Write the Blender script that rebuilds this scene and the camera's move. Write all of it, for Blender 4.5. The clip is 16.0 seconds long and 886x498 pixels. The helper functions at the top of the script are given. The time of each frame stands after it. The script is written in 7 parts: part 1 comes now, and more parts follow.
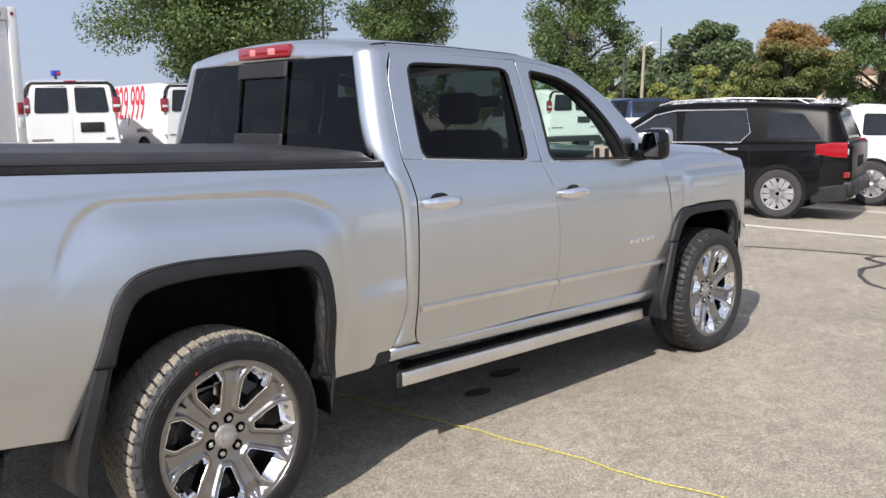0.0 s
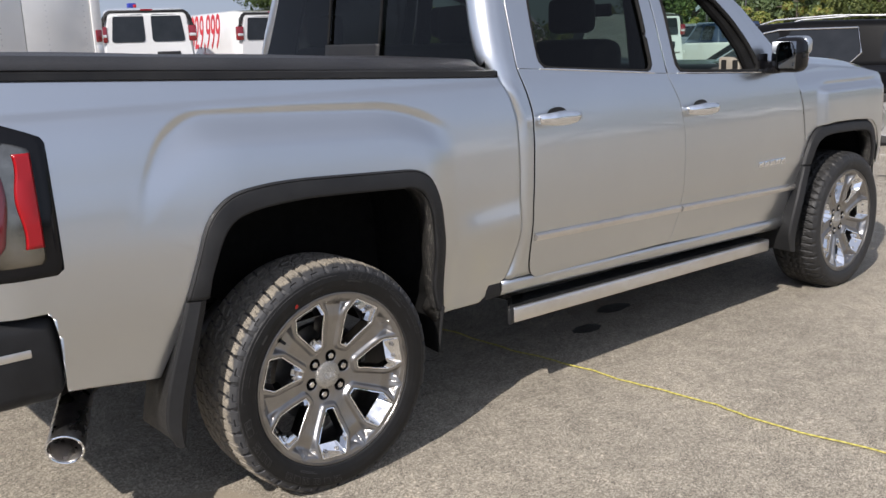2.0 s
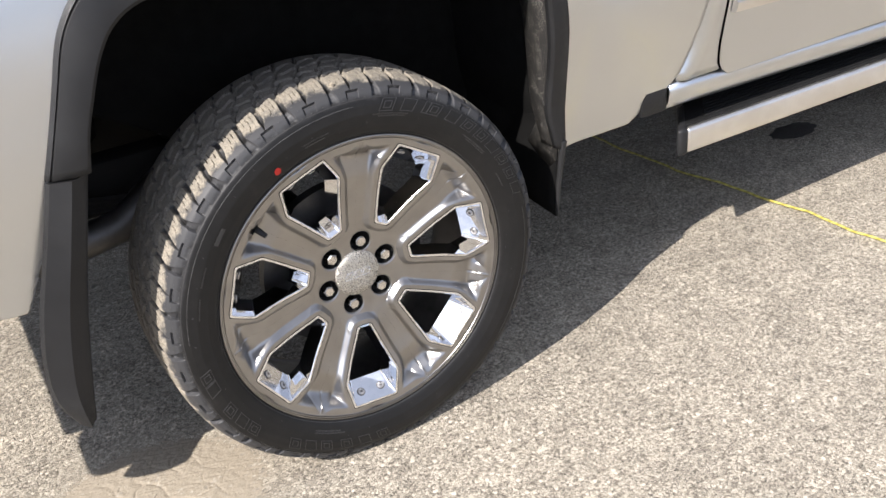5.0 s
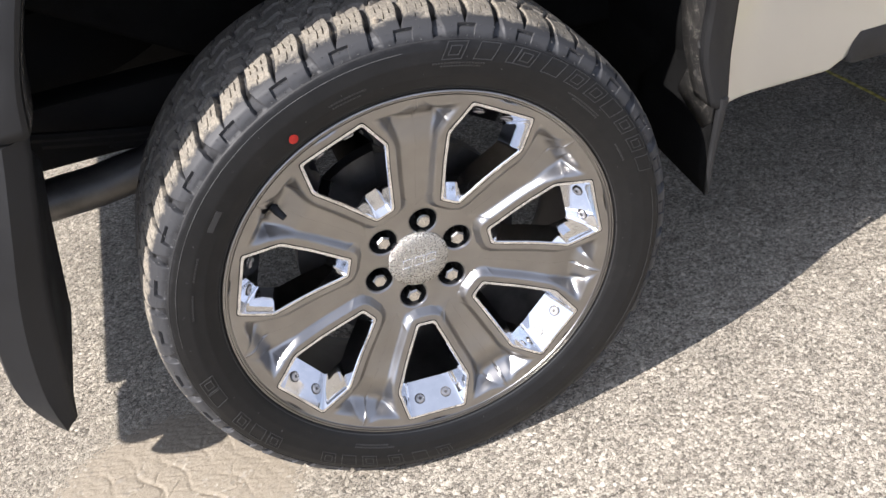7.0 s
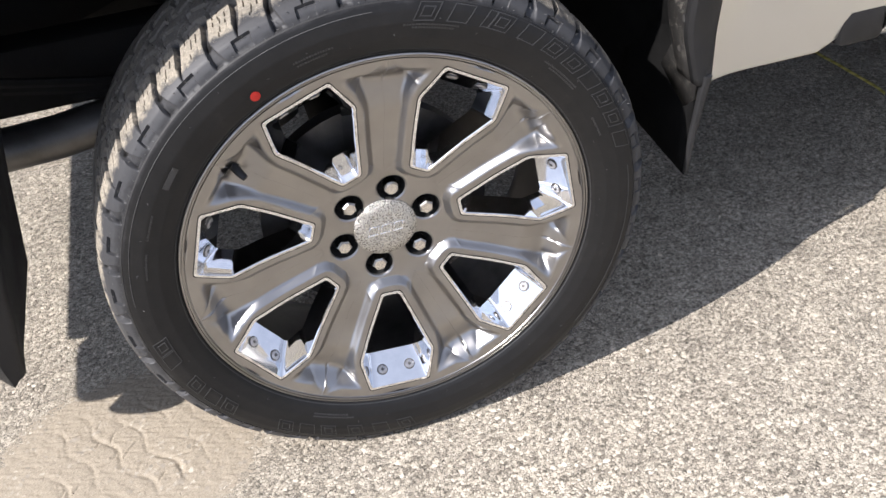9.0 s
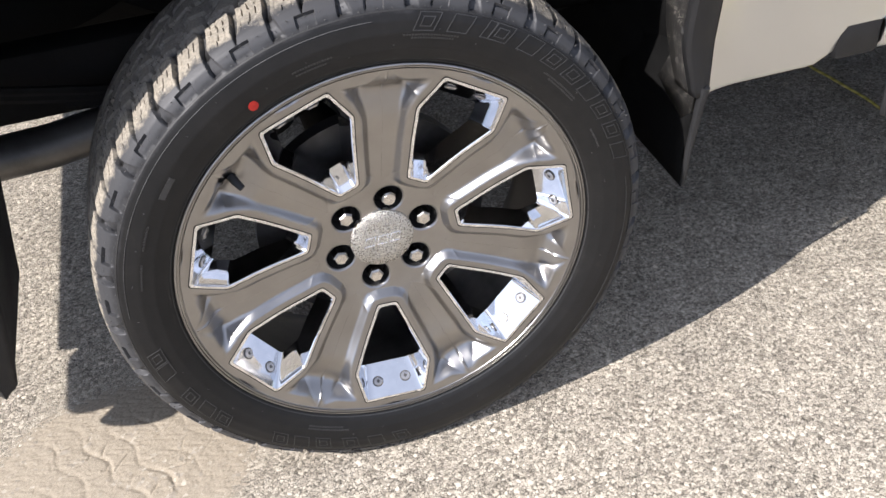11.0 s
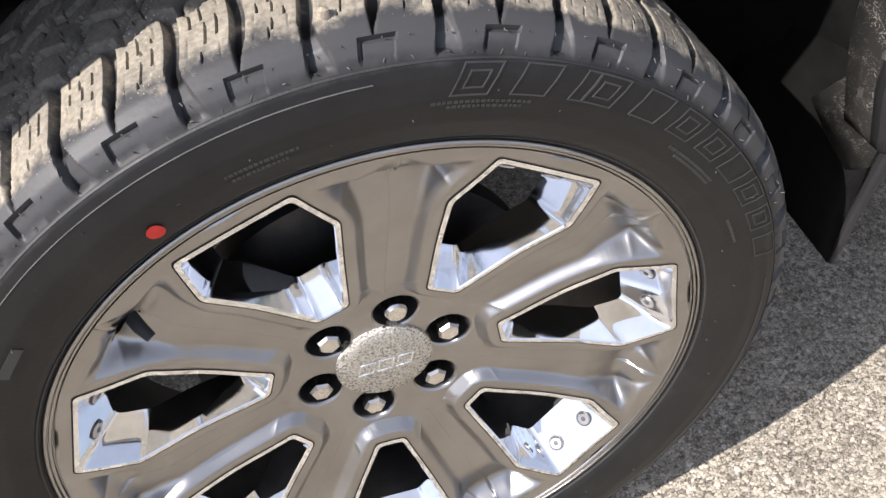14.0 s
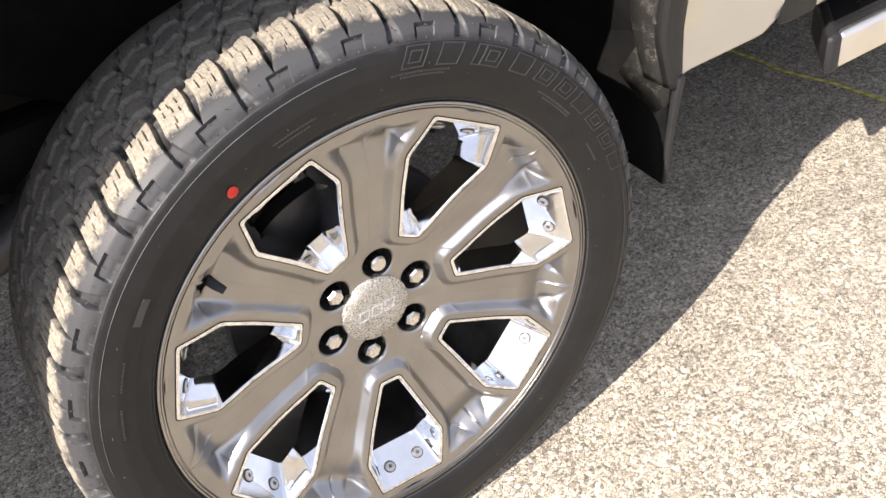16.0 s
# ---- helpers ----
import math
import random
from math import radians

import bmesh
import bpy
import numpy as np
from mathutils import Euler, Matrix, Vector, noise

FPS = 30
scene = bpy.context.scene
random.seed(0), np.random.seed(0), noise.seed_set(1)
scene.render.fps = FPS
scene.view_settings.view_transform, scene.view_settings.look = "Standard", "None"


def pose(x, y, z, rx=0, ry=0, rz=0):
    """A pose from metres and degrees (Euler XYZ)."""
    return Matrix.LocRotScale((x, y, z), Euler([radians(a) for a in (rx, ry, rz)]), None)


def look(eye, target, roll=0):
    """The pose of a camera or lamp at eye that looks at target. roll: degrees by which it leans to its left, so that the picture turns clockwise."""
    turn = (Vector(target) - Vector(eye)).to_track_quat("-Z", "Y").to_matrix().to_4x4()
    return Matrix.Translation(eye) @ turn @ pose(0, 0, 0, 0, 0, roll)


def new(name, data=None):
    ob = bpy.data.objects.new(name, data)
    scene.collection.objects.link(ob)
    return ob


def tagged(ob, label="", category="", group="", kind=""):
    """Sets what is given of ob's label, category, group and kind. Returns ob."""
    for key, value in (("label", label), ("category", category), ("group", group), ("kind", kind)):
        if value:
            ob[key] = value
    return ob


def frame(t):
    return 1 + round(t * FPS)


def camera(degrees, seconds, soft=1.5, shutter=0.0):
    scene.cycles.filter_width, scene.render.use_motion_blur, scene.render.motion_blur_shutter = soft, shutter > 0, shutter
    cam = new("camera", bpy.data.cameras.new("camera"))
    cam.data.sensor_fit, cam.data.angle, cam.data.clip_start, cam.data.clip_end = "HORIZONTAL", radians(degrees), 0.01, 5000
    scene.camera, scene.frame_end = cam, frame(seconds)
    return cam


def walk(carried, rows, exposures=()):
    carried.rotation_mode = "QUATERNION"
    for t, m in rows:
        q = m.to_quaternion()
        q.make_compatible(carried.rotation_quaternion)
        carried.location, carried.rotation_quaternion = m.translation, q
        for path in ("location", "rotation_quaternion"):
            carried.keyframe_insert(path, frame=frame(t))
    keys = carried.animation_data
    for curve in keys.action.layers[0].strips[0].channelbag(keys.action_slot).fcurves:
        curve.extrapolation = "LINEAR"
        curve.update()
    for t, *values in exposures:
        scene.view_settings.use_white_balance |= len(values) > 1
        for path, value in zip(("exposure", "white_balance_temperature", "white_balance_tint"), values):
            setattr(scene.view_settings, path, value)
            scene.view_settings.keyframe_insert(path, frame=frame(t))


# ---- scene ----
cam = camera(52.3, 16.0)
PATH = [
    (0, (-1.73, -2.943, 1.621), (-0.338, -1.541, 1.312), -1.1),
    (0.5, (-1.724, -2.947, 1.61), (-0.382, -1.499, 1.291), -1.1),
    (1, (-1.712, -2.913, 1.577), (-0.45, -1.407, 1.203), -1.1),
    (1.5, (-1.659, -2.712, 1.537), (-0.409, -1.204, 1.132), -1.1),
    (2, (-1.592, -2.533, 1.517), (-0.336, -1.043, 1.066), -1.8),
    (2.5, (-1.44, -2.373, 1.494), (-0.225, -0.867, 0.988), -2.3),
    (3, (-1.267, -2.235, 1.474), (-0.138, -0.685, 0.904), -2.0),
    (3.5, (-1.155, -2.023, 1.427), (-0.07, -0.477, 0.771), -2.6),
    (4, (-1.016, -1.773, 1.383), (0.044, -0.253, 0.632), -4.1),
    (4.5, (-0.807, -1.586, 1.33), (0.178, -0.065, 0.483), -5.4),
    (4.7, (-0.721, -1.54, 1.319), (0.208, -0.014, 0.42), -5.8),
    (6.8, (-0.243, -1.082, 1.234), (0.183, 0.463, 0.038), -8.9),
    (7, (-0.22, -1.1, 1.232), (0.152, 0.466, 0.045), -9.2),
    (7.5, (-0.186, -1.097, 1.222), (0.17, 0.465, 0.024), -8.2),
    (8, (-0.178, -1.082, 1.212), (0.195, 0.453, -0.014), -7.5),
    (8.5, (-0.179, -1.085, 1.204), (0.188, 0.438, -0.039), -7.0),
    (9, (-0.181, -1.08, 1.206), (0.194, 0.441, -0.037), -6.3),
    (11.5, (-0.192, -1.067, 1.202), (0.215, 0.461, -0.023), -5.6),
    (12, (-0.175, -1.055, 1.201), (0.205, 0.469, -0.037), -6.9),
    (12.5, (-0.137, -0.969, 1.176), (0.226, 0.534, -0.093), -7.9),
    (13, (-0.086, -0.719, 1.1), (0.285, 0.69, -0.27), -6.5),
    (13.5, (-0.08, -0.556, 1.08), (0.253, 0.78, -0.371), -4.7),
    (14, (-0.071, -0.536, 1.098), (0.277, 0.809, -0.34), -4.7),
    (14.5, (-0.062, -0.518, 1.092), (0.324, 0.849, -0.316), -7.1),
    (15, (-0.082, -0.558, 1.104), (0.358, 0.838, -0.26), -8.5),
    (15.5, (-0.163, -0.737, 1.159), (0.375, 0.721, -0.1), -9.9),
    (16, (-0.32, -0.834, 1.171), (0.404, 0.561, -0.066), -9.6),
]
EXPOSURES = [(0.0, 0.13, 6350, 14), (0.5, 0.08, 6350, 14), (1.0, -0.06, 6350, 14), (1.5, -0.13, 6350, 14), (2.2, -0.15, 6350, 14), (3.0, -0.05, 6350, 14), (3.5, 0.2, 6350, 14), (4.5, 0.52, 6350, 14), (7.0, 0.57, 6150, 15), (12.5, 0.56, 6150, 15), (13.5, 0.6, 6250, 15), (14.0, 0.62, 6300, 15), (14.5, 0.86, 6400, 15), (15.5, 1.0, 6600, 15), (16.0, 1.0, 6650, 15)]
walk(cam, [(t, look(eye, target, roll)) for t, eye, target, roll in PATH], EXPOSURES)


# ---- light ----
SUN = Vector((1.08, 0.39, -1.0))
world = bpy.data.worlds.new("sky")
scene.world = world
world.use_nodes = True
wn = world.node_tree.nodes
sky = wn.new("ShaderNodeTexSky")
sky.sky_type, sky.sun_disc = "NISHITA", False
sky.sun_elevation = math.atan2(1.0, math.hypot(1.08, 0.39))
sky.sun_rotation = math.atan2(-1.08, -0.39)
sky.air_density, sky.dust_density, sky.ozone_density = 1.0, 0.6, 2.6
wn["Background"].inputs["Strength"].default_value = 0.102
haze = wn.new("ShaderNodeMix")
haze.data_type, haze.blend_type = "RGBA", "MULTIPLY"
haze.inputs[0].default_value, haze.inputs[7].default_value = 1.0, (0.985, 0.98, 0.985, 1)
pale = wn.new("ShaderNodeHueSaturation")
pale.inputs["Saturation"].default_value = 0.74
world.node_tree.links.new(sky.outputs[0], pale.inputs["Color"])
# thin high cloud over the whole sky
veil = wn.new("ShaderNodeMix")
veil.data_type = "RGBA"
way = wn.new("ShaderNodeTexCoord")
up_axis = wn.new("ShaderNodeSeparateXYZ")
world.node_tree.links.new(way.outputs["Generated"], up_axis.inputs[0])
dome = wn.new("ShaderNodeValToRGB")
dome.color_ramp.elements[0].position, dome.color_ramp.elements[0].color = 0.0, (3.2, 3.9, 5.2, 1)
dome.color_ramp.elements[1].position, dome.color_ramp.elements[1].color = 0.8, (3.5, 3.82, 4.45, 1)
dome.color_ramp.elements.new(0.34).color = (3.8, 4.25, 5.2, 1)
world.node_tree.links.new(up_axis.outputs[2], dome.inputs[0])
# the hazy sky is brighter on the sun's side
side = wn.new("ShaderNodeVectorMath")
side.operation = "DOT_PRODUCT"
side.inputs[1].default_value = Vector((-1.08, -0.39, 0.0)).normalized()
world.node_tree.links.new(way.outputs["Generated"], side.inputs[0])
sunward = wn.new("ShaderNodeMapRange")
for slot, value in ((1, -1.0), (2, 1.0), (3, 0.98), (4, 2.5)):
    sunward.inputs[slot].default_value = value
world.node_tree.links.new(side.outputs["Value"], sunward.inputs[0])
bright = wn.new("ShaderNodeVectorMath")
bright.operation = "SCALE"
world.node_tree.links.new(dome.outputs[0], bright.inputs[0])
world.node_tree.links.new(sunward.outputs[0], bright.inputs["Scale"])
world.node_tree.links.new(bright.outputs[0], veil.inputs[7])
# uneven cloud cover
drift = wn.new("ShaderNodeTexNoise")
drift.inputs["Scale"].default_value, drift.inputs["Detail"].default_value = 3.2, 7.0
world.node_tree.links.new(way.outputs["Generated"], drift.inputs["Vector"])
cover = wn.new("ShaderNodeMapRange")
for slot, value in ((1, 0.35), (2, 0.72), (3, 0.55), (4, 0.85)):
    cover.inputs[slot].default_value = value
world.node_tree.links.new(drift.outputs[0], cover.inputs[0])
world.node_tree.links.new(cover.outputs[0], veil.inputs[0])
world.node_tree.links.new(pale.outputs[0], veil.inputs[6])
world.node_tree.links.new(veil.outputs[2], haze.inputs[6])
world.node_tree.links.new(haze.outputs[2], wn["Background"].inputs["Color"])
sun = new("sun", bpy.data.lights.new("sun", "SUN"))
sun.data.energy, sun.data.angle, sun.data.color = 5.6, radians(0.53), (1.0, 0.95, 0.87)
sun.matrix_world = SUN.to_track_quat("-Z", "Y").to_matrix().to_4x4()


# ---- materials ----
def material(name, base=(0.5, 0.5, 0.5), rough=0.5, metal=0.0, **more):
    m = bpy.data.materials.new(name)
    m.use_nodes = True
    b = m.node_tree.nodes["Principled BSDF"]
    b.inputs["Base Color"].default_value = (*base, 1)
    b.inputs["Roughness"].default_value = rough
    b.inputs["Metallic"].default_value = metal
    for key, value in more.items():
        b.inputs[key.replace("_", " ").title().replace("Ior", "IOR")].default_value = value
    return m


def node(m, kind, links=(), **sets):
    n = m.node_tree.nodes.new("ShaderNode" + kind)
    for key, value in sets.items():
        if key[:2] == "i_":
            n.inputs[key[2:].replace("_", " ").title()].default_value = value
        elif key[:3] == "in_":
            n.inputs[int(key[3:])].default_value = value
        elif key == "operation":
            n.operation = value
        elif key == "data_type":
            n.data_type = value
        elif key == "feature":
            n.feature = value
        elif key == "bands_direction":
            n.bands_direction = value
    for source, slot in links:
        m.node_tree.links.new(source, n.inputs[slot])
    return n


def shader(m):
    return m.node_tree.nodes["Principled BSDF"]


def wire(m, source, slot):
    m.node_tree.links.new(source, shader(m).inputs[slot])


def ramp(m, source, *stops):
    n = node(m, "ValToRGB", [(source, 0)])
    e = n.color_ramp.elements
    while len(e) < len(stops):
        e.new(0.5)
    for k, (at, c) in enumerate(stops):
        e[k].position = at
        e[k].color = (*c, 1) if isinstance(c, tuple) else (c, c, c, 1)
    return n.outputs[0]


def worn(m, c0, c1, scale, rough=(0.4, 0.6), bump=0.0, bump_scale=400, detail=5.0):
    """Two-scale variation of colour, gloss and relief."""
    tc = node(m, "TexCoord").outputs["Object"]
    big = node(m, "TexNoise", [(tc, "Vector")], i_scale=scale, i_detail=detail, i_roughness=0.6)
    wire(m, ramp(m, big.outputs[0], (0.3, c0), (0.7, c1)), "Base Color")
    fine = node(m, "TexNoise", [(tc, "Vector")], i_scale=bump_scale, i_detail=2.0)
    r = node(m, "MapRange", [(big.outputs[0], 0)], in_1=0.3, in_2=0.7, in_3=rough[0], in_4=rough[1])
    wire(m, r.outputs[0], "Roughness")
    if bump:
        b = node(m, "Bump", [(fine.outputs[0], "Height")], i_strength=bump, i_distance=0.002)
        wire(m, b.outputs[0], "Normal")
    return m


def paint(name, base, metal, rough, dirt=0.9):
    m = material(name, base, rough, metal, coat_weight=1.0, coat_roughness=0.03)
    tc = node(m, "TexCoord").outputs["Object"]
    n1 = node(m, "TexNoise", [(tc, "Vector")], i_scale=2.5, i_detail=6.0)
    d = tuple(c * dirt for c in base)
    wire(m, ramp(m, n1.outputs[0], (0.35, d), (0.65, base)), "Base Color")
    n2 = node(m, "TexNoise", [(tc, "Vector")], i_scale=7.0, i_detail=8.0, i_roughness=0.7)
    r = node(m, "MapRange", [(n2.outputs[0], 0)], in_1=0.3, in_2=0.8, in_3=0.0, in_4=0.05)
    wire(m, r.outputs[0], "Coat Roughness")
    return m


def glass(name, tint, gloss=1.5):
    """A thin pane: clear or tinted, with a mirror sheen that grows at grazing angles."""
    m = bpy.data.materials.new(name)
    m.use_nodes = True
    t = m.node_tree
    t.nodes.remove(t.nodes["Principled BSDF"])
    a = node(m, "BsdfTransparent")
    a.inputs[0].default_value = (*tint, 1)
    g = node(m, "BsdfGlossy")
    g.inputs["Roughness"].default_value = 0.01
    w = node(m, "LayerWeight")
    w.inputs["Blend"].default_value = 0.5
    p5 = node(m, "Math", [(w.outputs["Facing"], 0)], operation="POWER", in_1=5.0)
    f = node(m, "MapRange", [(p5.outputs[0], 0)], in_1=0.0, in_2=1.0, in_3=((gloss - 1) / (gloss + 1)) ** 2, in_4=0.95)
    mix = node(m, "MixShader", [(f.outputs[0], 0), (a.outputs[0], 1), (g.outputs[0], 2)])
    t.links.new(mix.outputs[0], t.nodes["Material Output"].inputs[0])
    return m


SILVER = paint("silver_paint", (0.645, 0.662, 0.672), 1.0, 0.28, 0.97)
WHITE = paint("white_paint", (0.74, 0.74, 0.73), 0.0, 0.35, 0.95)
BLACKPAINT = paint("black_paint", (0.006, 0.006, 0.007), 0.0, 0.08)
shader(BLACKPAINT).inputs["Specular IOR Level"].default_value = 0.28
shader(BLACKPAINT).inputs["Coat Weight"].default_value = 0.0
BLUEPAINT = paint("dark_blue_paint", (0.012, 0.026, 0.065), 0.2, 0.3)
GREYPAINT = paint("grey_paint", (0.10, 0.11, 0.12), 0.3, 0.3)
CHROME = worn(material("chrome", (0.86, 0.87, 0.88), 0.06, 1.0), (0.80, 0.81, 0.82), (0.90, 0.90, 0.91), 30, (0.03, 0.10))
SATIN = worn(material("satin_aluminium", (0.7, 0.69, 0.66), 0.3, 1.0), (0.74, 0.71, 0.67), (0.84, 0.82, 0.79), 9, (0.3, 0.42), 0.08)
PLASTIC = worn(material("black_plastic", (0.03, 0.03, 0.032), 0.55, specular_ior_level=0.32), (0.012, 0.012, 0.0125), (0.022, 0.022, 0.0225), 9, (0.42, 0.62), 0.25, 900)
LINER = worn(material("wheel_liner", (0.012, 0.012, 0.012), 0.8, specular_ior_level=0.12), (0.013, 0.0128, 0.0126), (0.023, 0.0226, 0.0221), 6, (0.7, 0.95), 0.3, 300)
PAD = worn(material("black_step_rubber", (0.012, 0.012, 0.012), 0.8, specular_ior_level=0.1), (0.009, 0.009, 0.009), (0.016, 0.016, 0.016), 12, (0.7, 0.9), 0.3, 500)
# black felt, deepened so that sunlit arch parts look shaded
SHADEFELT = worn(material("shaded_black_felt", (0.005, 0.005, 0.005), 0.95, specular_ior_level=0.05), (0.007, 0.007, 0.0069), (0.0125, 0.0123, 0.012), 25, (0.9, 1.0), 0.8, 700)
PIPE = worn(material("exhaust_steel", (0.12, 0.12, 0.12), 0.4, 0.8), (0.09, 0.088, 0.085), (0.19, 0.185, 0.178), 11, (0.3, 0.5), 0.15)
CLOTH = worn(material("black_vinyl", (0.02, 0.02, 0.022), 0.5), (0.022, 0.022, 0.024), (0.036, 0.036, 0.038), 3, (0.40, 0.55), 0.5, 1200)
STEEL = worn(material("dark_steel", (0.05, 0.05, 0.055), 0.4, 0.8), (0.06, 0.058, 0.056), (0.15, 0.143, 0.136), 14, (0.3, 0.6), 0.2)
INTERIOR = worn(material("dark_interior", (0.03, 0.03, 0.03), 0.7), (0.022, 0.022, 0.023), (0.04, 0.04, 0.04), 8, (0.6, 0.8), 0.2)
SEAT = worn(material("seat_leather", (0.05, 0.05, 0.05), 0.5), (0.035, 0.035, 0.035), (0.06, 0.058, 0.056), 8, (0.4, 0.6), 0.2)
TINT = glass("tinted_glass", (0.10, 0.107, 0.105), 1.36)
PINKGLINT = material("pinkish_glint", (0.60, 0.20, 0.19), 0.2, 0.0, coat_weight=1.0)
RIM = worn(material("bright_rim", (0.5, 0.5, 0.5), 0.3, 0.7), (0.42, 0.42, 0.42), (0.56, 0.56, 0.56), 8, (0.25, 0.4))
TINT2 = glass("lightly_tinted_glass", (0.62, 0.80, 0.70), 1.5)
MIRROR = material("mirror_glass", (0.22, 0.23, 0.24), 0.01, 1.0)
RED = material("red_lens", (0.22, 0.004, 0.010), 0.12, 0.0, coat_weight=1.0)
DARKRED = material("smoked_red_lens", (0.085, 0.003, 0.007), 0.1, 0.0, coat_weight=1.0)
CLEARLENS = material("clear_lens", (0.7, 0.7, 0.7), 0.15, 0.3, coat_weight=1.0)
TIPCHROME = worn(material("dark_chrome", (0.25, 0.24, 0.23), 0.15, 1.0), (0.45, 0.43, 0.41), (0.62, 0.60, 0.58), 20, (0.22, 0.36))
REDINK = worn(material("red_lettering", (0.5, 0.02, 0.03), 0.6), (0.45, 0.015, 0.025), (0.58, 0.03, 0.04), 4)
GREYINK = material("grey_lettering", (0.22, 0.21, 0.2), 0.6)
REDDOT = worn(material("red_chalk", (0.6, 0.03, 0.02), 0.8), (0.62, 0.035, 0.02), (0.42, 0.02, 0.015), 90, (0.7, 0.9))
WHITELINE = worn(material("line_paint", (0.6, 0.58, 0.52), 0.8), (0.42, 0.39, 0.34), (0.72, 0.69, 0.62), 25, (0.7, 0.9), 0.4, 150)
TAR = worn(material("tar", (0.03, 0.03, 0.03), 0.6), (0.02, 0.02, 0.02), (0.07, 0.065, 0.06), 12, (0.5, 0.8), 0.4)
OIL = worn(material("oil_stain", (0.02, 0.02, 0.02), 0.4), (0.03, 0.028, 0.026), (0.075, 0.068, 0.06), 30, (0.4, 0.7), 0.4)
BARK = worn(material("bark", (0.1, 0.08, 0.06), 0.9), (0.06, 0.05, 0.04), (0.14, 0.115, 0.09), 5, (0.8, 0.95), 0.6, 40)
POLE = worn(material("painted_pole", (0.1, 0.1, 0.1), 0.5), (0.04, 0.04, 0.042), (0.07, 0.07, 0.07), 2)
WOODPOLE = worn(material("weathered_pole", (0.3, 0.25, 0.2), 0.9), (0.22, 0.18, 0.14), (0.36, 0.31, 0.25), 3, (0.8, 0.95), 0.4, 30)
STUCCO = worn(material("beige_stucco", (0.45, 0.36, 0.27), 0.9), (0.40, 0.32, 0.24), (0.50, 0.41, 0.31), 0.6, (0.8, 0.95), 0.3, 40)
ROOFING = worn(material("brown_roofing", (0.16, 0.1, 0.07), 0.9), (0.13, 0.085, 0.06), (0.2, 0.13, 0.095), 2, (0.8, 0.95), 0.4, 20)
DUSTY = worn(material("dusty_rubber", (0.1, 0.1, 0.1), 0.8), (0.05, 0.049, 0.047), (0.11, 0.108, 0.103), 40, (0.7, 0.9))
VENT = worn(material("tan_vent", (0.4, 0.36, 0.3), 0.4), (0.30, 0.27, 0.22), (0.40, 0.36, 0.30), 9)
GALV = worn(material("galvanised", (0.5, 0.5, 0.5), 0.45, 0.8), (0.42, 0.43, 0.44), (0.58, 0.59, 0.6), 4)
SIGNBLUE = material("blue_sign", (0.03, 0.05, 0.35), 0.4)
SIGNRED = material("red_sign", (0.55, 0.02, 0.03), 0.4)


def brushed():
    """Gun-metal wheel face, brushed across the spokes, dusty."""
    m = material("gunmetal", (0.36, 0.345, 0.32), 0.33, 1.0)
    tc = node(m, "TexCoord").outputs["Object"]
    st = node(m, "Mapping", [(tc, "Vector")])
    st.inputs["Scale"].default_value = (900, 60, 25)
    n = node(m, "TexNoise", [(st.outputs[0], "Vector")], i_scale=1.0, i_detail=4.0)
    big = node(m, "TexNoise", [(tc, "Vector")], i_scale=16, i_detail=5.0)
    wire(m, ramp(m, big.outputs[0], (0.3, (0.32, 0.309, 0.297)), (0.7, (0.38, 0.368, 0.354))), "Base Color")
    r = node(m, "MapRange", [(n.outputs[0], 0)], in_1=0.3, in_2=0.7, in_3=0.28, in_4=0.33)
    wire(m, r.outputs[0], "Roughness")
    return m


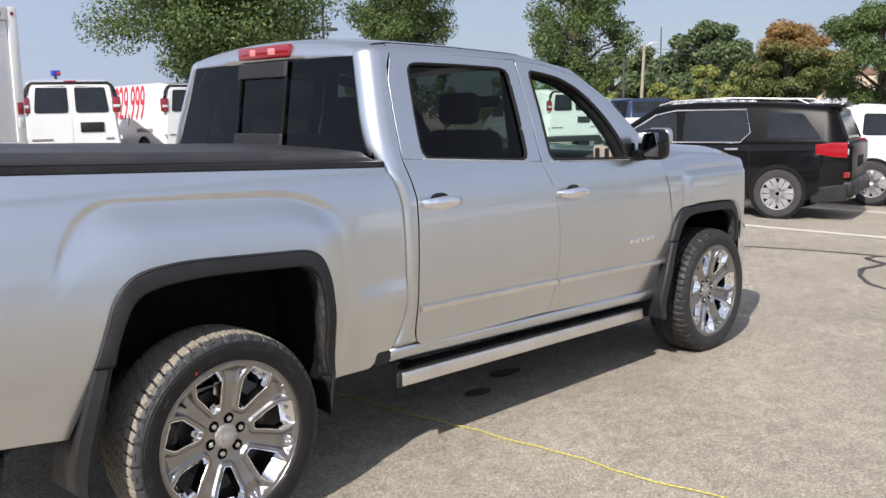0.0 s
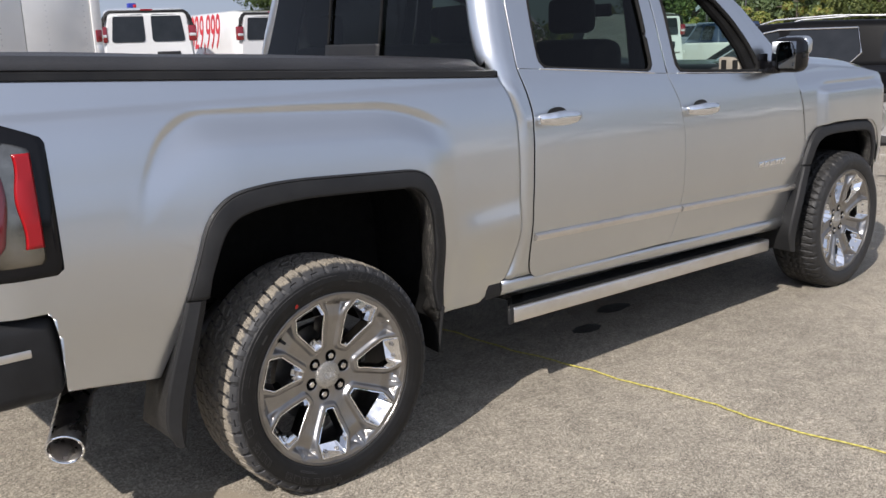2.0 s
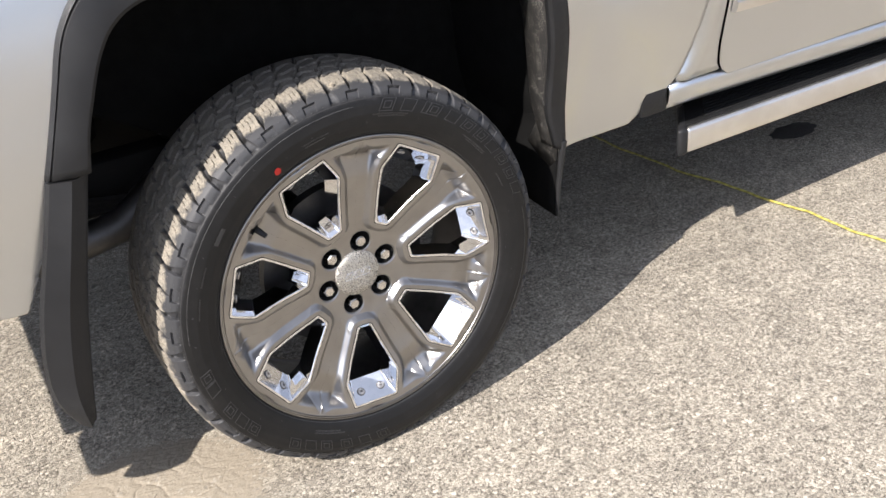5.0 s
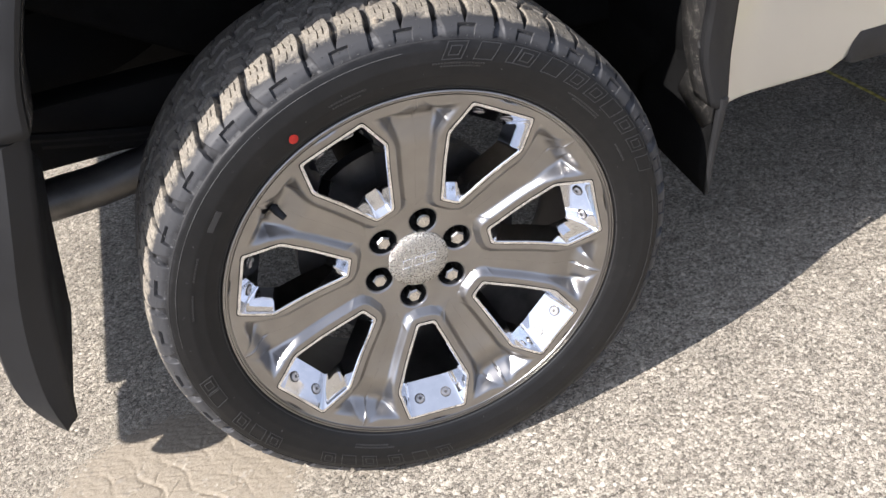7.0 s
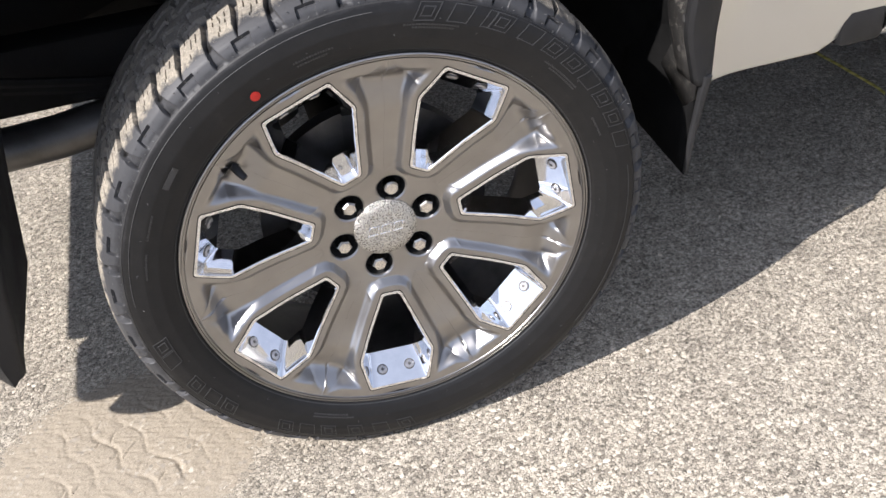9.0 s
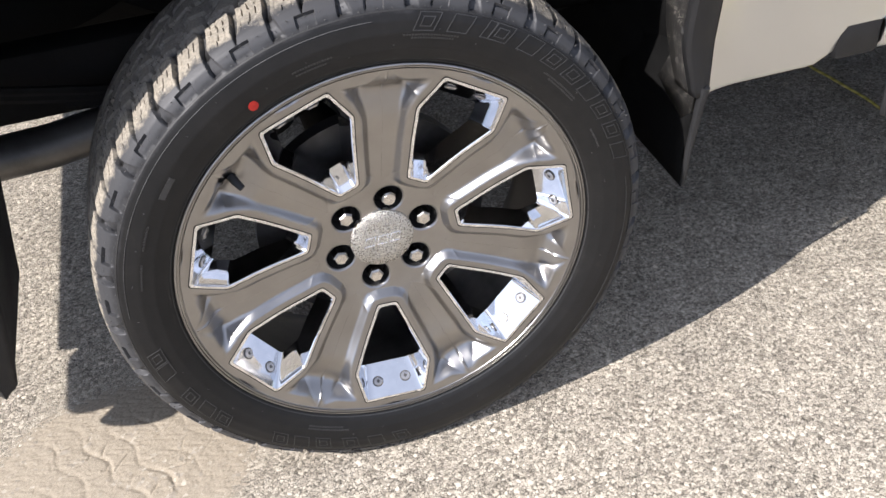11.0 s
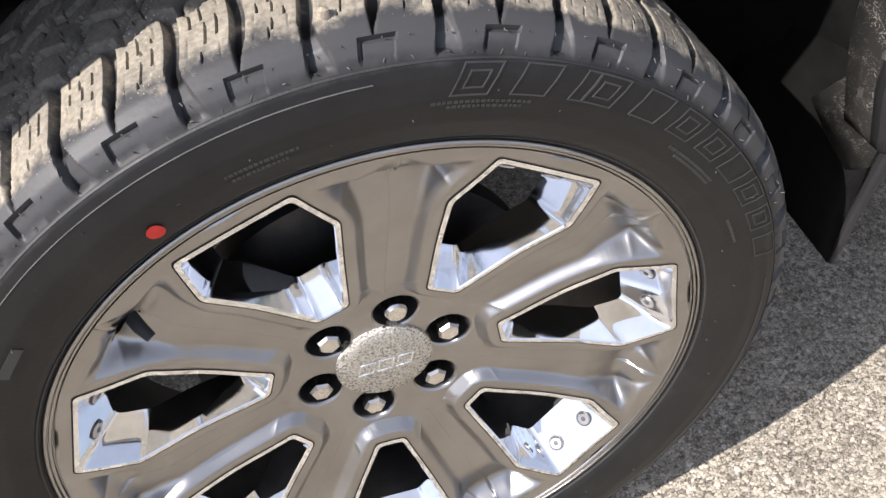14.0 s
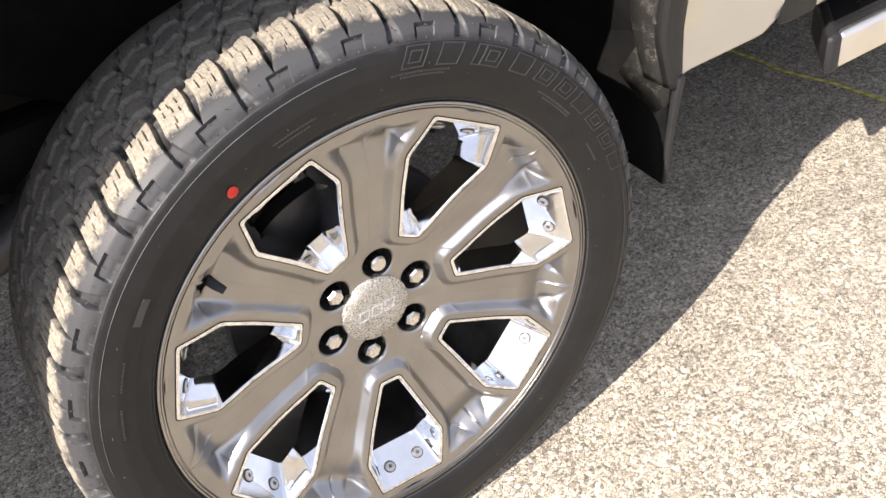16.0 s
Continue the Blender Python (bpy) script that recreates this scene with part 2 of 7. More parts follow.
def tyre_rubber():
    """Black rubber with tan dust on the running surface and grey bloom on the shoulder."""
    m = material("tyre_rubber", (0.02, 0.02, 0.021), 0.6, specular_ior_level=0.28)
    tc = node(m, "TexCoord").outputs["Object"]
    sep = node(m, "SeparateXYZ", [(tc, 0)])
    flat = node(m, "CombineXYZ", [(sep.outputs[0], 0), (sep.outputs[2], 2)])
    ln = node(m, "VectorMath", [(flat.outputs[0], 0)], operation="LENGTH")
    n = node(m, "TexNoise", [(tc, "Vector")], i_scale=38, i_detail=8.0, i_roughness=0.7)
    n2 = node(m, "TexNoise", [(tc, "Vector")], i_scale=260, i_detail=3.0)
    wob = node(m, "MapRange", [(n.outputs[0], 0)], in_1=0.2, in_2=0.8, in_3=-0.006, in_4=0.006)
    rr = node(m, "Math", [(ln.outputs["Value"], 0), (wob.outputs[0], 1)], operation="ADD")
    dust = node(m, "MapRange", [(rr.outputs[0], 0)], in_1=0.4005, in_2=0.4045, in_3=0.0, in_4=1.0)
    patch = node(m, "MapRange", [(n.outputs[0], 0)], in_1=0.25, in_2=0.62, in_3=0.45, in_4=1.0)
    k1 = node(m, "Math", [(dust.outputs[0], 0), (patch.outputs[0], 1)], operation="MULTIPLY")
    # dust weakens on the inner rows, whose shade is partly painted this way
    yw = node(m, "Math", [(sep.outputs[1], 0), (wob.outputs[0], 1)], operation="ADD")
    side = node(m, "MapRange", [(yw.outputs[0], 0)], in_1=0.006, in_2=0.020, in_3=1.0, in_4=0.55)
    k = node(m, "Math", [(k1.outputs[0], 0), (side.outputs[0], 1)], operation="MULTIPLY")
    bloom = node(m, "MapRange", [(rr.outputs[0], 0)], in_1=0.374, in_2=0.386, in_3=0.0, in_4=0.75)
    tread = node(m, "MapRange", [(sep.outputs[1], 0)], in_1=-0.046, in_2=-0.042, in_3=0.0, in_4=1.0)
    sunk = node(m, "MapRange", [(ln.outputs["Value"], 0)], in_1=0.3965, in_2=0.3995, in_3=1.0, in_4=0.0)
    clean = node(m, "Math", [(tread.outputs[0], 0), (sunk.outputs[0], 1)], operation="MULTIPLY")
    rest = node(m, "Math", [(clean.outputs[0], 1)], operation="SUBTRACT", in_0=1.0)
    bl = node(m, "Math", [(bloom.outputs[0], 0), (rest.outputs[0], 1)], operation="MULTIPLY")
    c1 = node(m, "Mix", [(bl.outputs[0], 0)], data_type="RGBA")
    n3 = node(m, "TexNoise", [(tc, "Vector")], i_scale=22, i_detail=7.0, i_roughness=0.7)
    m.node_tree.links.new(ramp(m, n3.outputs[0], (0.35, (0.0085, 0.0083, 0.0082)), (0.62, (0.0125, 0.012, 0.0115)), (0.80, (0.024, 0.0225, 0.0205))), c1.inputs[6])
    c1.inputs[7].default_value = (0.066, 0.066, 0.068, 1)
    c2 = node(m, "Mix", [(k.outputs[0], 0), (c1.outputs[2], 6)], data_type="RGBA")
    tan = ramp(m, n2.outputs[0], (0.30, (0.22, 0.192, 0.148)), (0.70, (0.37, 0.33, 0.265)))
    m.node_tree.links.new(tan, c2.inputs[7])
    # grains of pale sand caught on the running surface
    v = node(m, "TexVoronoi", [(tc, "Vector")], i_scale=330)
    some = node(m, "MapRange", [(n3.outputs[0], 0)], in_1=0.40, in_2=0.75, in_3=0.02, in_4=0.34)
    lit = node(m, "Math", [(some.outputs[0], 0), (v.outputs["Distance"], 1)], operation="SUBTRACT")
    grain = node(m, "MapRange", [(lit.outputs[0], 0)], in_1=0.0, in_2=0.05, in_3=0.0, in_4=0.8)
    top = node(m, "MapRange", [(ln.outputs["Value"], 0)], in_1=0.399, in_2=0.402, in_3=0.0, in_4=1.0)
    gk = node(m, "Math", [(grain.outputs[0], 0), (top.outputs[0], 1)], operation="MULTIPLY")
    c3 = node(m, "Mix", [(gk.outputs[0], 0), (c2.outputs[2], 6)], data_type="RGBA", in_7=(0.50, 0.46, 0.39, 1))
    wire(m, c3.outputs[2], "Base Color")
    rg = node(m, "MapRange", [(k.outputs[0], 0)], in_1=0.0, in_2=0.6, in_3=0.5, in_4=0.92)
    wire(m, rg.outputs[0], "Roughness")
    b = node(m, "Bump", [(n2.outputs[0], "Height")], i_strength=0.18, i_distance=0.001)
    wire(m, b.outputs[0], "Normal")
    return m


def asphalt():
    """Worn asphalt: pale stones of 4 to 12 mm in a dark binder, stains, and sand blown against the tyre."""
    m = material("asphalt", (0.2, 0.19, 0.17), 0.85)
    tc = node(m, "TexCoord").outputs["Object"]
    warp = node(m, "TexNoise", [(tc, "Vector")], i_scale=240, i_detail=3.0)
    off = node(m, "VectorMath", [(warp.outputs["Color"], 0)], operation="SCALE")
    off.inputs["Scale"].default_value = 0.007
    p = node(m, "VectorMath", [(tc, 0), (off.outputs[0], 1)], operation="ADD").outputs[0]

    def stones(scale, small, large):
        """Rounded stones of many sizes: a mask and a tone for each."""
        v = node(m, "TexVoronoi", [(p, "Vector")], i_scale=scale, i_randomness=1.0)
        c = node(m, "SeparateColor", [(v.outputs["Color"], 0)])
        rad = node(m, "MapRange", [(c.outputs[1], 0)], in_1=0.0, in_2=1.0, in_3=small, in_4=large)
        d = node(m, "Math", [(rad.outputs[0], 0), (v.outputs["Distance"], 1)], operation="SUBTRACT")
        k = node(m, "MapRange", [(d.outputs[0], 0)], in_1=-0.02, in_2=0.05, in_3=0.0, in_4=1.0)
        return k.outputs[0], c.outputs[0], d.outputs[0]

    k1, tone1, rise = stones(106, -0.25, 0.58)
    v2 = node(m, "TexVoronoi", [(p, "Vector")], i_scale=200, i_randomness=1.0)
    tone2 = node(m, "SeparateColor", [(v2.outputs["Color"], 0)]).outputs[0]
    seam = node(m, "TexVoronoi", [(p, "Vector")], i_scale=200, feature="DISTANCE_TO_EDGE").outputs[0]
    grain = node(m, "TexNoise", [(tc, "Vector")], i_scale=700, i_detail=4.0, i_roughness=0.75)
    small = ramp(m, tone2, (0.0, (0.19, 0.164, 0.126)), (0.2, (0.35, 0.306, 0.238)), (0.65, (0.50, 0.441, 0.347)), (1.0, (0.61, 0.545, 0.436)))
    stone = ramp(m, tone1, (0.0, (0.24, 0.21, 0.165)), (0.3, (0.45, 0.395, 0.31)), (0.75, (0.59, 0.523, 0.415)), (1.0, (0.70, 0.628, 0.507)))
    pit = node(m, "TexNoise", [(tc, "Vector")], i_scale=120, i_detail=3.0)
    open_ = node(m, "MapRange", [(pit.outputs[0], 0)], in_1=0.35, in_2=0.65, in_3=0.02, in_4=0.16)
    dark = node(m, "Math", [(seam, 0), (open_.outputs[0], 1)], operation="DIVIDE")
    crev = node(m, "MapRange", [(dark.outputs[0], 0)], in_1=0.15, in_2=1.0, in_3=0.20, in_4=1.03)
    low = node(m, "VectorMath", [(small, 0), (crev.outputs[0], "Scale")], operation="SCALE")
    mixs = node(m, "Mix", [(k1, 0), (low.outputs[0], 6), (stone, 7)], data_type="RGBA")
    gap = node(m, "MapRange", [(grain.outputs[0], 0)], in_1=0.35, in_2=0.65, in_3=0.70, in_4=1.22)
    big = node(m, "TexNoise", [(tc, "Vector")], i_scale=0.9, i_detail=6.0, i_roughness=0.65)
    wear = node(m, "MapRange", [(big.outputs[0], 0)], in_1=0.3, in_2=0.7, in_3=0.84, in_4=1.12)
    mid = node(m, "TexNoise", [(tc, "Vector")], i_scale=9.0, i_detail=4.0)
    mid2 = node(m, "TexNoise", [(tc, "Vector")], i_scale=48.0, i_detail=3.0)
    mid3 = node(m, "Math", [(mid.outputs[0], 0), (mid2.outputs[0], 1)], operation="ADD")
    midr = node(m, "MapRange", [(mid3.outputs[0], 0)], in_1=0.71, in_2=1.29, in_3=0.82, in_4=1.22)
    k0 = node(m, "Math", [(gap.outputs[0], 0), (wear.outputs[0], 1)], operation="MULTIPLY")
    k = node(m, "Math", [(k0.outputs[0], 0), (midr.outputs[0], 1)], operation="MULTIPLY")
    col = node(m, "VectorMath", [(mixs.outputs[2], 0), (k.outputs[0], "Scale")], operation="SCALE")
    # drift of pale sand beside the rear tyre
    d = node(m, "VectorMath", [(tc, 0)], operation="SUBTRACT", in_1=(-0.50, 0.07, 0.0))
    d2 = node(m, "VectorMath", [(d.outputs[0], 0)], operation="MULTIPLY", in_1=(2.3, 2.6, 0.0))
    ln = node(m, "VectorMath", [(d2.outputs[0], 0)], operation="LENGTH")
    wob = node(m, "TexNoise", [(tc, "Vector")], i_scale=14.0, i_detail=8.0, i_roughness=0.75)
    s0 = node(m, "Math", [(wob.outputs[0], 0), (ln.outputs["Value"], 1)], operation="SUBTRACT")
    s = node(m, "MapRange", [(s0.outputs[0], 0)], in_1=-0.25, in_2=0.15, in_3=0.0, in_4=0.62)
    grit = node(m, "TexNoise", [(tc, "Vector")], i_scale=420, i_detail=3.0)
    sandc = ramp(m, grit.outputs[0], (0.25, (0.25, 0.217, 0.165)), (0.75, (0.41, 0.362, 0.284)))
    fin = node(m, "Mix", [(s.outputs[0], 0), (col.outputs[0], 6), (sandc, 7)], data_type="RGBA")
    wire(m, fin.outputs[2], "Base Color")
    wave = node(m, "TexWave", [(tc, "Vector")], i_scale=4.0, i_distortion=14.0, i_detail=3.0)
    h1 = node(m, "MapRange", [(rise, 0)], in_1=-0.1, in_2=0.25, in_3=0.0, in_4=0.75)
    h3 = node(m, "MapRange", [(dark.outputs[0], 0)], in_1=0.0, in_2=1.5, in_3=0.0, in_4=0.45)
    h2 = node(m, "Math", [(h1.outputs[0], 0), (h3.outputs[0], 1)], operation="MAXIMUM")
    hs = node(m, "Math", [(wave.outputs[0], 0)], operation="MULTIPLY", in_1=0.7)
    hm = node(m, "Mix", [(s.outputs[0], 0), (h2.outputs[0], 2), (hs.outputs[0], 3)])
    b = node(m, "Bump", [(hm.outputs[0], "Height")], i_strength=0.7, i_distance=0.005)
    wire(m, b.outputs[0], "Normal")
    return m


def foliage(name, dark, light, autumn=None, top=None):
    m = material(name, light, 0.6)
    geo = node(m, "NewGeometry")
    stops = [(0.0, dark), (0.8, light)] + ([(1.0, autumn)] if autumn else [])
    c = ramp(m, geo.outputs["Random Per Island"], *stops)
    if top:
        # turned leaves, thickest towards the head of the crown
        sep = node(m, "SeparateXYZ", [(node(m, "TexCoord").outputs["Generated"], 0)])
        n = node(m, "TexNoise", [(node(m, "TexCoord").outputs["Object"], "Vector")], i_scale=1.3, i_detail=4.0)
        h = node(m, "Math", [(sep.outputs[2], 0), (n.outputs[0], 1)], operation="ADD")
        k = node(m, "MapRange", [(h.outputs[0], 0)], in_1=1.02, in_2=1.40, in_3=0.0, in_4=0.8)
        c = node(m, "Mix", [(k.outputs[0], 0), (c, 6)], data_type="RGBA", in_7=(*top, 1)).outputs[2]
    wire(m, c, "Base Color")
    t = node(m, "BsdfTranslucent", [(c, 0)])
    mix = node(m, "MixShader", [(shader(m).outputs[0], 1), (t.outputs[0], 2)], in_0=0.3)
    m.node_tree.links.new(mix.outputs[0], m.node_tree.nodes["Material Output"].inputs[0])
    return m


def rope_fibre():
    m = material("yellow_rope", (0.62, 0.52, 0.03), 0.6)
    tc = node(m, "TexCoord").outputs["Object"]
    w = node(m, "TexWave", [(tc, "Vector")], bands_direction="DIAGONAL", i_scale=22.0, i_distortion=1.0)
    wire(m, ramp(m, w.outputs[0], (0.1, (0.34, 0.29, 0.05)), (0.7, (0.56, 0.50, 0.13))), "Base Color")
    return m


def sandy():
    m = material("tan_sand", (0.5, 0.44, 0.33), 0.95)
    tc = node(m, "TexCoord").outputs["Object"]
    v = node(m, "TexVoronoi", [(tc, "Vector")], i_scale=150)
    tone = node(m, "SeparateColor", [(v.outputs["Color"], 0)])
    g = node(m, "TexNoise", [(tc, "Vector")], i_scale=500, i_detail=3.0)
    big = node(m, "TexNoise", [(tc, "Vector")], i_scale=13, i_detail=6.0, i_roughness=0.7)
    sand = ramp(m, g.outputs[0], (0.25, (0.235, 0.198, 0.147)), (0.75, (0.42, 0.362, 0.275)))
    stone = ramp(m, tone.outputs[0], (0.0, (0.24, 0.21, 0.17)), (1.0, (0.52, 0.465, 0.375)))
    k0 = node(m, "Math", [(tone.outputs[1], 0), (big.outputs[0], 1)], operation="MULTIPLY")
    k = node(m, "MapRange", [(k0.outputs[0], 0)], in_1=0.44, in_2=0.54, in_3=0.0, in_4=0.8)
    c = node(m, "Mix", [(k.outputs[0], 0), (sand, 6), (stone, 7)], data_type="RGBA")
    wire(m, c.outputs[2], "Base Color")
    b = node(m, "Bump", [(g.outputs[0], "Height")], i_strength=0.4, i_distance=0.001)
    wire(m, b.outputs[0], "Normal")
    return m


SANDY = sandy()
GUNMETAL, RUBBER, ASPHALT, ROPE = brushed(), tyre_rubber(), asphalt(), rope_fibre()
# paler than the tyre: light caught by raised edges is put into the colour
LETTER = worn(material("edge_lit_rubber", (0.03, 0.03, 0.03), 0.5), (0.024, 0.0235, 0.023), (0.036, 0.0355, 0.035), 60, (0.45, 0.6))
CAP = worn(material("sparkling_cap", (0.6, 0.58, 0.52), 0.3, 1.0), (0.38, 0.36, 0.32), (0.78, 0.75, 0.68), 420, (0.2, 0.45), 0.9, 700, 1.0)
LEAF = foliage("maple_leaves", (0.035, 0.065, 0.018), (0.125, 0.18, 0.048))
LEAF2 = foliage("young_leaves", (0.12, 0.16, 0.035), (0.31, 0.34, 0.085), (0.36, 0.24, 0.08))
# paler and bluer than the near leaves: distance haze put into the colour
LEAF3 = foliage("hazy_far_leaves", (0.055, 0.09, 0.036), (0.14, 0.19, 0.078))
LEAFRED = foliage("turning_leaves", (0.055, 0.085, 0.022), (0.15, 0.175, 0.05), None, (0.34, 0.17, 0.055))


def speckled():
    m = material("speckled_plastic", (0.02, 0.02, 0.02), 0.5, specular_ior_level=0.2)
    tc = node(m, "TexCoord").outputs["Object"]
    v = node(m, "TexVoronoi", [(tc, "Vector")], i_scale=520)
    n = node(m, "TexNoise", [(tc, "Vector")], i_scale=45, i_detail=5.0)
    nn = node(m, "MapRange", [(n.outputs[0], 0)], in_1=0.3, in_2=0.7, in_3=0.0, in_4=0.34)
    k = node(m, "Math", [(v.outputs["Distance"], 0), (nn.outputs[0], 1)], operation="SUBTRACT")
    wire(m, ramp(m, k.outputs[0], (-0.0, (0.34, 0.315, 0.275)), (0.05, (0.024, 0.023, 0.0215))), "Base Color")
    return m


SPECKLED = speckled()


# ---- building helpers ----
class Geo:
    """Gathers the faces of one mesh."""

    def __init__(self):
        self.v, self.f = [], []

    def add(self, v, f):
        o = len(self.v)
        self.v += [tuple(float(c) for c in p) for p in v]
        self.f += [tuple(o + i for i in q) for q in f]
        return self

    def grid(self, rows, around=False):
        n, k = len(rows), len(rows[0])
        f = []
        for i in range(n - 1):
            for j in range(k if around else k - 1):
                f.append((i * k + j, i * k + (j + 1) % k, (i + 1) * k + (j + 1) % k, (i + 1) * k + j))
        return self.add([p for r in rows for p in r], f)

    def box(self, x0, x1, y0, y1, z0, z1, b=0.01, seg=2):
        bm = bmesh.new()
        bmesh.ops.create_cube(bm, size=1)
        for v in bm.verts:
            v.co = ((x0 + x1) / 2 + v.co.x * (x1 - x0), (y0 + y1) / 2 + v.co.y * (y1 - y0), (z0 + z1) / 2 + v.co.z * (z1 - z0))
        b = min(b, 0.45 * min(abs(x1 - x0), abs(y1 - y0), abs(z1 - z0)))
        if b > 0:
            bmesh.ops.bevel(bm, geom=list(bm.edges), offset=b, segments=seg, affect="EDGES", profile=0.5)
        bm.verts.index_update()
        self.add([v.co for v in bm.verts], [[v.index for v in f.verts] for f in bm.faces])
        bm.free()
        return self

    def tube(self, pts, r, n=10, cap=True):
        pts = [Vector(p) for p in pts]
        rs = r if isinstance(r, (list, tuple)) else [r] * len(pts)
        rows, up = [], Vector((0, 0, 1))
        for i, p in enumerate(pts):
            d = (pts[min(i + 1, len(pts) - 1)] - pts[max(i - 1, 0)]).normalized()
            a = up if abs(d.dot(up)) < 0.95 else Vector((1, 0, 0))
            s = d.cross(a).normalized()
            t = s.cross(d)
            rows.append([p + rs[i] * (math.cos(q) * s + math.sin(q) * t) for q in [math.tau * k / n for k in range(n)]])
        o = len(self.v)
        self.grid(rows, True)
        if cap:
            self.f.append(tuple(o + k for k in range(n)))
            self.f.append(tuple(o + (len(rows) - 1) * n + k for k in reversed(range(n))))
        return self

    def revolve(self, prof, n=48, c=(0, 0, 0)):
        """Round the y axis; prof holds (radius, y)."""
        return self.grid([[(c[0] + r * math.cos(math.tau * k / n), c[1] + y, c[2] + r * math.sin(math.tau * k / n)) for k in range(n)] for r, y in prof], True)

    def plate(self, poly, place, depth):
        """A flat polygon with thickness: place(a, b, d) gives the point at depth d."""
        n = len(poly)
        front = [place(a, b, 0.0) for a, b in poly]
        back = [place(a, b, depth) for a, b in poly]
        return self.add(front + back, [tuple(range(n)), tuple(reversed(range(n, 2 * n)))] + [(i, i + n, (i + 1) % n + n, (i + 1) % n) for i in range(n)])

    def mesh(self, name, mat, sharp=35, merge=0.0):
        me = bpy.data.meshes.new(name)
        me.from_pydata(self.v, [], self.f)
        if merge:
            bm = bmesh.new()
            bm.from_mesh(me)
            bmesh.ops.remove_doubles(bm, verts=bm.verts, dist=merge)
            bmesh.ops.recalc_face_normals(bm, faces=bm.faces)
            bm.to_mesh(me)
            bm.free()
        me.materials.append(mat)
        me.shade_smooth()
        me.set_sharp_from_angle(angle=radians(sharp))
        return me


def thing(name, label, category, at=(0, 0, 0), group="", kind=""):
    ob = new(name)
    ob.empty_display_size = 0.2
    ob.matrix_basis = Matrix.Translation(at)
    return tagged(ob, label, category, group, kind)


def part(name, geo, mat, parent, label="", sharp=35, merge=0.0, thick=0.0, root=None):
    """One mesh under a thing (its vertices in the thing's world) or under a part."""
    me = geo if isinstance(geo, bpy.types.Mesh) else geo.mesh(name, mat, sharp, merge)
    ob = new(name, me)
    ob.parent = parent
    if root is not None:
        ob.matrix_parent_inverse = root
    elif parent.parent is None:
        ob.matrix_parent_inverse = parent.matrix_basis.inverted()
    if thick:
        s = ob.modifiers.new("thickness", "SOLIDIFY")
        s.thickness, s.offset = thick, 0.0
    return tagged(ob, label)


def single(name, geo, mat, label, category, group="", kind="", sharp=35, merge=0.0):
    """A thing that is one mesh, with its origin at its base."""
    v = np.array(geo.v)
    c = Vector(((v[:, 0].min() + v[:, 0].max()) / 2, (v[:, 1].min() + v[:, 1].max()) / 2, v[:, 2].min()))
    geo.v = [tuple(Vector(p) - c) for p in geo.v]
    ob = new(name, geo.mesh(name, mat, sharp, merge))
    ob.matrix_basis = Matrix.Translation(c)
    return tagged(ob, label, category, group, kind)


def lerp(points, t):
    """Piecewise-linear value, softened."""
    xs, ys = [p[0] for p in points], [p[1] for p in points]
    return float(np.interp(t, xs, ys))


def soft(points, t, w=0.03):
    return sum(lerp(points, t + w * k / 3) for k in range(-3, 4)) / 7


def step(a, b, x):
    x = min(1.0, max(0.0, (x - a) / (b - a)))
    return x * x * (3 - 2 * x)


def resample(pts, n, closed=False):
    pts = [Vector(p) for p in pts] + ([Vector(pts[0])] if closed else [])
    d = [0.0]
    for a, b in zip(pts, pts[1:]):
        d.append(d[-1] + (b - a).length)
    out = []
    for k in range(n):
        s = d[-1] * k / (n if closed else n - 1)
        i = max(0, min(len(pts) - 2, int(np.searchsorted(d, s, side="right")) - 1))
        u = (s - d[i]) / max(1e-9, d[i + 1] - d[i])
        out.append(pts[i].lerp(pts[i + 1], u))
    return out


def rounded(pts, r, seg=4):
    """Round the corners of a closed polygon of 2D points."""
    out, n = [], len(pts)
    for i in range(n):
        p, a, b = Vector(pts[i]), Vector(pts[i - 1]), Vector(pts[(i + 1) % n])
        k = min(r, 0.45 * (a - p).length, 0.45 * (b - p).length)
        p0, p1 = p + (a - p).normalized() * k, p + (b - p).normalized() * k
        for j in range(seg + 1):
            t = j / seg
            out.append(p0 * (1 - t) ** 2 + p * 2 * t * (1 - t) + p1 * t * t)
    return out


def letters(text, size, mat, name):
    """Text in the built-in font as a thin solid mesh, in the xy plane."""
    cu = bpy.data.curves.new(name, "FONT")
    cu.body, cu.size, cu.extrude = text, size, 0.003
    ob = bpy.data.objects.new(name, cu)
    scene.collection.objects.link(ob)
    me = bpy.data.meshes.new_from_object(ob.evaluated_get(bpy.context.evaluated_depsgraph_get()))
    bpy.data.objects.remove(ob)
    me.name = name
    me.materials.clear()
    me.materials.append(mat)
    return me


# ---- ground ----
def gz(x, y):
    """Height of the lot: level round the truck, with a slight fall across it farther off."""
    r = math.hypot(x - 2, y)
    return (0.018 * y - 0.012 * x) * step(5.0, 13.0, r) * (1 - step(50.0, 160.0, r))


g = Geo()
ring = [0.0, 3.0, 5.0, 7.0, 9.0, 11.0, 13.0, 16.0, 20.0, 30.0, 45.0, 60.0, 80.0, 110.0, 150.0, 200.0, 700.0, 2500.0]
g.grid([[(4 + r * math.cos(math.tau * k / 48), 2 + r * math.sin(math.tau * k / 48), gz(4 + r * math.cos(math.tau * k / 48), 2 + r * math.sin(math.tau * k / 48))) for k in range(48)] for r in ring[1:]], True)
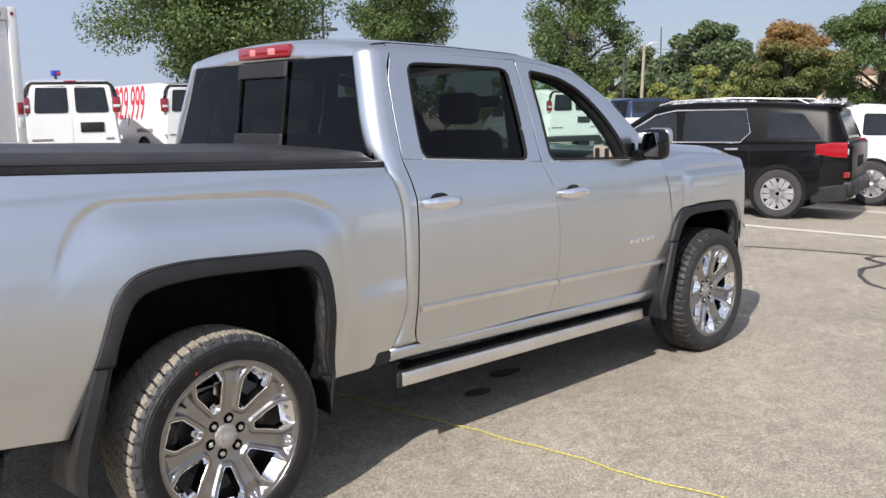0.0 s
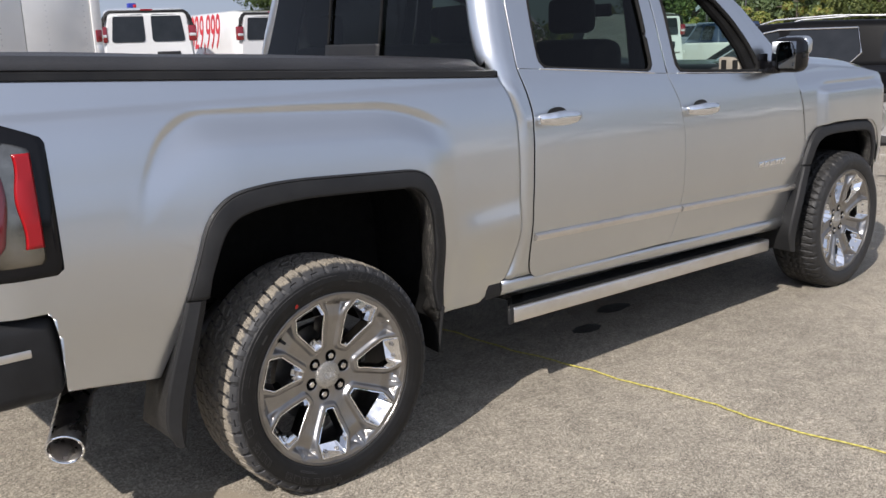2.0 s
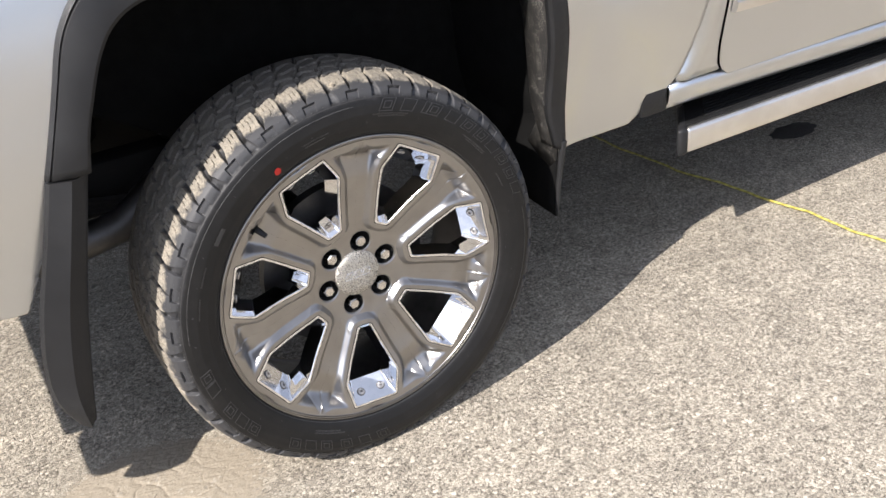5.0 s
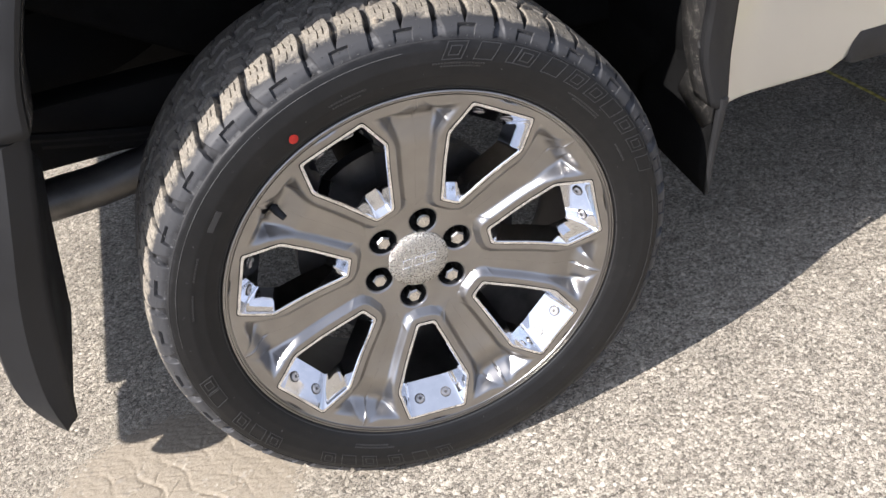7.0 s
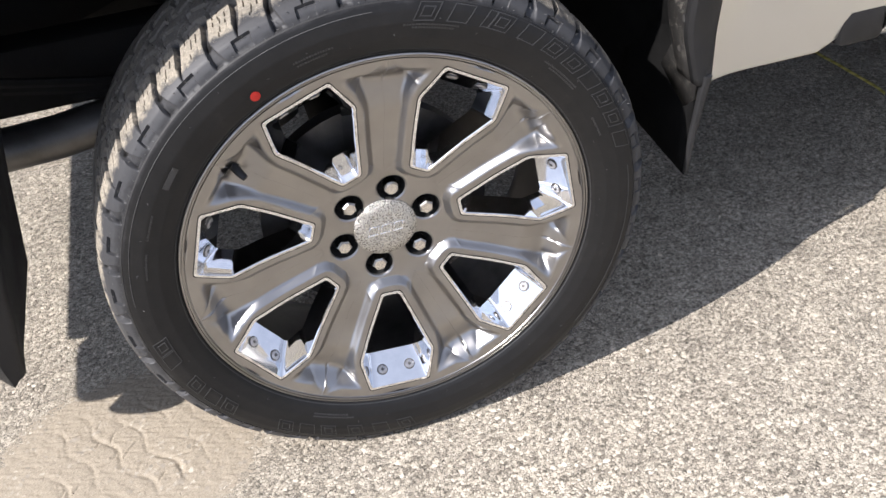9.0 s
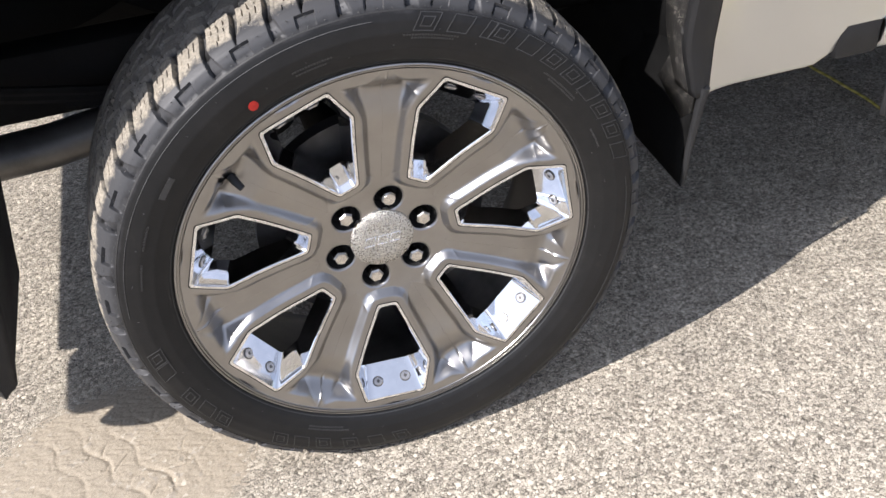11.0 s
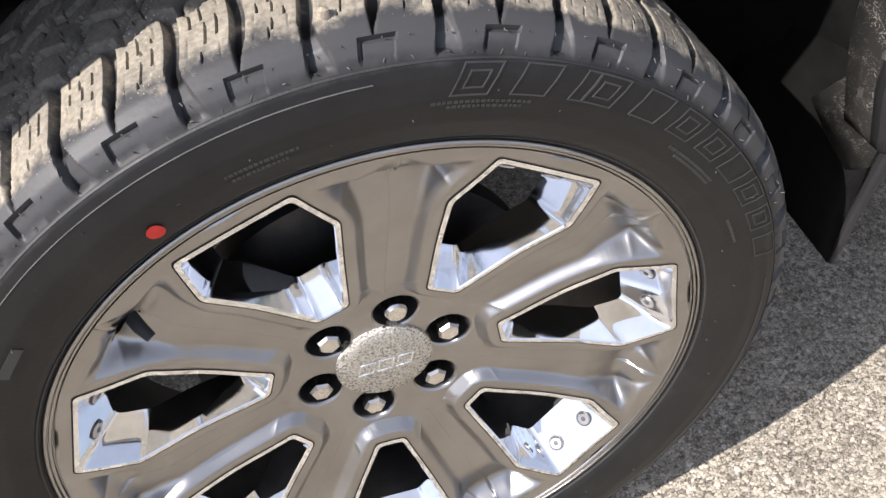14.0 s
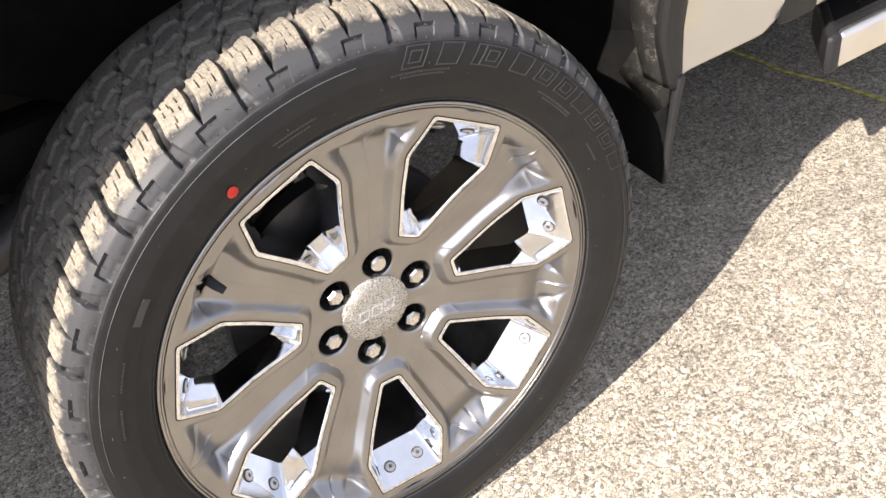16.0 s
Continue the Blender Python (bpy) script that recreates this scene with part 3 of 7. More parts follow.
g.add([(4, 2, 0.0)] + [(4 + 3 * math.cos(math.tau * k / 48), 2 + 3 * math.sin(math.tau * k / 48), 0.0) for k in range(48)], [(0, k + 1, (k + 1) % 48 + 1) for k in range(48)])
ground = new("ground", g.mesh("ground", ASPHALT, merge=0.001))
tagged(ground, "sunlit worn asphalt lot with pale exposed stones", "ground", kind="structure")


def strip(name, pts, width, mat, label, category, wob=0.0, z=0.004):
    rng = random.Random(len(pts) + int(width * 1000))
    p = [Vector((q.x, q.y, gz(q.x, q.y) + 0.002)) for q in resample([(*q, 0) for q in pts], max(12, len(pts) * 6))]
    rows = []
    for i, c in enumerate(p):
        d = (p[min(i + 1, len(p) - 1)] - p[max(i - 1, 0)]).normalized()
        s = Vector((-d.y, d.x, 0)).normalized()
        w = width * (1 + wob * rng.uniform(-1, 1)) / 2
        j = Vector((rng.uniform(-1, 1), rng.uniform(-1, 1), 0)) * wob * width * 0.4
        rows.append([c + j - s * w, c + j - s * w * 0.8 + Vector((0, 0, z)), c + j + s * w * 0.8 + Vector((0, 0, z)), c + j + s * w])
    return single(name, Geo().grid(rows), mat, label, category, kind="structure")


strip("parking_line", [(9.72, 6.5), (9.69, 2.67), (9.63, 0.9), (9.55, -3.0)], 0.10, WHITELINE, "worn white painted parking line on the asphalt", "marking", 0.06)
strip("parking_line", [(12.75, 3.2), (12.7, -2.5)], 0.10, WHITELINE, "worn white painted parking line on the asphalt", "marking", 0.06)
strip("crack_seal", [(7.4, 3.4), (7.85, 1.82), (8.0, 1.36), (8.10, 0.67), (8.09, 0.39), (8.2, -0.6), (8.1, -2.4)], 0.035, TAR, "black tar seal along a crack in the asphalt", "crack seal", 0.35)
strip("crack_seal", [(8.08, 0.45), (7.85, 0.515), (7.64, 0.23), (7.2, 0.30), (6.82, 0.18), (6.48, -0.04), (6.36, -0.22), (6.2, -0.9), (6.3, -2.0)], 0.05, TAR, "black tar seal branching off another crack", "crack seal", 0.4)


def blot(cx, cy, rx, ry, seed):
    rng = random.Random(seed)
    a = [rng.uniform(0.9, 1.08) for _ in range(24)]
    edge = [(cx + rx * a[k] * math.cos(math.tau * k / 24), cy + ry * a[k] * math.sin(math.tau * k / 24), 0.0005) for k in range(24)]
    inner = [(cx + 0.9 * (x - cx), cy + 0.9 * (y - cy), 0.004) for x, y, z in edge]
    gg = Geo().grid([edge, inner], True)
    gg.add([(cx, cy, 0.004)] + inner, [(0, k + 1, (k + 1) % 24 + 1) for k in range(24)])
    return single("oil_stain", gg, OIL, "dark oil drip stain on the asphalt under the truck", "stain", kind="structure", merge=0.0005)


blot(1.93, 0.48, 0.10, 0.055, 3)
blot(2.32, 0.62, 0.13, 0.06, 4)
blot(2.25, 0.95, 0.08, 0.05, 5)

rp, rng = [], random.Random(5)
for k in range(90):
    t = k / 89
    y = 1.9 - 4.6 * t
    x = soft([(-2.7, 1.83), (-1.3, 1.565), (-0.87, 1.505), (-0.47, 1.505), (0.03, 1.455), (0.5, 1.405), (1.06, 1.365), (1.9, 1.25)], y, 0.12)
    rp.append((x + rng.uniform(-0.004, 0.004) + 0.007 * math.sin(y * 9.0) + 0.005 * math.sin(y * 21 + 1), y, 0.007 + 0.001 * rng.random()))
single("rope", Geo().tube(rp, 0.0037, 8), ROPE, "thin yellow twisted rope lying across the asphalt", "rope")


def sand_height(x, y):
    """Low drift of sand with the prints of a tyre's blocks pressed into it."""
    ux, uy = math.cos(radians(-59)), math.sin(radians(-59))
    s, w = (x + 0.50) * ux + (y - 0.07) * uy, -(x + 0.50) * uy + (y - 0.07) * ux
    w += 0.008 * np.sin(s * 60) + 0.004 * np.sin(s * 23 + 1)
    n = w / 0.050 + 0.16
    line = np.exp(-(((n + 0.5) % 1.0 - 0.5) * 0.050 / 0.0042) ** 2)
    c = s / 0.048 + 0.5 * np.floor(n) + 0.25 * np.sin(w * 60)
    cross = np.exp(-(((c + 0.5) % 1.0 - 0.5) * 0.048 / 0.0036) ** 2) * (np.sin(np.floor(c) * 2.3 + np.floor(n) * 1.7) > -0.45)
    r = np.hypot((x + 0.50) / 0.20, (y - 0.07) / 0.17)
    inside = np.clip((1.0 - r) / 0.45, 0, 1)
    patchy = 0.55 + 0.45 * np.sin(x * 31 + 2) * np.sin(y * 37 + 1)
    h = 0.0050 * np.clip((1.25 - r) / 0.6, 0, 1) - 0.0030 * np.maximum(line, 0.85 * cross) * inside * patchy
    return h + 0.0006 * np.sin(x * 210 + 3 * np.sin(y * 170)) * np.sin(y * 190)


X, Y = np.meshgrid(np.linspace(-0.76, -0.24, 230), np.linspace(-0.15, 0.29, 200), indexing="ij")
Z = sand_height(X, Y)
Z += np.random.RandomState(4).normal(size=Z.shape) * 0.00035 - 0.0008
single("sand_drift", Geo().grid([[(a, b, c) for a, b, c in zip(*r)] for r in zip(X.tolist(), Y.tolist(), Z.tolist())]), SANDY, "tan sand drift with tyre tread prints on the asphalt", "sand", kind="structure")


# ---- wheels ----
NUTCHROME = worn(material("nut_chrome", (0.7, 0.68, 0.65), 0.2, 1.0), (0.58, 0.56, 0.53), (0.74, 0.72, 0.69), 60, (0.14, 0.24))
CLEANRUBBER = worn(material("clean_rubber", (0.02, 0.02, 0.02), 0.6), (0.012, 0.012, 0.012), (0.028, 0.027, 0.026), 30, (0.5, 0.7), 0.2)
TYRE = [(0.299, -0.046), (0.304, -0.056), (0.314, -0.064), (0.330, -0.070), (0.350, -0.073), (0.366, -0.071), (0.376, -0.0675), (0.3785, -0.0645), (0.386, -0.062),
        (0.394, -0.057), (0.4005, -0.048), (0.4055, -0.034), (0.4083, -0.015), (0.4097, 0.01), (0.4105, 0.04), (0.4108, 0.07), (0.4105, 0.10), (0.4097, 0.13),
        (0.4083, 0.155), (0.4055, 0.174), (0.4005, 0.188), (0.394, 0.197), (0.376, 0.207), (0.350, 0.212), (0.325, 0.209), (0.299, 0.186)]


def wall(r):
    """Depth of the tyre's outer side at radius r."""
    return float(np.interp(r, [p[0] for p in TYRE[:12]], [p[1] for p in TYRE[:12]]))


def tyre_mesh(n, m, mat):
    """n points round, m across; blocks and grooves are cut into the running surface and the shoulder."""
    P = np.array([tuple(q)[:2] for q in resample([(r, y, 0) for r, y in TYRE], m)])
    tang = np.gradient(P, axis=0)
    tang /= np.linalg.norm(tang, axis=1)[:, None]
    nrm = np.stack([-tang[:, 1], tang[:, 0]], 1)
    if nrm[m // 2, 0] < 0:
        nrm = -nrm
    th = np.linspace(0, 2 * np.pi, n, endpoint=False)
    y, r = P[:, 1][None, :], P[:, 0][None, :]
    N = 58
    bend = 0.22 * np.sin((y + 0.05) * 30)
    ph = (th * N / (2 * np.pi))[:, None] - bend

    def smooth(a, b, x):
        t = np.clip((x - a) / (b - a), 0, 1)
        return t * t * (3 - 2 * t)

    def slot(p, half, edge=0.035):
        d = np.abs((p + 0.5) % 1.0 - 0.5)
        return 1 - smooth(half - edge / 2, half + edge / 2, d)

    def band(a, b, e=0.0025):
        return smooth(a - e, a, y) * (1 - smooth(b, b + e, y))

    out = (r > 0.3785) & (y < 0.2)
    odd = (np.floor(ph + bend + 0.5 + 1e-6) % 2)
    depth = np.zeros((n, m))
    # shoulder blocks, with every other groove run out over the shoulder
    q = np.concatenate([[0.0], np.cumsum(np.linalg.norm(np.diff(P, axis=0), axis=1))])
    q = (q - np.interp(0.3785, P[: m // 3, 0], q[: m // 3]))[None, :]
    near = q < 0.2
    # long grooves reach the ridge of the shoulder, short ones end half way, by turns
    reach = np.where(odd > 0.5, 0.003, 0.021)
    wide = np.where(odd > 0.5, 0.012 + 0.030 * np.clip((q - reach) / 0.030, 0, 1) + 0.065 * np.clip((q - 0.024) / 0.02, 0, 1), 0.105 * np.clip((q - reach) / 0.022, 0, 1))
    sh = slot(ph + bend, wide, 0.05) * (q > reach) * (y < 0.017) * near
    depth = np.maximum(depth, np.where(odd > 0.5, np.clip(0.003 + 0.17 * (q - reach), 0.003, 0.0085), 0.0085) * sh)
    # a sunk wedge beside each long groove, and a sunk plate with a deep edge below each short one
    off = (ph + bend + 0.5) % 1.0 - 0.5
    wedge = (odd > 0.5) * (off < -0.01) * (off > -0.40 + 9.0 * np.clip(q - 0.004, 0, 0.05)) * (q > 0.0025) * (q < 0.044)
    depth = np.maximum(depth, wedge * (0.0008 + 0.0075 * np.clip(1 + off / 0.40, 0, 1)))
    plate = (odd < 0.5) * (np.abs(off + 0.06) < 0.27) * (q > 0.0015) * (q < 0.0165)
    lip = (odd < 0.5) * (((np.abs(off + 0.06) < 0.30) & (q > 0.0145) & (q < 0.0172)) | ((off > 0.17) & (off < 0.24) & (q > 0.006) & (q < 0.0172)))
    depth = np.maximum(depth, np.maximum(0.0017 * plate, 0.0048 * lip))
    # inner rows of blocks
    zig = 0.0060 * (2 * np.abs(2 * (ph % 1.0) - 1) - 1)
    for c, w in ((0.016, 0.0030), (0.053, 0.0026), (0.090, 0.0026), (0.128, 0.0030)):
        depth = np.maximum(depth, 0.008 * (1 - smooth(w - 0.001, w + 0.003, np.abs(y - c - zig))))
    for a, b, o, s in ((0.016, 0.053, 0.50, 11.0), (0.053, 0.090, 0.75, 11.0), (0.090, 0.128, 0.25, 11.0), (0.128, 0.18, 0.5, 3.0)):
        depth = np.maximum(depth, 0.0075 * slot(ph + o + s * (y - a) * 0.7 + 0.10 * np.tanh((y - (a + b) / 2) / 0.005), 0.062, 0.07) * band(a, b))
    # sipes
    for o in (0.27, 0.50, 0.73):
        dash = (np.sin(y * 250 + o * 47 + 2.1 * np.floor(ph)) > -0.62)
        depth = np.maximum(depth, 0.0055 * slot(ph + o + bend + 0.03 * np.sign(np.sin(y * 125 + o * 9)), 0.006, 0.016) * dash * (band(-0.041, 0.013) + 0.5 * band(0.018, 0.17)))
    depth = depth * out
    R = P[:, 0][None, :] - depth * nrm[:, 0][None, :]
    Y = P[:, 1][None, :] - depth * nrm[:, 1][None, :]
    turn = ph * 2 * np.pi / N
    X, Z = R * np.cos(turn), R * np.sin(turn)
    low = np.clip(-0.3945 - Z, 0, None)
    Y = Y + np.sign(Y - 0.07) * low * 0.5
    Z = np.maximum(Z, -0.3945)
    V = np.stack([X, np.broadcast_to(Y, X.shape), Z], 2).reshape(-1, 3)
    i, j = np.meshgrid(np.arange(n), np.arange(m - 1), indexing="ij")
    a, b = i * m + j, ((i + 1) % n) * m + j
    F = np.stack([a, b, b + 1, a + 1], 2).reshape(-1, 4)
    me = bpy.data.meshes.new("tyre")
    me.from_pydata(V.tolist(), [], F.tolist())
    me.materials.append(mat)
    me.shade_smooth()
    me.set_sharp_from_angle(angle=radians(50))
    return me


PHASE = 7.6
OPEN = [(0.287, -10.1), (0.235, -15.4), (0.114, -8.0), (0.114, 8.0), (0.235, 15.4), (0.287, 10.1)]


def polar(r, a, y):
    t = radians(a)
    return (r * math.cos(t), y, r * math.sin(t))


def opening_loop(shrink=0.0, n=72):
    pts = [(r * math.cos(radians(a)), r * math.sin(radians(a))) for r, a in OPEN]
    c = Vector((0.215, 0.0))
    pts = [Vector(p) for p in pts]
    pts = [p - (p - c).normalized() * shrink for p in pts]
    return [(p.length, math.degrees(math.atan2(p.y, p.x))) for p in [Vector((q.x, q.y)) for q in resample([(*p, 0) for p in rounded(pts, 0.006, 3)], n, True)]]


EDGE = np.array([(r * math.cos(radians(t)), r * math.sin(radians(t))) for r, t in opening_loop(0.0, 72)])


def sm(a, b, x):
    t = np.clip((x - a) / (b - a), 0, 1)
    return t * t * (3 - 2 * t)


def lin(a, b, x):
    return np.clip((x - a) / (b - a), 0, 1)


def faces(r, a):
    """Depth of the wheel's face at radii r and angles a (degrees): a raised border round each opening, a sunk spoke, a scoop at its end."""
    r, a = np.asarray(r, float), np.asarray(a, float)
    y = sum(np.interp(r + 0.02 * k / 3, [0.0, 0.06, 0.10, 0.14, 0.20, 0.25, 0.28, 0.31], [0.0, 0.001, -0.004, -0.016, -0.034, -0.047, -0.054, -0.058]) for k in range(-3, 4)) / 7
    # distance to the nearest opening
    o = radians(360 / 7) * (((a - PHASE) / (360 / 7) + 0.5) % 1.0 - 0.5)
    P = np.stack([r * np.cos(o), r * np.sin(o)], -1)[..., None, :]
    L = EDGE
    D = np.roll(L, -1, 0) - L
    t = np.clip(((P - L) * D).sum(-1) / (D * D).sum(-1), 0, 1)
    dist = np.sqrt(((P - L - t[..., None] * D) ** 2).sum(-1)).min(-1)
    d = ((a - PHASE - 180 / 7) / (360 / 7) + 0.5) % 1.0 - 0.5
    ang = np.radians(d * 360 / 7)
    u, w = r * np.cos(ang), np.abs(r * np.sin(ang))
    rimward = 1 - lin(0.2655, 0.2765, u)
    # flat border, slanting flank, flat floor
    y = y - 0.0105 * (1 - sm(0.10, 0.20, r))
    sunk = 0.0105 * lin(0.0105, 0.0190, dist) * rimward
    brim = np.interp(u, [0.20, 0.214, 0.272], [0.0265, 0.0280, 0.0520])
    floor = np.interp(u, [0.20, 0.214, 0.272], [0.0215, 0.0220, 0.0360])
    scoop = 0.022 * lin(0.205, 0.266, u) * (1 - lin(0, 1, (w - floor) / (brim - floor))) * rimward
    return y + np.maximum(sunk, scoop + sunk * 0.6)


def face(r, a):
    return float(faces([r], [a])[0])


def rim_face(n, k, rounds):
    g = Geo()
    inner = np.array([(r * math.cos(radians(t)), r * math.sin(radians(t))) for r, t in opening_loop(0.0, n)])
    h = 180 / 7
    c = np.array([0.215, 0.0])
    # the sector's border, met along the way out from the opening's middle
    outer = []
    for p in inner:
        d = (p - c) / np.linalg.norm(p - c)
        q = c + d * np.linspace(0.0, 0.16, 1601)[:, None]
        rr, tt = np.hypot(q[:, 0], q[:, 1]), np.degrees(np.arctan2(q[:, 1], q[:, 0]))
        bad = (rr > 0.2965) | (rr < 0.1) | (np.abs(tt) > h)
        outer.append(q[max(0, int(np.argmax(bad)) - 1)] if bad.any() else q[-1])
    outer = np.array(outer)
    for rr, t in ((0.2965, -h), (0.1, -h), (0.1, h), (0.2965, h)):
        q = np.array([rr * math.cos(radians(t)), rr * math.sin(radians(t))])
        outer[np.argmin(np.linalg.norm(outer - q, axis=1))] = q
    f = np.linspace(0, 1, k + 1)[:, None, None]
    grid = inner[None] * (1 - f) + outer[None] * f
    rr, tt = np.hypot(grid[..., 0], grid[..., 1]), np.degrees(np.arctan2(grid[..., 1], grid[..., 0]))
    yy = faces(rr, tt + PHASE)
    for _ in range(rounds):
        roll = (np.roll(yy, 1, 1) + np.roll(yy, -1, 1)) / 2
        yy[4:-1] = 0.5 * yy[4:-1] + 0.25 * roll[4:-1] + 0.125 * (yy[3:-2] + yy[5:])
    middle = (np.abs(np.abs(tt[-1]) - h) < 0.3) & (rr[-1] > 0.105) & (rr[-1] < 0.292)
    yy[-1] = np.where(middle, yy[-2], yy[-1])
    yy[0] += 0.0022
    for s in range(7):
        turn = np.radians(tt + PHASE + s * 360 / 7)
        rows = [[(x, y, z) for x, y, z in zip(rr[a] * np.cos(turn[a]), yy[a], rr[a] * np.sin(turn[a]))] for a in range(k + 1)]
        rows.insert(0, [(x * 0.999, y + 0.012, z * 0.999) for x, y, z in rows[0]])
        g.grid(rows, True)
    # middle of the wheel, with six pockets for the nuts
    nr, nt = (110, 900) if n > 300 else (30, 180)
    R, T = np.meshgrid(np.linspace(0.046, 0.1002, nr), np.arange(nt) * 360 / nt, indexing="ij")
    Y = faces(R, T)
    off = (T - 75 + 30) % 60 - 30
    d = np.sqrt(R ** 2 + 0.0687 ** 2 - 2 * R * 0.0687 * np.cos(np.radians(off)))
    Y = Y + 0.030 * (1 - lin(0.0206, 0.0214, d)) + 0.0016 * (1 - lin(0.0218, 0.0238, d))
    X, Z = R * np.cos(np.radians(T)), R * np.sin(np.radians(T))
    g.grid([list(zip(*q)) for q in zip(X.tolist(), Y.tolist(), Z.tolist())], True)
    # outer flange and barrel
    g.revolve([(0.2960, face(0.2960, 0) + 0.0003), (0.2970, -0.0572), (0.2974, -0.0545), (0.2982, -0.0545), (0.2986, -0.0575), (0.3004, -0.0580), (0.3008, -0.0562), (0.3014, -0.0562), (0.3019, -0.0596), (0.3040, -0.0598), (0.3052, -0.0580), (0.3056, -0.054), (0.303, -0.050)], 196)
    return g


def build_wheel(parent, at, fine, turn=0.0):
    w = new("wheel")
    w.parent = parent
    root = Matrix()
    w.matrix_parent_inverse = parent.matrix_basis.inverted()
    w.matrix_basis = Matrix.Translation(at) @ pose(0, 0, 0, 0, 0, turn)
    tagged(w, "gun-metal seven-spoke alloy wheel with a dusty all-terrain tyre")

    def sub(name, geo, mat, label="", **kw):
        return part(name, geo, mat, w, label, root=root, **kw)

    sub("tyre", MESHES["tyre_fine" if fine else "tyre"], RUBBER, "black all-terrain tyre with tan dust on its tread" if fine else "black all-terrain tyre")
    sub("rim", MESHES["rim_fine" if fine else "rim"], GUNMETAL, "brushed gun-metal alloy rim")
    sub("barrel", MESHES["barrel"], STEEL)
    sub("brake_disc", MESHES["disc"], STEEL)
    sub("centre_cap", MESHES["cap"], CAP, "sparkling silver centre cap")
    for k in range(3):
        sub("emblem_bar", MESHES["emblem%d" % k], CHROME)
    for k in range(7):
        o = sub("chrome_insert", MESHES["insert"], CHROME, "chrome insert lining a wheel opening")
        o.matrix_basis = pose(0, 0, 0, 0, -(PHASE + k * 360 / 7), 0)
        o = sub("gap_line", MESHES["gap"], LINER, "thin dark gap round the insert")
        o.matrix_basis = pose(0, 0, 0, 0, -(PHASE + k * 360 / 7), 0)
        for sgn in (-1, 1):
            q = sub("insert_screw", MESHES["screw"], TIPCHROME)
            q.matrix_basis = pose(0, 0, 0, 0, -(PHASE + k * 360 / 7 + 5.0 * sgn), 0)
            if fine:
                for nm in ("screw_ring", "screw_socket"):
                    sub(nm, MESHES[nm], LINER).matrix_basis = q.matrix_basis
    for k in range(6):
        a = 75 - 60 * k
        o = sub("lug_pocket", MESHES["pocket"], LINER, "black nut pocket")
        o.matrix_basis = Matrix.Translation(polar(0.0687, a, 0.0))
        o = sub("lug_nut", MESHES["lock_nut" if k == 0 else "nut"], NUTCHROME, "round locking nut" if k == 0 else "chrome hexagon lug nut")
        o.matrix_basis = Matrix.Translation(polar(0.0687, a, 0.0)) @ pose(0, 0, 0, 0, 20 + 13 * k, 0)
    sub("valve_stem", MESHES["valve"], PLASTIC, "black rubber valve stem")
    sub("valve_pocket", MESHES["valve_pocket"], LINER, "dark valve pocket")
    if fine:
        for k, (name, mesh, mat, label) in enumerate(MARKS):
            o = sub(name, mesh, mat, label)
            if name in ("vent_hairs", "small_print"):
                tagged(o, kind="stuff")
    return w


def inset_loop(offsets, per=12):
    """The opening's six sides, each moved inwards by its own offset, as an evenly cut loop."""
    P = [Vector((r * math.cos(radians(t)), r * math.sin(radians(t)))) for r, t in OPEN]
    mid = Vector((0.215, 0.0))
    lines = []
    for i in range(6):
        a, b = P[i], P[(i + 1) % 6]
        nrm = Vector((-(b - a).y, (b - a).x)).normalized()
        if nrm.dot(mid - a) < 0:
            nrm = -nrm
        lines.append((a + nrm * offsets[i], b - a))
    corners = []
    for i in range(6):
        (p, d), (q, e) = lines[i - 1], lines[i]
        t = ((q - p).x * e.y - (q - p).y * e.x) / (d.x * e.y - d.y * e.x)
        corners.append(p + d * t)
    out = []
    for i in range(6):
        p, a, b = corners[i], corners[i - 1], corners[(i + 1) % 6]
        p0, p1 = p + (a - p).normalized() * 0.005, p + (b - p).normalized() * 0.005
        n1 = b + (p - b).normalized() * 0.005
        out += [p0 * (1 - t) ** 2 + p * 2 * t * (1 - t) + p1 * t * t for t in (0.0, 0.25, 0.5, 0.75)]
        out += [p1.lerp(n1, k / per) for k in range(per)]
    return [(q.length, math.degrees(math.atan2(q.y, q.x))) for q in out]


def insert_mesh():
    """Bright bead round the opening, and the four bright plates that line it, flat and leaning inwards."""
    a, b, c = inset_loop([0.0006] * 6), inset_loop([0.0045] * 6), inset_loop([0.0056] * 6)

    def row(loop, dy):
        return [polar(r, t, face(r, t + PHASE) + dy) for r, t in loop]

    rows = [row(a, 0.006), row(a, -0.0006), row(b, -0.0012), row(c, 0.0004)]
    # sides in order: shoulder, spoke side, hub end, spoke side, shoulder, rim end
    for k, deep in ((0.5, 0.5), (1.0, 1.0)):
        loop = inset_loop([0.0056 + k * w for w in (0.015, 0.008, 0.023, 0.008, 0.015, 0.030)])
        rows.append([polar(r, t, face(*top_) + 0.0004 + deep * float(np.interp(r, [0.12, 0.20, 0.26], [0.030, 0.040, 0.050]))) for (r, t), top_ in zip(loop, [(rr, tt + PHASE) for rr, tt in c])])
    return Geo().grid(rows, True).mesh("chrome_insert", CHROME, 18)


def gap_mesh():
    rows = []
    for w in (-0.0007, 0.0007):
        rows.append([polar(r, t, face(r, t + PHASE) - 0.0004) for r, t in inset_loop([w] * 6)])
    return Geo().grid(rows, True).mesh("gap_line", LINER)


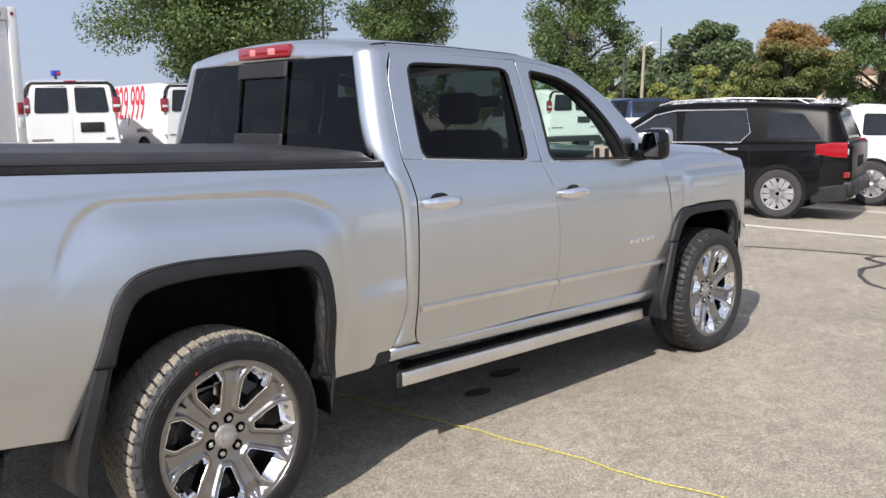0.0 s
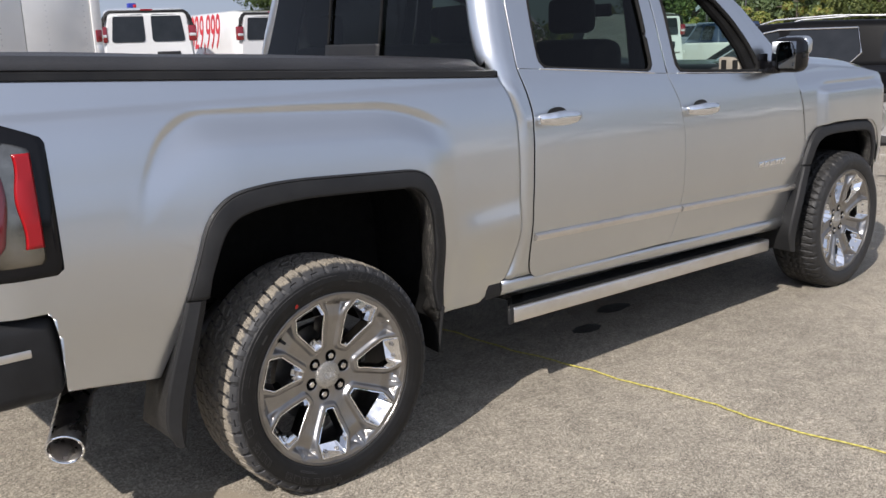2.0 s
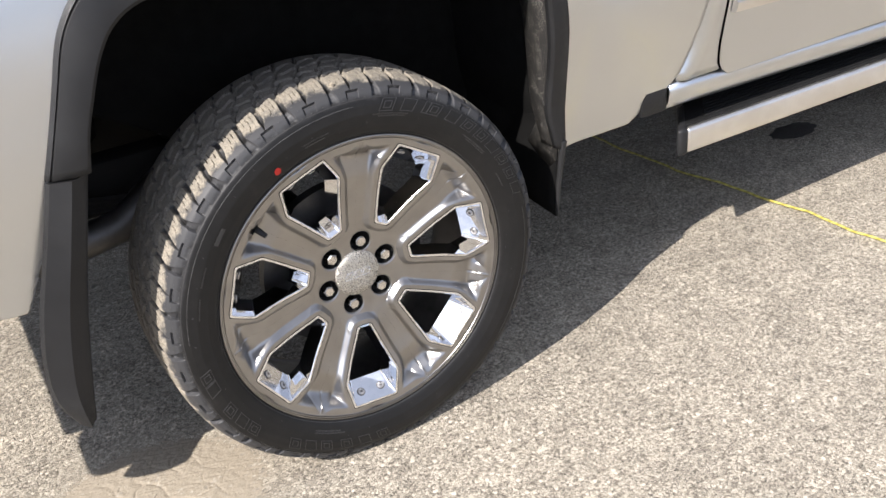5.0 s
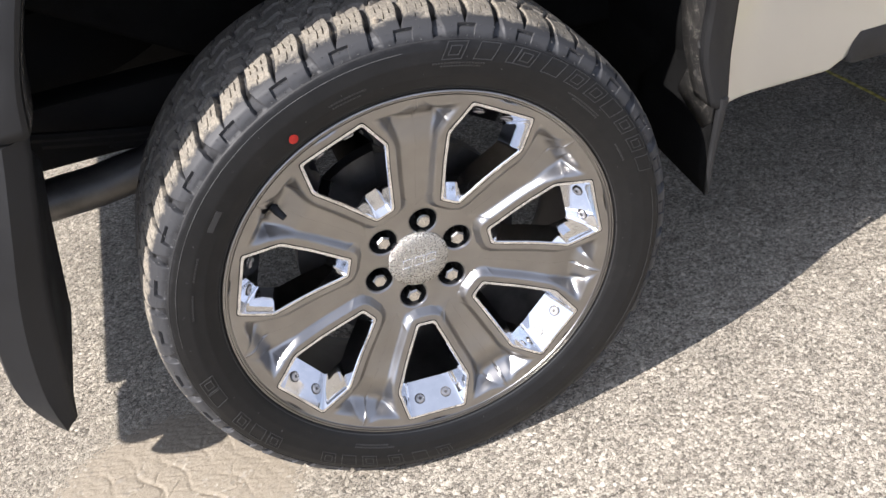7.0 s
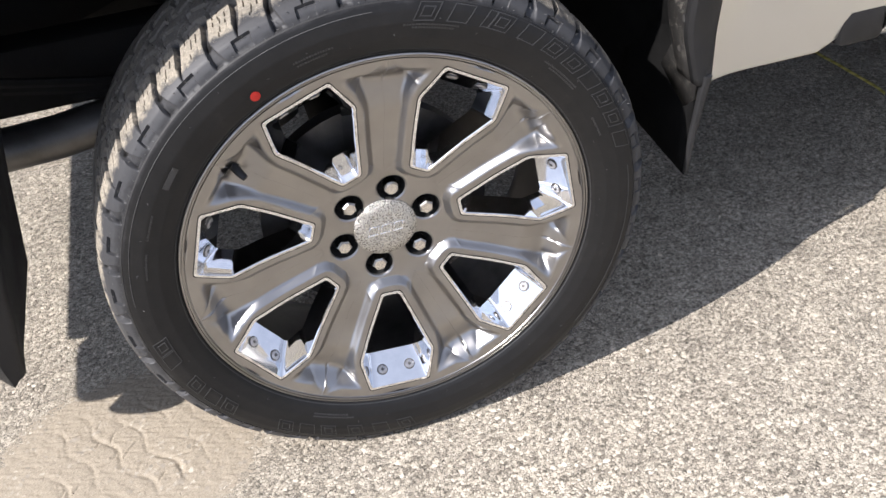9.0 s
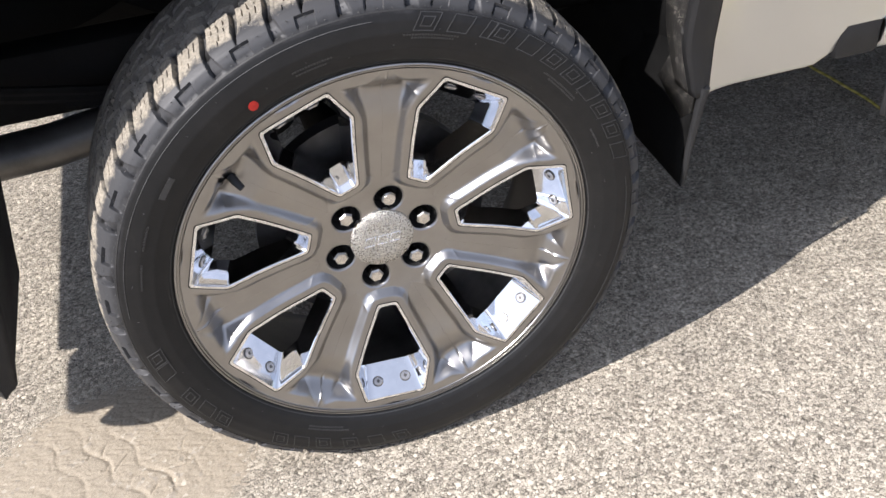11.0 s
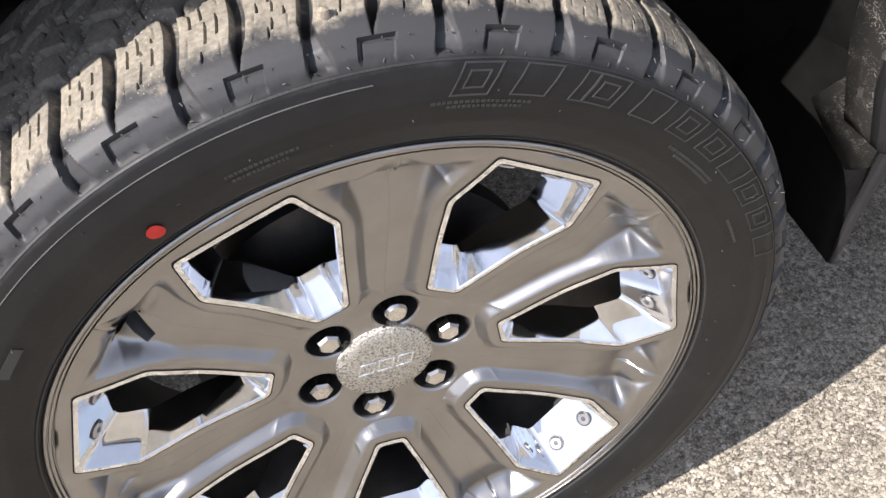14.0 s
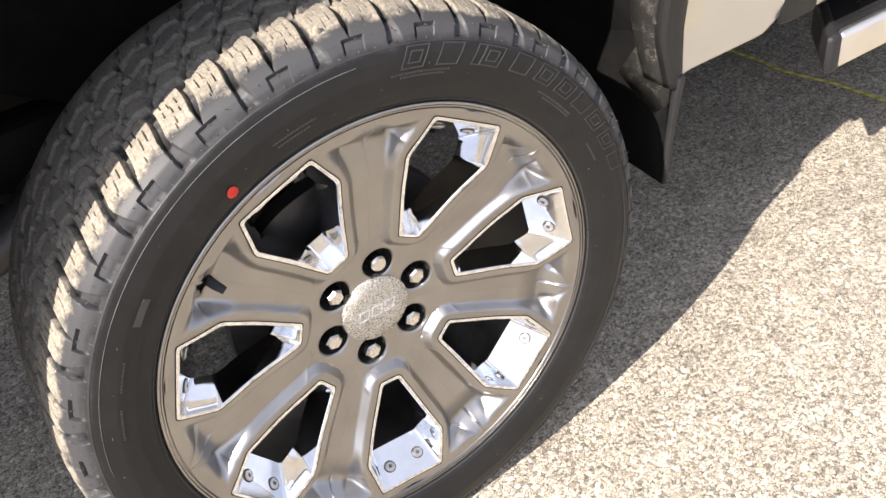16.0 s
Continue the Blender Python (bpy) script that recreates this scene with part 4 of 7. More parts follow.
def hexagon(r, y0, y1, flat=6):
    g = Geo()
    loop = lambda rr, y: [(rr * math.cos(math.tau * k / flat), y, rr * math.sin(math.tau * k / flat)) for k in range(flat)]
    g.grid([loop(r * 1.12, y1), loop(r, y1 - 0.004), loop(r, y0 + 0.003), loop(r * 0.82, y0)], True)
    return g.add(loop(r * 0.82, y0), [tuple(range(flat))])


def sidewall_patch(r0, r1, a0, a1, lift=0.0012, slant=0.0, n=6, m=3):
    """A raised plate on the tyre's side between two radii and two angles."""
    top, bot = [], []
    for i in range(m + 1):
        r = r0 + (r1 - r0) * i / m
        s = slant * i / m
        top.append([polar(r, a0 + (a1 - a0) * j / n + s, wall(r) - lift) for j in range(n + 1)])
    g = Geo().grid(top)
    edge = top[0] + [row[-1] for row in top[1:]] + top[-1][-2::-1] + [row[0] for row in top[-2:0:-1]]
    low = [(x, y + lift + 0.0015, z) for x, y, z in edge]
    g.grid([edge, low], True)
    return g


def block_shapes(r0, r1, a0, a1, slant, k):
    """A plain slanted block drawn by raised outlines, as the moulded name on the side is: one closed band for each outline."""
    out = []
    for e in (0, 1) if a1 - a0 > 3 and k % 3 != 1 else (0,):
        bands = []
        for inset, lift in ((0.0, -0.0012), (0.0, 0.0008), (0.0011, 0.0008), (0.0011, -0.0012)):
            ra, rb = r0 + 0.0052 * e + inset, r1 - 0.0052 * e - inset
            x = 1.0 * e + math.degrees(inset / 0.36)
            line = []
            for n, (p, q) in enumerate((((ra, a0 + x), (ra, a1 - x)), ((ra, a1 - x), (rb, a1 - x)), ((rb, a1 - x), (rb, a0 + x)), ((rb, a0 + x), (ra, a0 + x)))):
                for f in np.linspace(0, 1, 6)[:-1]:
                    r, a = p[0] + (q[0] - p[0]) * f, p[1] + (q[1] - p[1]) * f
                    line.append(polar(r, a + slant * (r - r0) / (r1 - r0), wall(r) - lift))
            bands.append(line)
        out.append(Geo().grid(bands, True))
    return out


MESHES = {"tyre_fine": tyre_mesh(2320, 186, RUBBER), "tyre": tyre_mesh(580, 66, CLEANRUBBER), "rim_fine": rim_face(420, 72, 36).mesh("rim", GUNMETAL, 66, 0.0003), "rim": rim_face(168, 26, 2).mesh("rim", GUNMETAL, 66, 0.0004), "insert": insert_mesh(), "gap": gap_mesh()}
MESHES["barrel"] = Geo().revolve([(0.302, -0.050), (0.288, -0.030), (0.281, 0.0), (0.276, 0.05), (0.276, 0.13), (0.285, 0.17), (0.302, 0.19)], 96).mesh("barrel", STEEL)
MESHES["disc"] = Geo().revolve([(0.0, 0.028), (0.10, 0.030), (0.105, 0.052), (0.178, 0.052), (0.178, 0.078), (0.105, 0.078), (0.09, 0.12), (0.0, 0.12)], 72).mesh("brake_disc", STEEL)
MESHES["cap"] = Geo().revolve([(0.049, 0.006), (0.0485, -0.002), (0.046, -0.004), (0.030, -0.0055), (0.0001, -0.006)], 64).mesh("centre_cap", CAP)
for k in range(3):
    g, x = Geo(), -0.027 + 0.019 * k
    for x0, x1, z0, z1 in ((x, x + 0.016, 0.0062, 0.0080), (x, x + 0.016, -0.0080, -0.0062), (x, x + 0.0018, -0.0062, 0.0062), (x + 0.0142, x + 0.016, -0.0062, 0.0062)):
        g.box(x0, x1, -0.0066, -0.004, z0, z1, 0.0004, 1)
    g.v = [(px + 0.25 * pz, py, pz) for px, py, pz in g.v]
    MESHES["emblem%d" % k] = g.mesh("emblem_bar", CHROME)
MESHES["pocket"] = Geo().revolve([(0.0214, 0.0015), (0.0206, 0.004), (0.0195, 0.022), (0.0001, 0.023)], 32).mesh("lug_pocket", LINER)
MESHES["nut"] = hexagon(0.0118, -0.005, 0.022).mesh("lug_nut", NUTCHROME, 25)
MESHES["lock_nut"] = hexagon(0.0110, -0.005, 0.022, 18).mesh("lug_nut", NUTCHROME, 30)
MESHES["valve"] = Geo().tube([polar(0.270, 136.8, -0.020), polar(0.257, 137.0, -0.037), polar(0.247, 137.2, -0.045)], [0.0062, 0.0058, 0.0045], 14).mesh("valve_stem", PLASTIC)
c = Vector(polar(0.2675, 136.7, 0))
ringpts = [c + Vector((0.012 * math.cos(math.tau * k / 24), 0, 0.0095 * math.sin(math.tau * k / 24))) for k in range(24)]
at_face = lambda p: (p.x, face(math.hypot(p.x, p.z), math.degrees(math.atan2(p.z, p.x))) - 0.0008, p.z)
MESHES["valve_pocket"] = Geo().grid([[at_face(p) for p in ringpts], [at_face(p.lerp(c, 0.5)) for p in ringpts], [at_face(p.lerp(c, 0.98)) for p in ringpts]], True).mesh("valve_pocket", LINER)
MESHES["screw"] = Geo().tube([(0.2715, -0.0270, 0), (0.2636, -0.03195, 0), (0.2628, -0.03245, 0)], [0.0074, 0.0074, 0.0064], 20).mesh("insert_screw", TIPCHROME)
MESHES["screw_ring"] = Geo().tube([(0.2715, -0.0270, 0), (0.2639, -0.03175, 0)], 0.0089, 20).mesh("screw_ring", STEEL)
MESHES["screw_socket"] = Geo().tube([(0.2635, -0.0320, 0), (0.26265, -0.03255, 0)], 0.0030, 6).mesh("screw_socket", STEEL)

MARKS = []
# raised block shapes of the maker's name and the tyre's name round the side
for k, a in enumerate((75.6, 68.6, 63.6, 59.5, 52.2, 45.6, 39.4, 33.3, 27.2, 20.9, 14.6)):
    w = 2.0 if abs(a - 63.6) < 0.1 else 4.4
    for g in block_shapes(0.3525, 0.3755, a, a + w, -1.6, k):
        MARKS.append(("raised_shape", g.mesh("raised_shape", LETTER, 30), LETTER, "raised rubber block shape"))
for k, a in enumerate((229, 235, 241, 248.5, 255.5, 262.5, 200.5, 206.5, 212, 186, 190.5)):
    for g in block_shapes(0.345, 0.368, a, a + 4.2, 1.4, k):
        MARKS.append(("raised_shape", g.mesh("raised_shape", LETTER, 30), LETTER, "raised rubber block shape"))
small = random.Random(8)
for r, a0, a1 in ((0.3355, 97, 106), (0.330, 98.5, 105), (0.3465, 70, 82), (0.3425, 71, 80), (0.342, 36, 47), (0.338, 36, 45), (0.336, 20, 26), (0.345, 152, 158), (0.345, 162, 169), (0.328, 238, 250), (0.3235, 238, 248)):
    g = Geo()
    a = a0
    while a < a1:
        w = small.uniform(0.25, 0.55)
        q = sidewall_patch(r, r + 0.0024, a, a + w, 0.0006, 0, 1, 1)
        g.add(q.v, q.f)
        a += w + 0.22
    MARKS.append(("small_print", g.mesh("small_print", LETTER), LETTER, "row of small raised marks"))
MARKS.append(("moulded_line", sidewall_patch(0.3679, 0.3683, 88, 176, 0.0009, 0, 70, 1).mesh("moulded_line", DUSTY), DUSTY, "thin dusty moulding line"))
MARKS.append(("moulded_line", sidewall_patch(0.3655, 0.3667, -40, 8, 0.0009, 0, 60, 1).mesh("moulded_line", LETTER), LETTER, ""))
MARKS.append(("moulded_ring", sidewall_patch(0.3768, 0.3780, 0, 359.5, 0.0010, 0, 360, 1).mesh("moulded_ring", CLEANRUBBER), CLEANRUBBER, ""))
MARKS.append(("moulded_ring", sidewall_patch(0.3085, 0.3097, 0, 359.5, 0.0008, 0, 240, 1).mesh("moulded_ring", LETTER), LETTER, ""))
MARKS.append(("moulded_plate", sidewall_patch(0.338, 0.346, 139.5, 145.0, 0.0007).mesh("moulded_plate", LETTER), LETTER, "raised rounded plate"))
g, n = Geo(), 20
dot = Vector((-0.1445, 0, 0.293))
g.add([(dot.x, wall(dot.length) - 0.0012, dot.z)] + [(dot.x + 0.0064 * c, wall((dot + Vector((0.0064 * c, 0, 0.0075 * s))).length) - 0.0012, dot.z + 0.0075 * s) for c, s in [(math.cos(math.tau * k / n), math.sin(math.tau * k / n)) for k in range(n)]],
      [(0, k + 1, (k + 1) % n + 1) for k in range(n)])
MARKS.append(("paint_dot", g.mesh("paint_dot", REDDOT), REDDOT, "red paint dot"))
# hairs of rubber left by the mould's vents
g, hair = Geo(), random.Random(31)
for k in range(116):
    a = 360 / 116 * k + hair.uniform(-0.6, 0.6)
    for r in (0.381, 0.3925, hair.uniform(0.316, 0.366)):
        if r < 0.37 and k % 3:
            continue
        p, w = Vector(polar(r, a, wall(r) + 0.001)), hair.uniform(-0.003, 0.003)
        g.tube([p, p + Vector((w, -0.0028, hair.uniform(-0.003, 0.003)))], [0.0006, 0.0003], 4)
MARKS.append(("vent_hairs", g.mesh("vent_hairs", DUSTY), DUSTY, "short rubber moulding hairs"))


# ---- the silver pickup truck ----
WIDE = 1.96
truck = thing("pickup_truck", "silver crew-cab pickup truck with tonneau cover, parked on asphalt", "pickup truck", (1.7, 0.98, 0))


def mirrored(g):
    m = Geo()
    m.v = [(x, WIDE - y, z) for x, y, z in g.v]
    m.f = [tuple(reversed(f)) for f in g.f]
    return m


def both(name, g, mat, label="", **kw):
    m = mirrored(g)
    a = part(name, g, mat, truck, label, **kw)
    part(name, m, mat, truck, label, **kw)
    return a


def flank(x, z):
    """Depth of the truck's side at height z."""
    y = soft([(0.36, 0.07), (0.46, 0.045), (0.55, 0.022), (0.66, 0.004), (0.74, -0.012), (0.80, -0.020), (0.95, -0.022), (1.10, -0.018), (1.22, -0.008), (1.31, 0.008), (1.36, 0.024), (1.40, 0.040)], z, 0.035)
    if z > 1.37:
        y = max(y, 0.028 + (z - 1.37) * 0.325)
    return y


def corner_left(z):
    """Rear edge of the cab, along the gap to the bed."""
    return soft([(0.50, 0.868), (0.56, 0.896), (0.62, 0.928), (0.72, 0.947), (1.0, 0.952), (1.20, 0.950), (1.30, 0.922), (1.37, 0.882), (1.43, 0.868), (1.56, 0.872), (1.75, 0.886), (1.90, 0.905)], z, 0.03)


def bedside(x, z):
    y = flank(x, min(z, 1.36)) + 0.010 + 0.20 * max(0.0, z - 1.335)
    # squared bulge over the wheel: a shallow step in, then a slope out to the arch
    top = 1.352 - 0.044 * (x + 0.45) - 0.75 * max(0.0, x - 0.25) ** 2 - 3.0 * max(0.0, -0.36 - x) ** 2
    left = -0.600 - 0.16 * max(0.0, 1.20 - z)
    a, b, round_ = top - z, x - left, 0.10
    d = round_ - math.hypot(round_ - a, round_ - b) if a < round_ and b < round_ else min(a, b)
    fade = 1 - step(0.44, 0.62, x)
    y += 0.012 * (0.3 + 0.7 * step(0.0, 0.14, b)) * step(-0.004, 0.042, d) * (1 - 0.85 * step(0.03, 0.20, a)) * fade
    y -= 0.027 * step(0.018, 0.135, a) * step(-0.05, 0.34, b) * fade
    y -= 0.013 * step(1.22, 0.9, z) * fade
    # crease along the lower panel ahead of the wheel
    ridge = 0.768 + 0.08 * (x - 0.66)
    y -= 0.013 * step(0.59, 0.70, x) * step(ridge - 0.20, ridge - 0.006, z) * (1 - step(ridge - 0.004, ridge + 0.12, z))
    return y + 0.05 * max(0.0, (-0.93 - x) / 0.12) ** 2


def rail(x):
    return 1.4075 - 0.0426 * x


ARCH = [(-0.62, 0.50), (-0.605, 0.545), (-0.552, 0.663), (-0.466, 0.876), (-0.427, 0.988), (-0.392, 1.037), (-0.338, 1.076), (-0.28, 1.090), (-0.18, 1.098), (-0.08, 1.098),
        (0.11, 1.089), (0.37, 1.076), (0.415, 1.066), (0.452, 1.042), (0.478, 1.0), (0.504, 0.925), (0.522, 0.80), (0.532, 0.62), (0.530, 0.515)]
ARCHIN = [(-0.56, 0.52), (-0.545, 0.56), (-0.495, 0.665), (-0.424, 0.84), (-0.385, 0.935), (-0.357, 0.980), (-0.320, 1.008), (-0.25, 1.024), (-0.17, 1.031), (-0.06, 1.034),
          (0.11, 1.027), (0.35, 1.014), (0.385, 1.006), (0.412, 0.985), (0.434, 0.95), (0.452, 0.89), (0.465, 0.78), (0.472, 0.62), (0.496, 0.522)]
FARCH = [(3.02, 0.50), (3.05, 0.56), (3.11, 0.70), (3.175, 0.86), (3.21, 0.92), (3.26, 0.962), (3.33, 0.984), (3.45, 0.992), (3.70, 0.988), (3.86, 0.978), (3.92, 0.96), (3.965, 0.92), (3.995, 0.86), (4.01, 0.79), (4.015, 0.70)]
FARCHIN = [(3.075, 0.48), (3.105, 0.54), (3.165, 0.67), (3.225, 0.82), (3.255, 0.868), (3.295, 0.902), (3.35, 0.922), (3.46, 0.93), (3.70, 0.926), (3.84, 0.917), (3.885, 0.902), (3.92, 0.87), (3.942, 0.82), (3.952, 0.76), (3.955, 0.68)]


def columns(xs, lo, hi, nz, yf):
    rows = []
    for x in xs:
        row = []
        for k in range(nz + 1):
            z = max(lo(x), 0.47 + (hi(x) - 0.47) * k / nz)
            xx = x + (corner_left(z) - 0.868) * step(0.60, 0.862, x)
            row.append((xx, yf(xx, z), z))
        rows.append(row)
    g = Geo().grid(rows)
    # faces that have shrunk to a line along the arch are left out
    kept = []
    for f in g.f:
        loop = []
        for i in f:
            if all((Vector(g.v[i]) - Vector(g.v[j])).length > 1e-5 for j in loop):
                loop.append(i)
        if len(loop) > 2:
            kept.append(tuple(loop))
    g.f = kept
    return g


def bed_low(x):
    # the panel's edge lies hidden under the flare
    a = float(np.interp(x, [p[0] * 0.65 + q[0] * 0.35 for p, q in zip(ARCH, ARCHIN)], [p[1] * 0.65 + q[1] * 0.35 for p, q in zip(ARCH, ARCHIN)]))
    base = lerp([(-1.05, 0.822), (-0.895, 0.822), (-0.878, 0.80), (-0.868, 0.74), (-0.862, 0.576), (-0.61, 0.545), (0.53, 0.486), (0.76, 0.484), (0.845, 0.548), (0.87, 0.59)], x)
    return max(a, base) if -0.60 < x < 0.515 else base


xs = sorted(set([round(float(v), 4) for v in np.linspace(-1.035, 0.864, 150)] + [round(float(v), 4) for v in np.linspace(-0.72, -0.28, 76)] + [round(float(v), 4) for v in np.linspace(0.40, 0.54, 36)]))
xs = [x for k, x in enumerate(xs) if k == 0 or k == len(xs) - 1 or x - xs[k - 1] > 0.0025]
both("bed_side", columns(xs, bed_low, rail, 150, bedside), SILVER, "silver bed side with a bulge over the wheel", thick=0.006, sharp=60)


def flare(outer, inner, body, far=0.30):
    n = 110
    o, i = resample([(a, b, 0) for a, b in outer], n), resample([(a, b, 0) for a, b in inner], n)
    for _ in range(3):
        for line in (o, i):
            line[1:-1] = [(a + b * 2 + c) / 4 for a, b, c in zip(line, line[1:], line[2:])]
    rows = []
    for t, lift in ((0.0, 0.004), (0.0, -0.010), (0.06, -0.017), (0.10, -0.015), (0.14, -0.020), (0.55, -0.030), (0.9, -0.030), (0.98, -0.026), (1.0, -0.016)):
        rows.append([(p.x + (q.x - p.x) * t, body(p.x, min(max(p.y, 0.6), 1.2)) + lift, p.y + (q.y - p.y) * t) for p, q in zip(o, i)])
    lip = [rows[-1], [(q.x, 0.03, q.y) for q in i]]
    return Geo().grid(rows), i, Geo().grid(lip)


LEG, LEGIN = [(-0.503, 0.777)] + ARCH[3:], [(-0.437, 0.777)] + ARCHIN[3:]
FLEG, FLEGIN = [(3.142, 0.777)] + FARCH[3:], [(3.207, 0.777)] + FARCHIN[3:]
for outer, inner, body in ((LEG, LEGIN, bedside), (FLEG, FLEGIN, flank)):
    g, i, lip = flare(outer, inner, body)
    both("flare_lip", lip, SPECKLED, "dust-speckled inner lip of the flare", thick=0.003)
    both("fender_flare", g, PLASTIC, "black textured plastic wheel-arch flare", thick=0.003, sharp=30)
    cx = (i[0].x + i[-1].x) / 2
    rows = [[(q.x, 0.025, q.y) for q in i], [(cx + (q.x - cx) * 1.06, 0.06, q.y + 0.03 * step(0.5, 0.9, q.y)) for q in i], [(cx + (q.x - cx) * 1.06, 0.36, q.y + 0.03 * step(0.5, 0.9, q.y)) for q in i]]
    rows.append([(cx + (q.x - cx) * 0.2, 0.37, 0.55) for q in i])
    # the arch's shade is put into the liner's darker colour
    both("wheel_liner", Geo().grid(rows), SHADEFELT, "matt black wheel-arch liner", thick=0.004)


def splash_guard(left, right, z0, z1, y0, deep, dx=0.0, behind=True):
    """A moulded guard: an outer cheek that carries on the flare, and a broad flap across the truck."""
    rows = []
    for k in range(15):
        z = z0 + (z1 - z0) * k / 14
        a, b = soft(left, z, 0.02) + dx, soft(right, z, 0.02) + dx
        y = y0 + 0.014 * step(0.6, 0.35, z)
        w = deep * step(z1 + 0.02, z1 - 0.20, z) + 0.03
        if behind:
            sec = [(a, y + 0.014), (a + 0.005, y + 0.003), (a * 0.45 + b * 0.55, y - 0.010), (b - 0.008, y + 0.004), (b - 0.003, y + 0.008), (b, y + 0.018), (b - 0.004, y + 0.05), (b - 0.006, y + 0.07), (b - 0.010, y + w), (b - 0.022, y + w), (a + 0.012, y + 0.06)]
        else:
            sec = [(a, y + 0.016), (a + 0.004, y + 0.004), (a + 0.012, y - 0.002), (b - 0.014, y), (b - 0.006, y + 0.003), (b, y + 0.014), (b - 0.010, y + 0.06), (b - 0.014, y + w), (b - 0.028, y + w), (b - 0.034, y + 0.07), (a + 0.012, y + 0.05)]
        rows.append([(x, yy, z) for x, yy in sec])
    g = Geo().grid(rows, True)
    g.f.append(tuple(reversed(range(11))))
    g.f.append(tuple(14 * 11 + i for i in range(11)))
    return g


FLAP_L = [(0.32, -0.570), (0.34, -0.585), (0.385, -0.602), (0.41, -0.604), (0.48, -0.597), (0.56, -0.578), (0.66, -0.543), (0.787, -0.501)]
FLAP_R = [(0.32, -0.548), (0.40, -0.532), (0.52, -0.508), (0.60, -0.488), (0.70, -0.460), (0.78, -0.437)]
both("mud_flap", splash_guard(FLAP_L, FLAP_R, 0.325, 0.774, -0.058, 0.26), PLASTIC, "black moulded mud flap behind the rear wheel")
both("mud_flap", splash_guard(FLAP_L, FLAP_R, 0.300, 0.774, -0.050, 0.26, 3.645), PLASTIC, "dark grey moulded mud flap behind the front wheel")
# ahead of the wheel: a black flap across the truck, its thin outer edge, and a dust-speckled tab
rows = []
for k in range(9):
    t = k / 8
    z = 0.352 + 0.24 * t
    rows.append([(0.500 + 0.010 * t + 0.03 * s * s * t, -0.010 + 0.25 * s, z + 0.02 * s - 0.03 * s * s * t) for s in np.linspace(0, 1, 9)])
both("inner_liner", Geo().box(0.515, 0.545, 0.16, 0.66, 0.36, 1.02, 0.01), SHADEFELT, "matt black panel inside the wheel arch")
both("splash_flap", Geo().grid(rows), SHADEFELT, "black splash flap ahead of the rear wheel", thick=0.006)
both("flap_edge", Geo().tube([(0.498, -0.014, 0.358), (0.502, -0.017, 0.43), (0.511, -0.022, 0.515), (0.514, -0.024, 0.535)], [0.004, 0.006, 0.008, 0.008], 10), PLASTIC, "dark plastic flap edge")
TAB = [(0.470, -0.018, 0.640), (0.484, 0.010, 0.603), (0.493, 0.052, 0.552), (0.500, 0.085, 0.509), (0.503, 0.055, 0.485), (0.503, 0.012, 0.468), (0.504, -0.012, 0.490), (0.500, -0.022, 0.536), (0.482, -0.024, 0.600)]
mid = (0.495, 0.015, 0.545)
g = Geo()
g.add([mid] + TAB, [(0, k + 1, (k + 1) % 9 + 1) for k in range(9)])
both("speckled_tab", g, SPECKLED, "black plastic tab speckled with dust", thick=0.005)
both("liner_screw", Geo().tube([(0.492, 0.012, 0.578), (0.484, 0.002, 0.575)], 0.008, 12), STEEL)


# doors and cab


def belt(x):
    return lerp([(0.95, 1.40), (1.10, 1.392), (1.90, 1.338), (2.10, 1.330), (2.80, 1.302), (3.1, 1.29)], x)


DOOR_L = [(0.535, 1.075), (0.545, 1.045), (0.57, 1.026), (0.62, 1.019), (0.84, 1.016), (1.10, 1.028), (1.22, 1.030), (1.30, 1.012), (1.40, 0.985), (1.60, 0.998), (1.75, 1.012), (1.82, 1.03), (1.87, 1.062)]
DOOR_M = [(0.50, 1.982), (0.53, 1.998), (0.60, 2.025), (0.68, 2.040), (0.85, 2.046), (1.05, 2.044), (1.20, 2.010), (1.33, 1.935), (1.45, 1.937), (1.60, 1.938), (1.86, 1.918)]
DOOR_R = [(0.47, 3.065), (0.50, 3.105), (0.60, 3.150), (0.70, 3.178), (0.90, 3.172), (1.12, 3.130), (1.28, 3.062), (1.33, 3.03)]


def lower_door(left, right, sill, gap):
    """The part of a door below its window; its foot follows the sill."""
    def ends(line, foot, t):
        x = soft(line, foot + (1.34 - foot) * t, 0.012)
        return soft(line, foot + (belt(x) - foot) * t, 0.012)

    rows = []
    # close loops beside the edges keep the panel flat up to its shut lines
    for t in [0.0, 0.004] + [k / 48 for k in range(1, 48)] + [0.996, 1.0]:
        row = []
        for u in [0.0, 0.003, 0.009] + [j / 40 for j in range(1, 40)] + [0.991, 0.997, 1.0]:
            zb, zt = sill[0] + (sill[1] - sill[0]) * u, None
            x0, x1 = ends(left, sill[0], t) + gap, ends(right, sill[1], t) - gap
            x = x0 + (x1 - x0) * u
            zt = belt(x)
            z = zb + (zt - zb) * t
            row.append((x, flank(x, z), z))
        rows.append(row)
    return Geo().grid(rows)


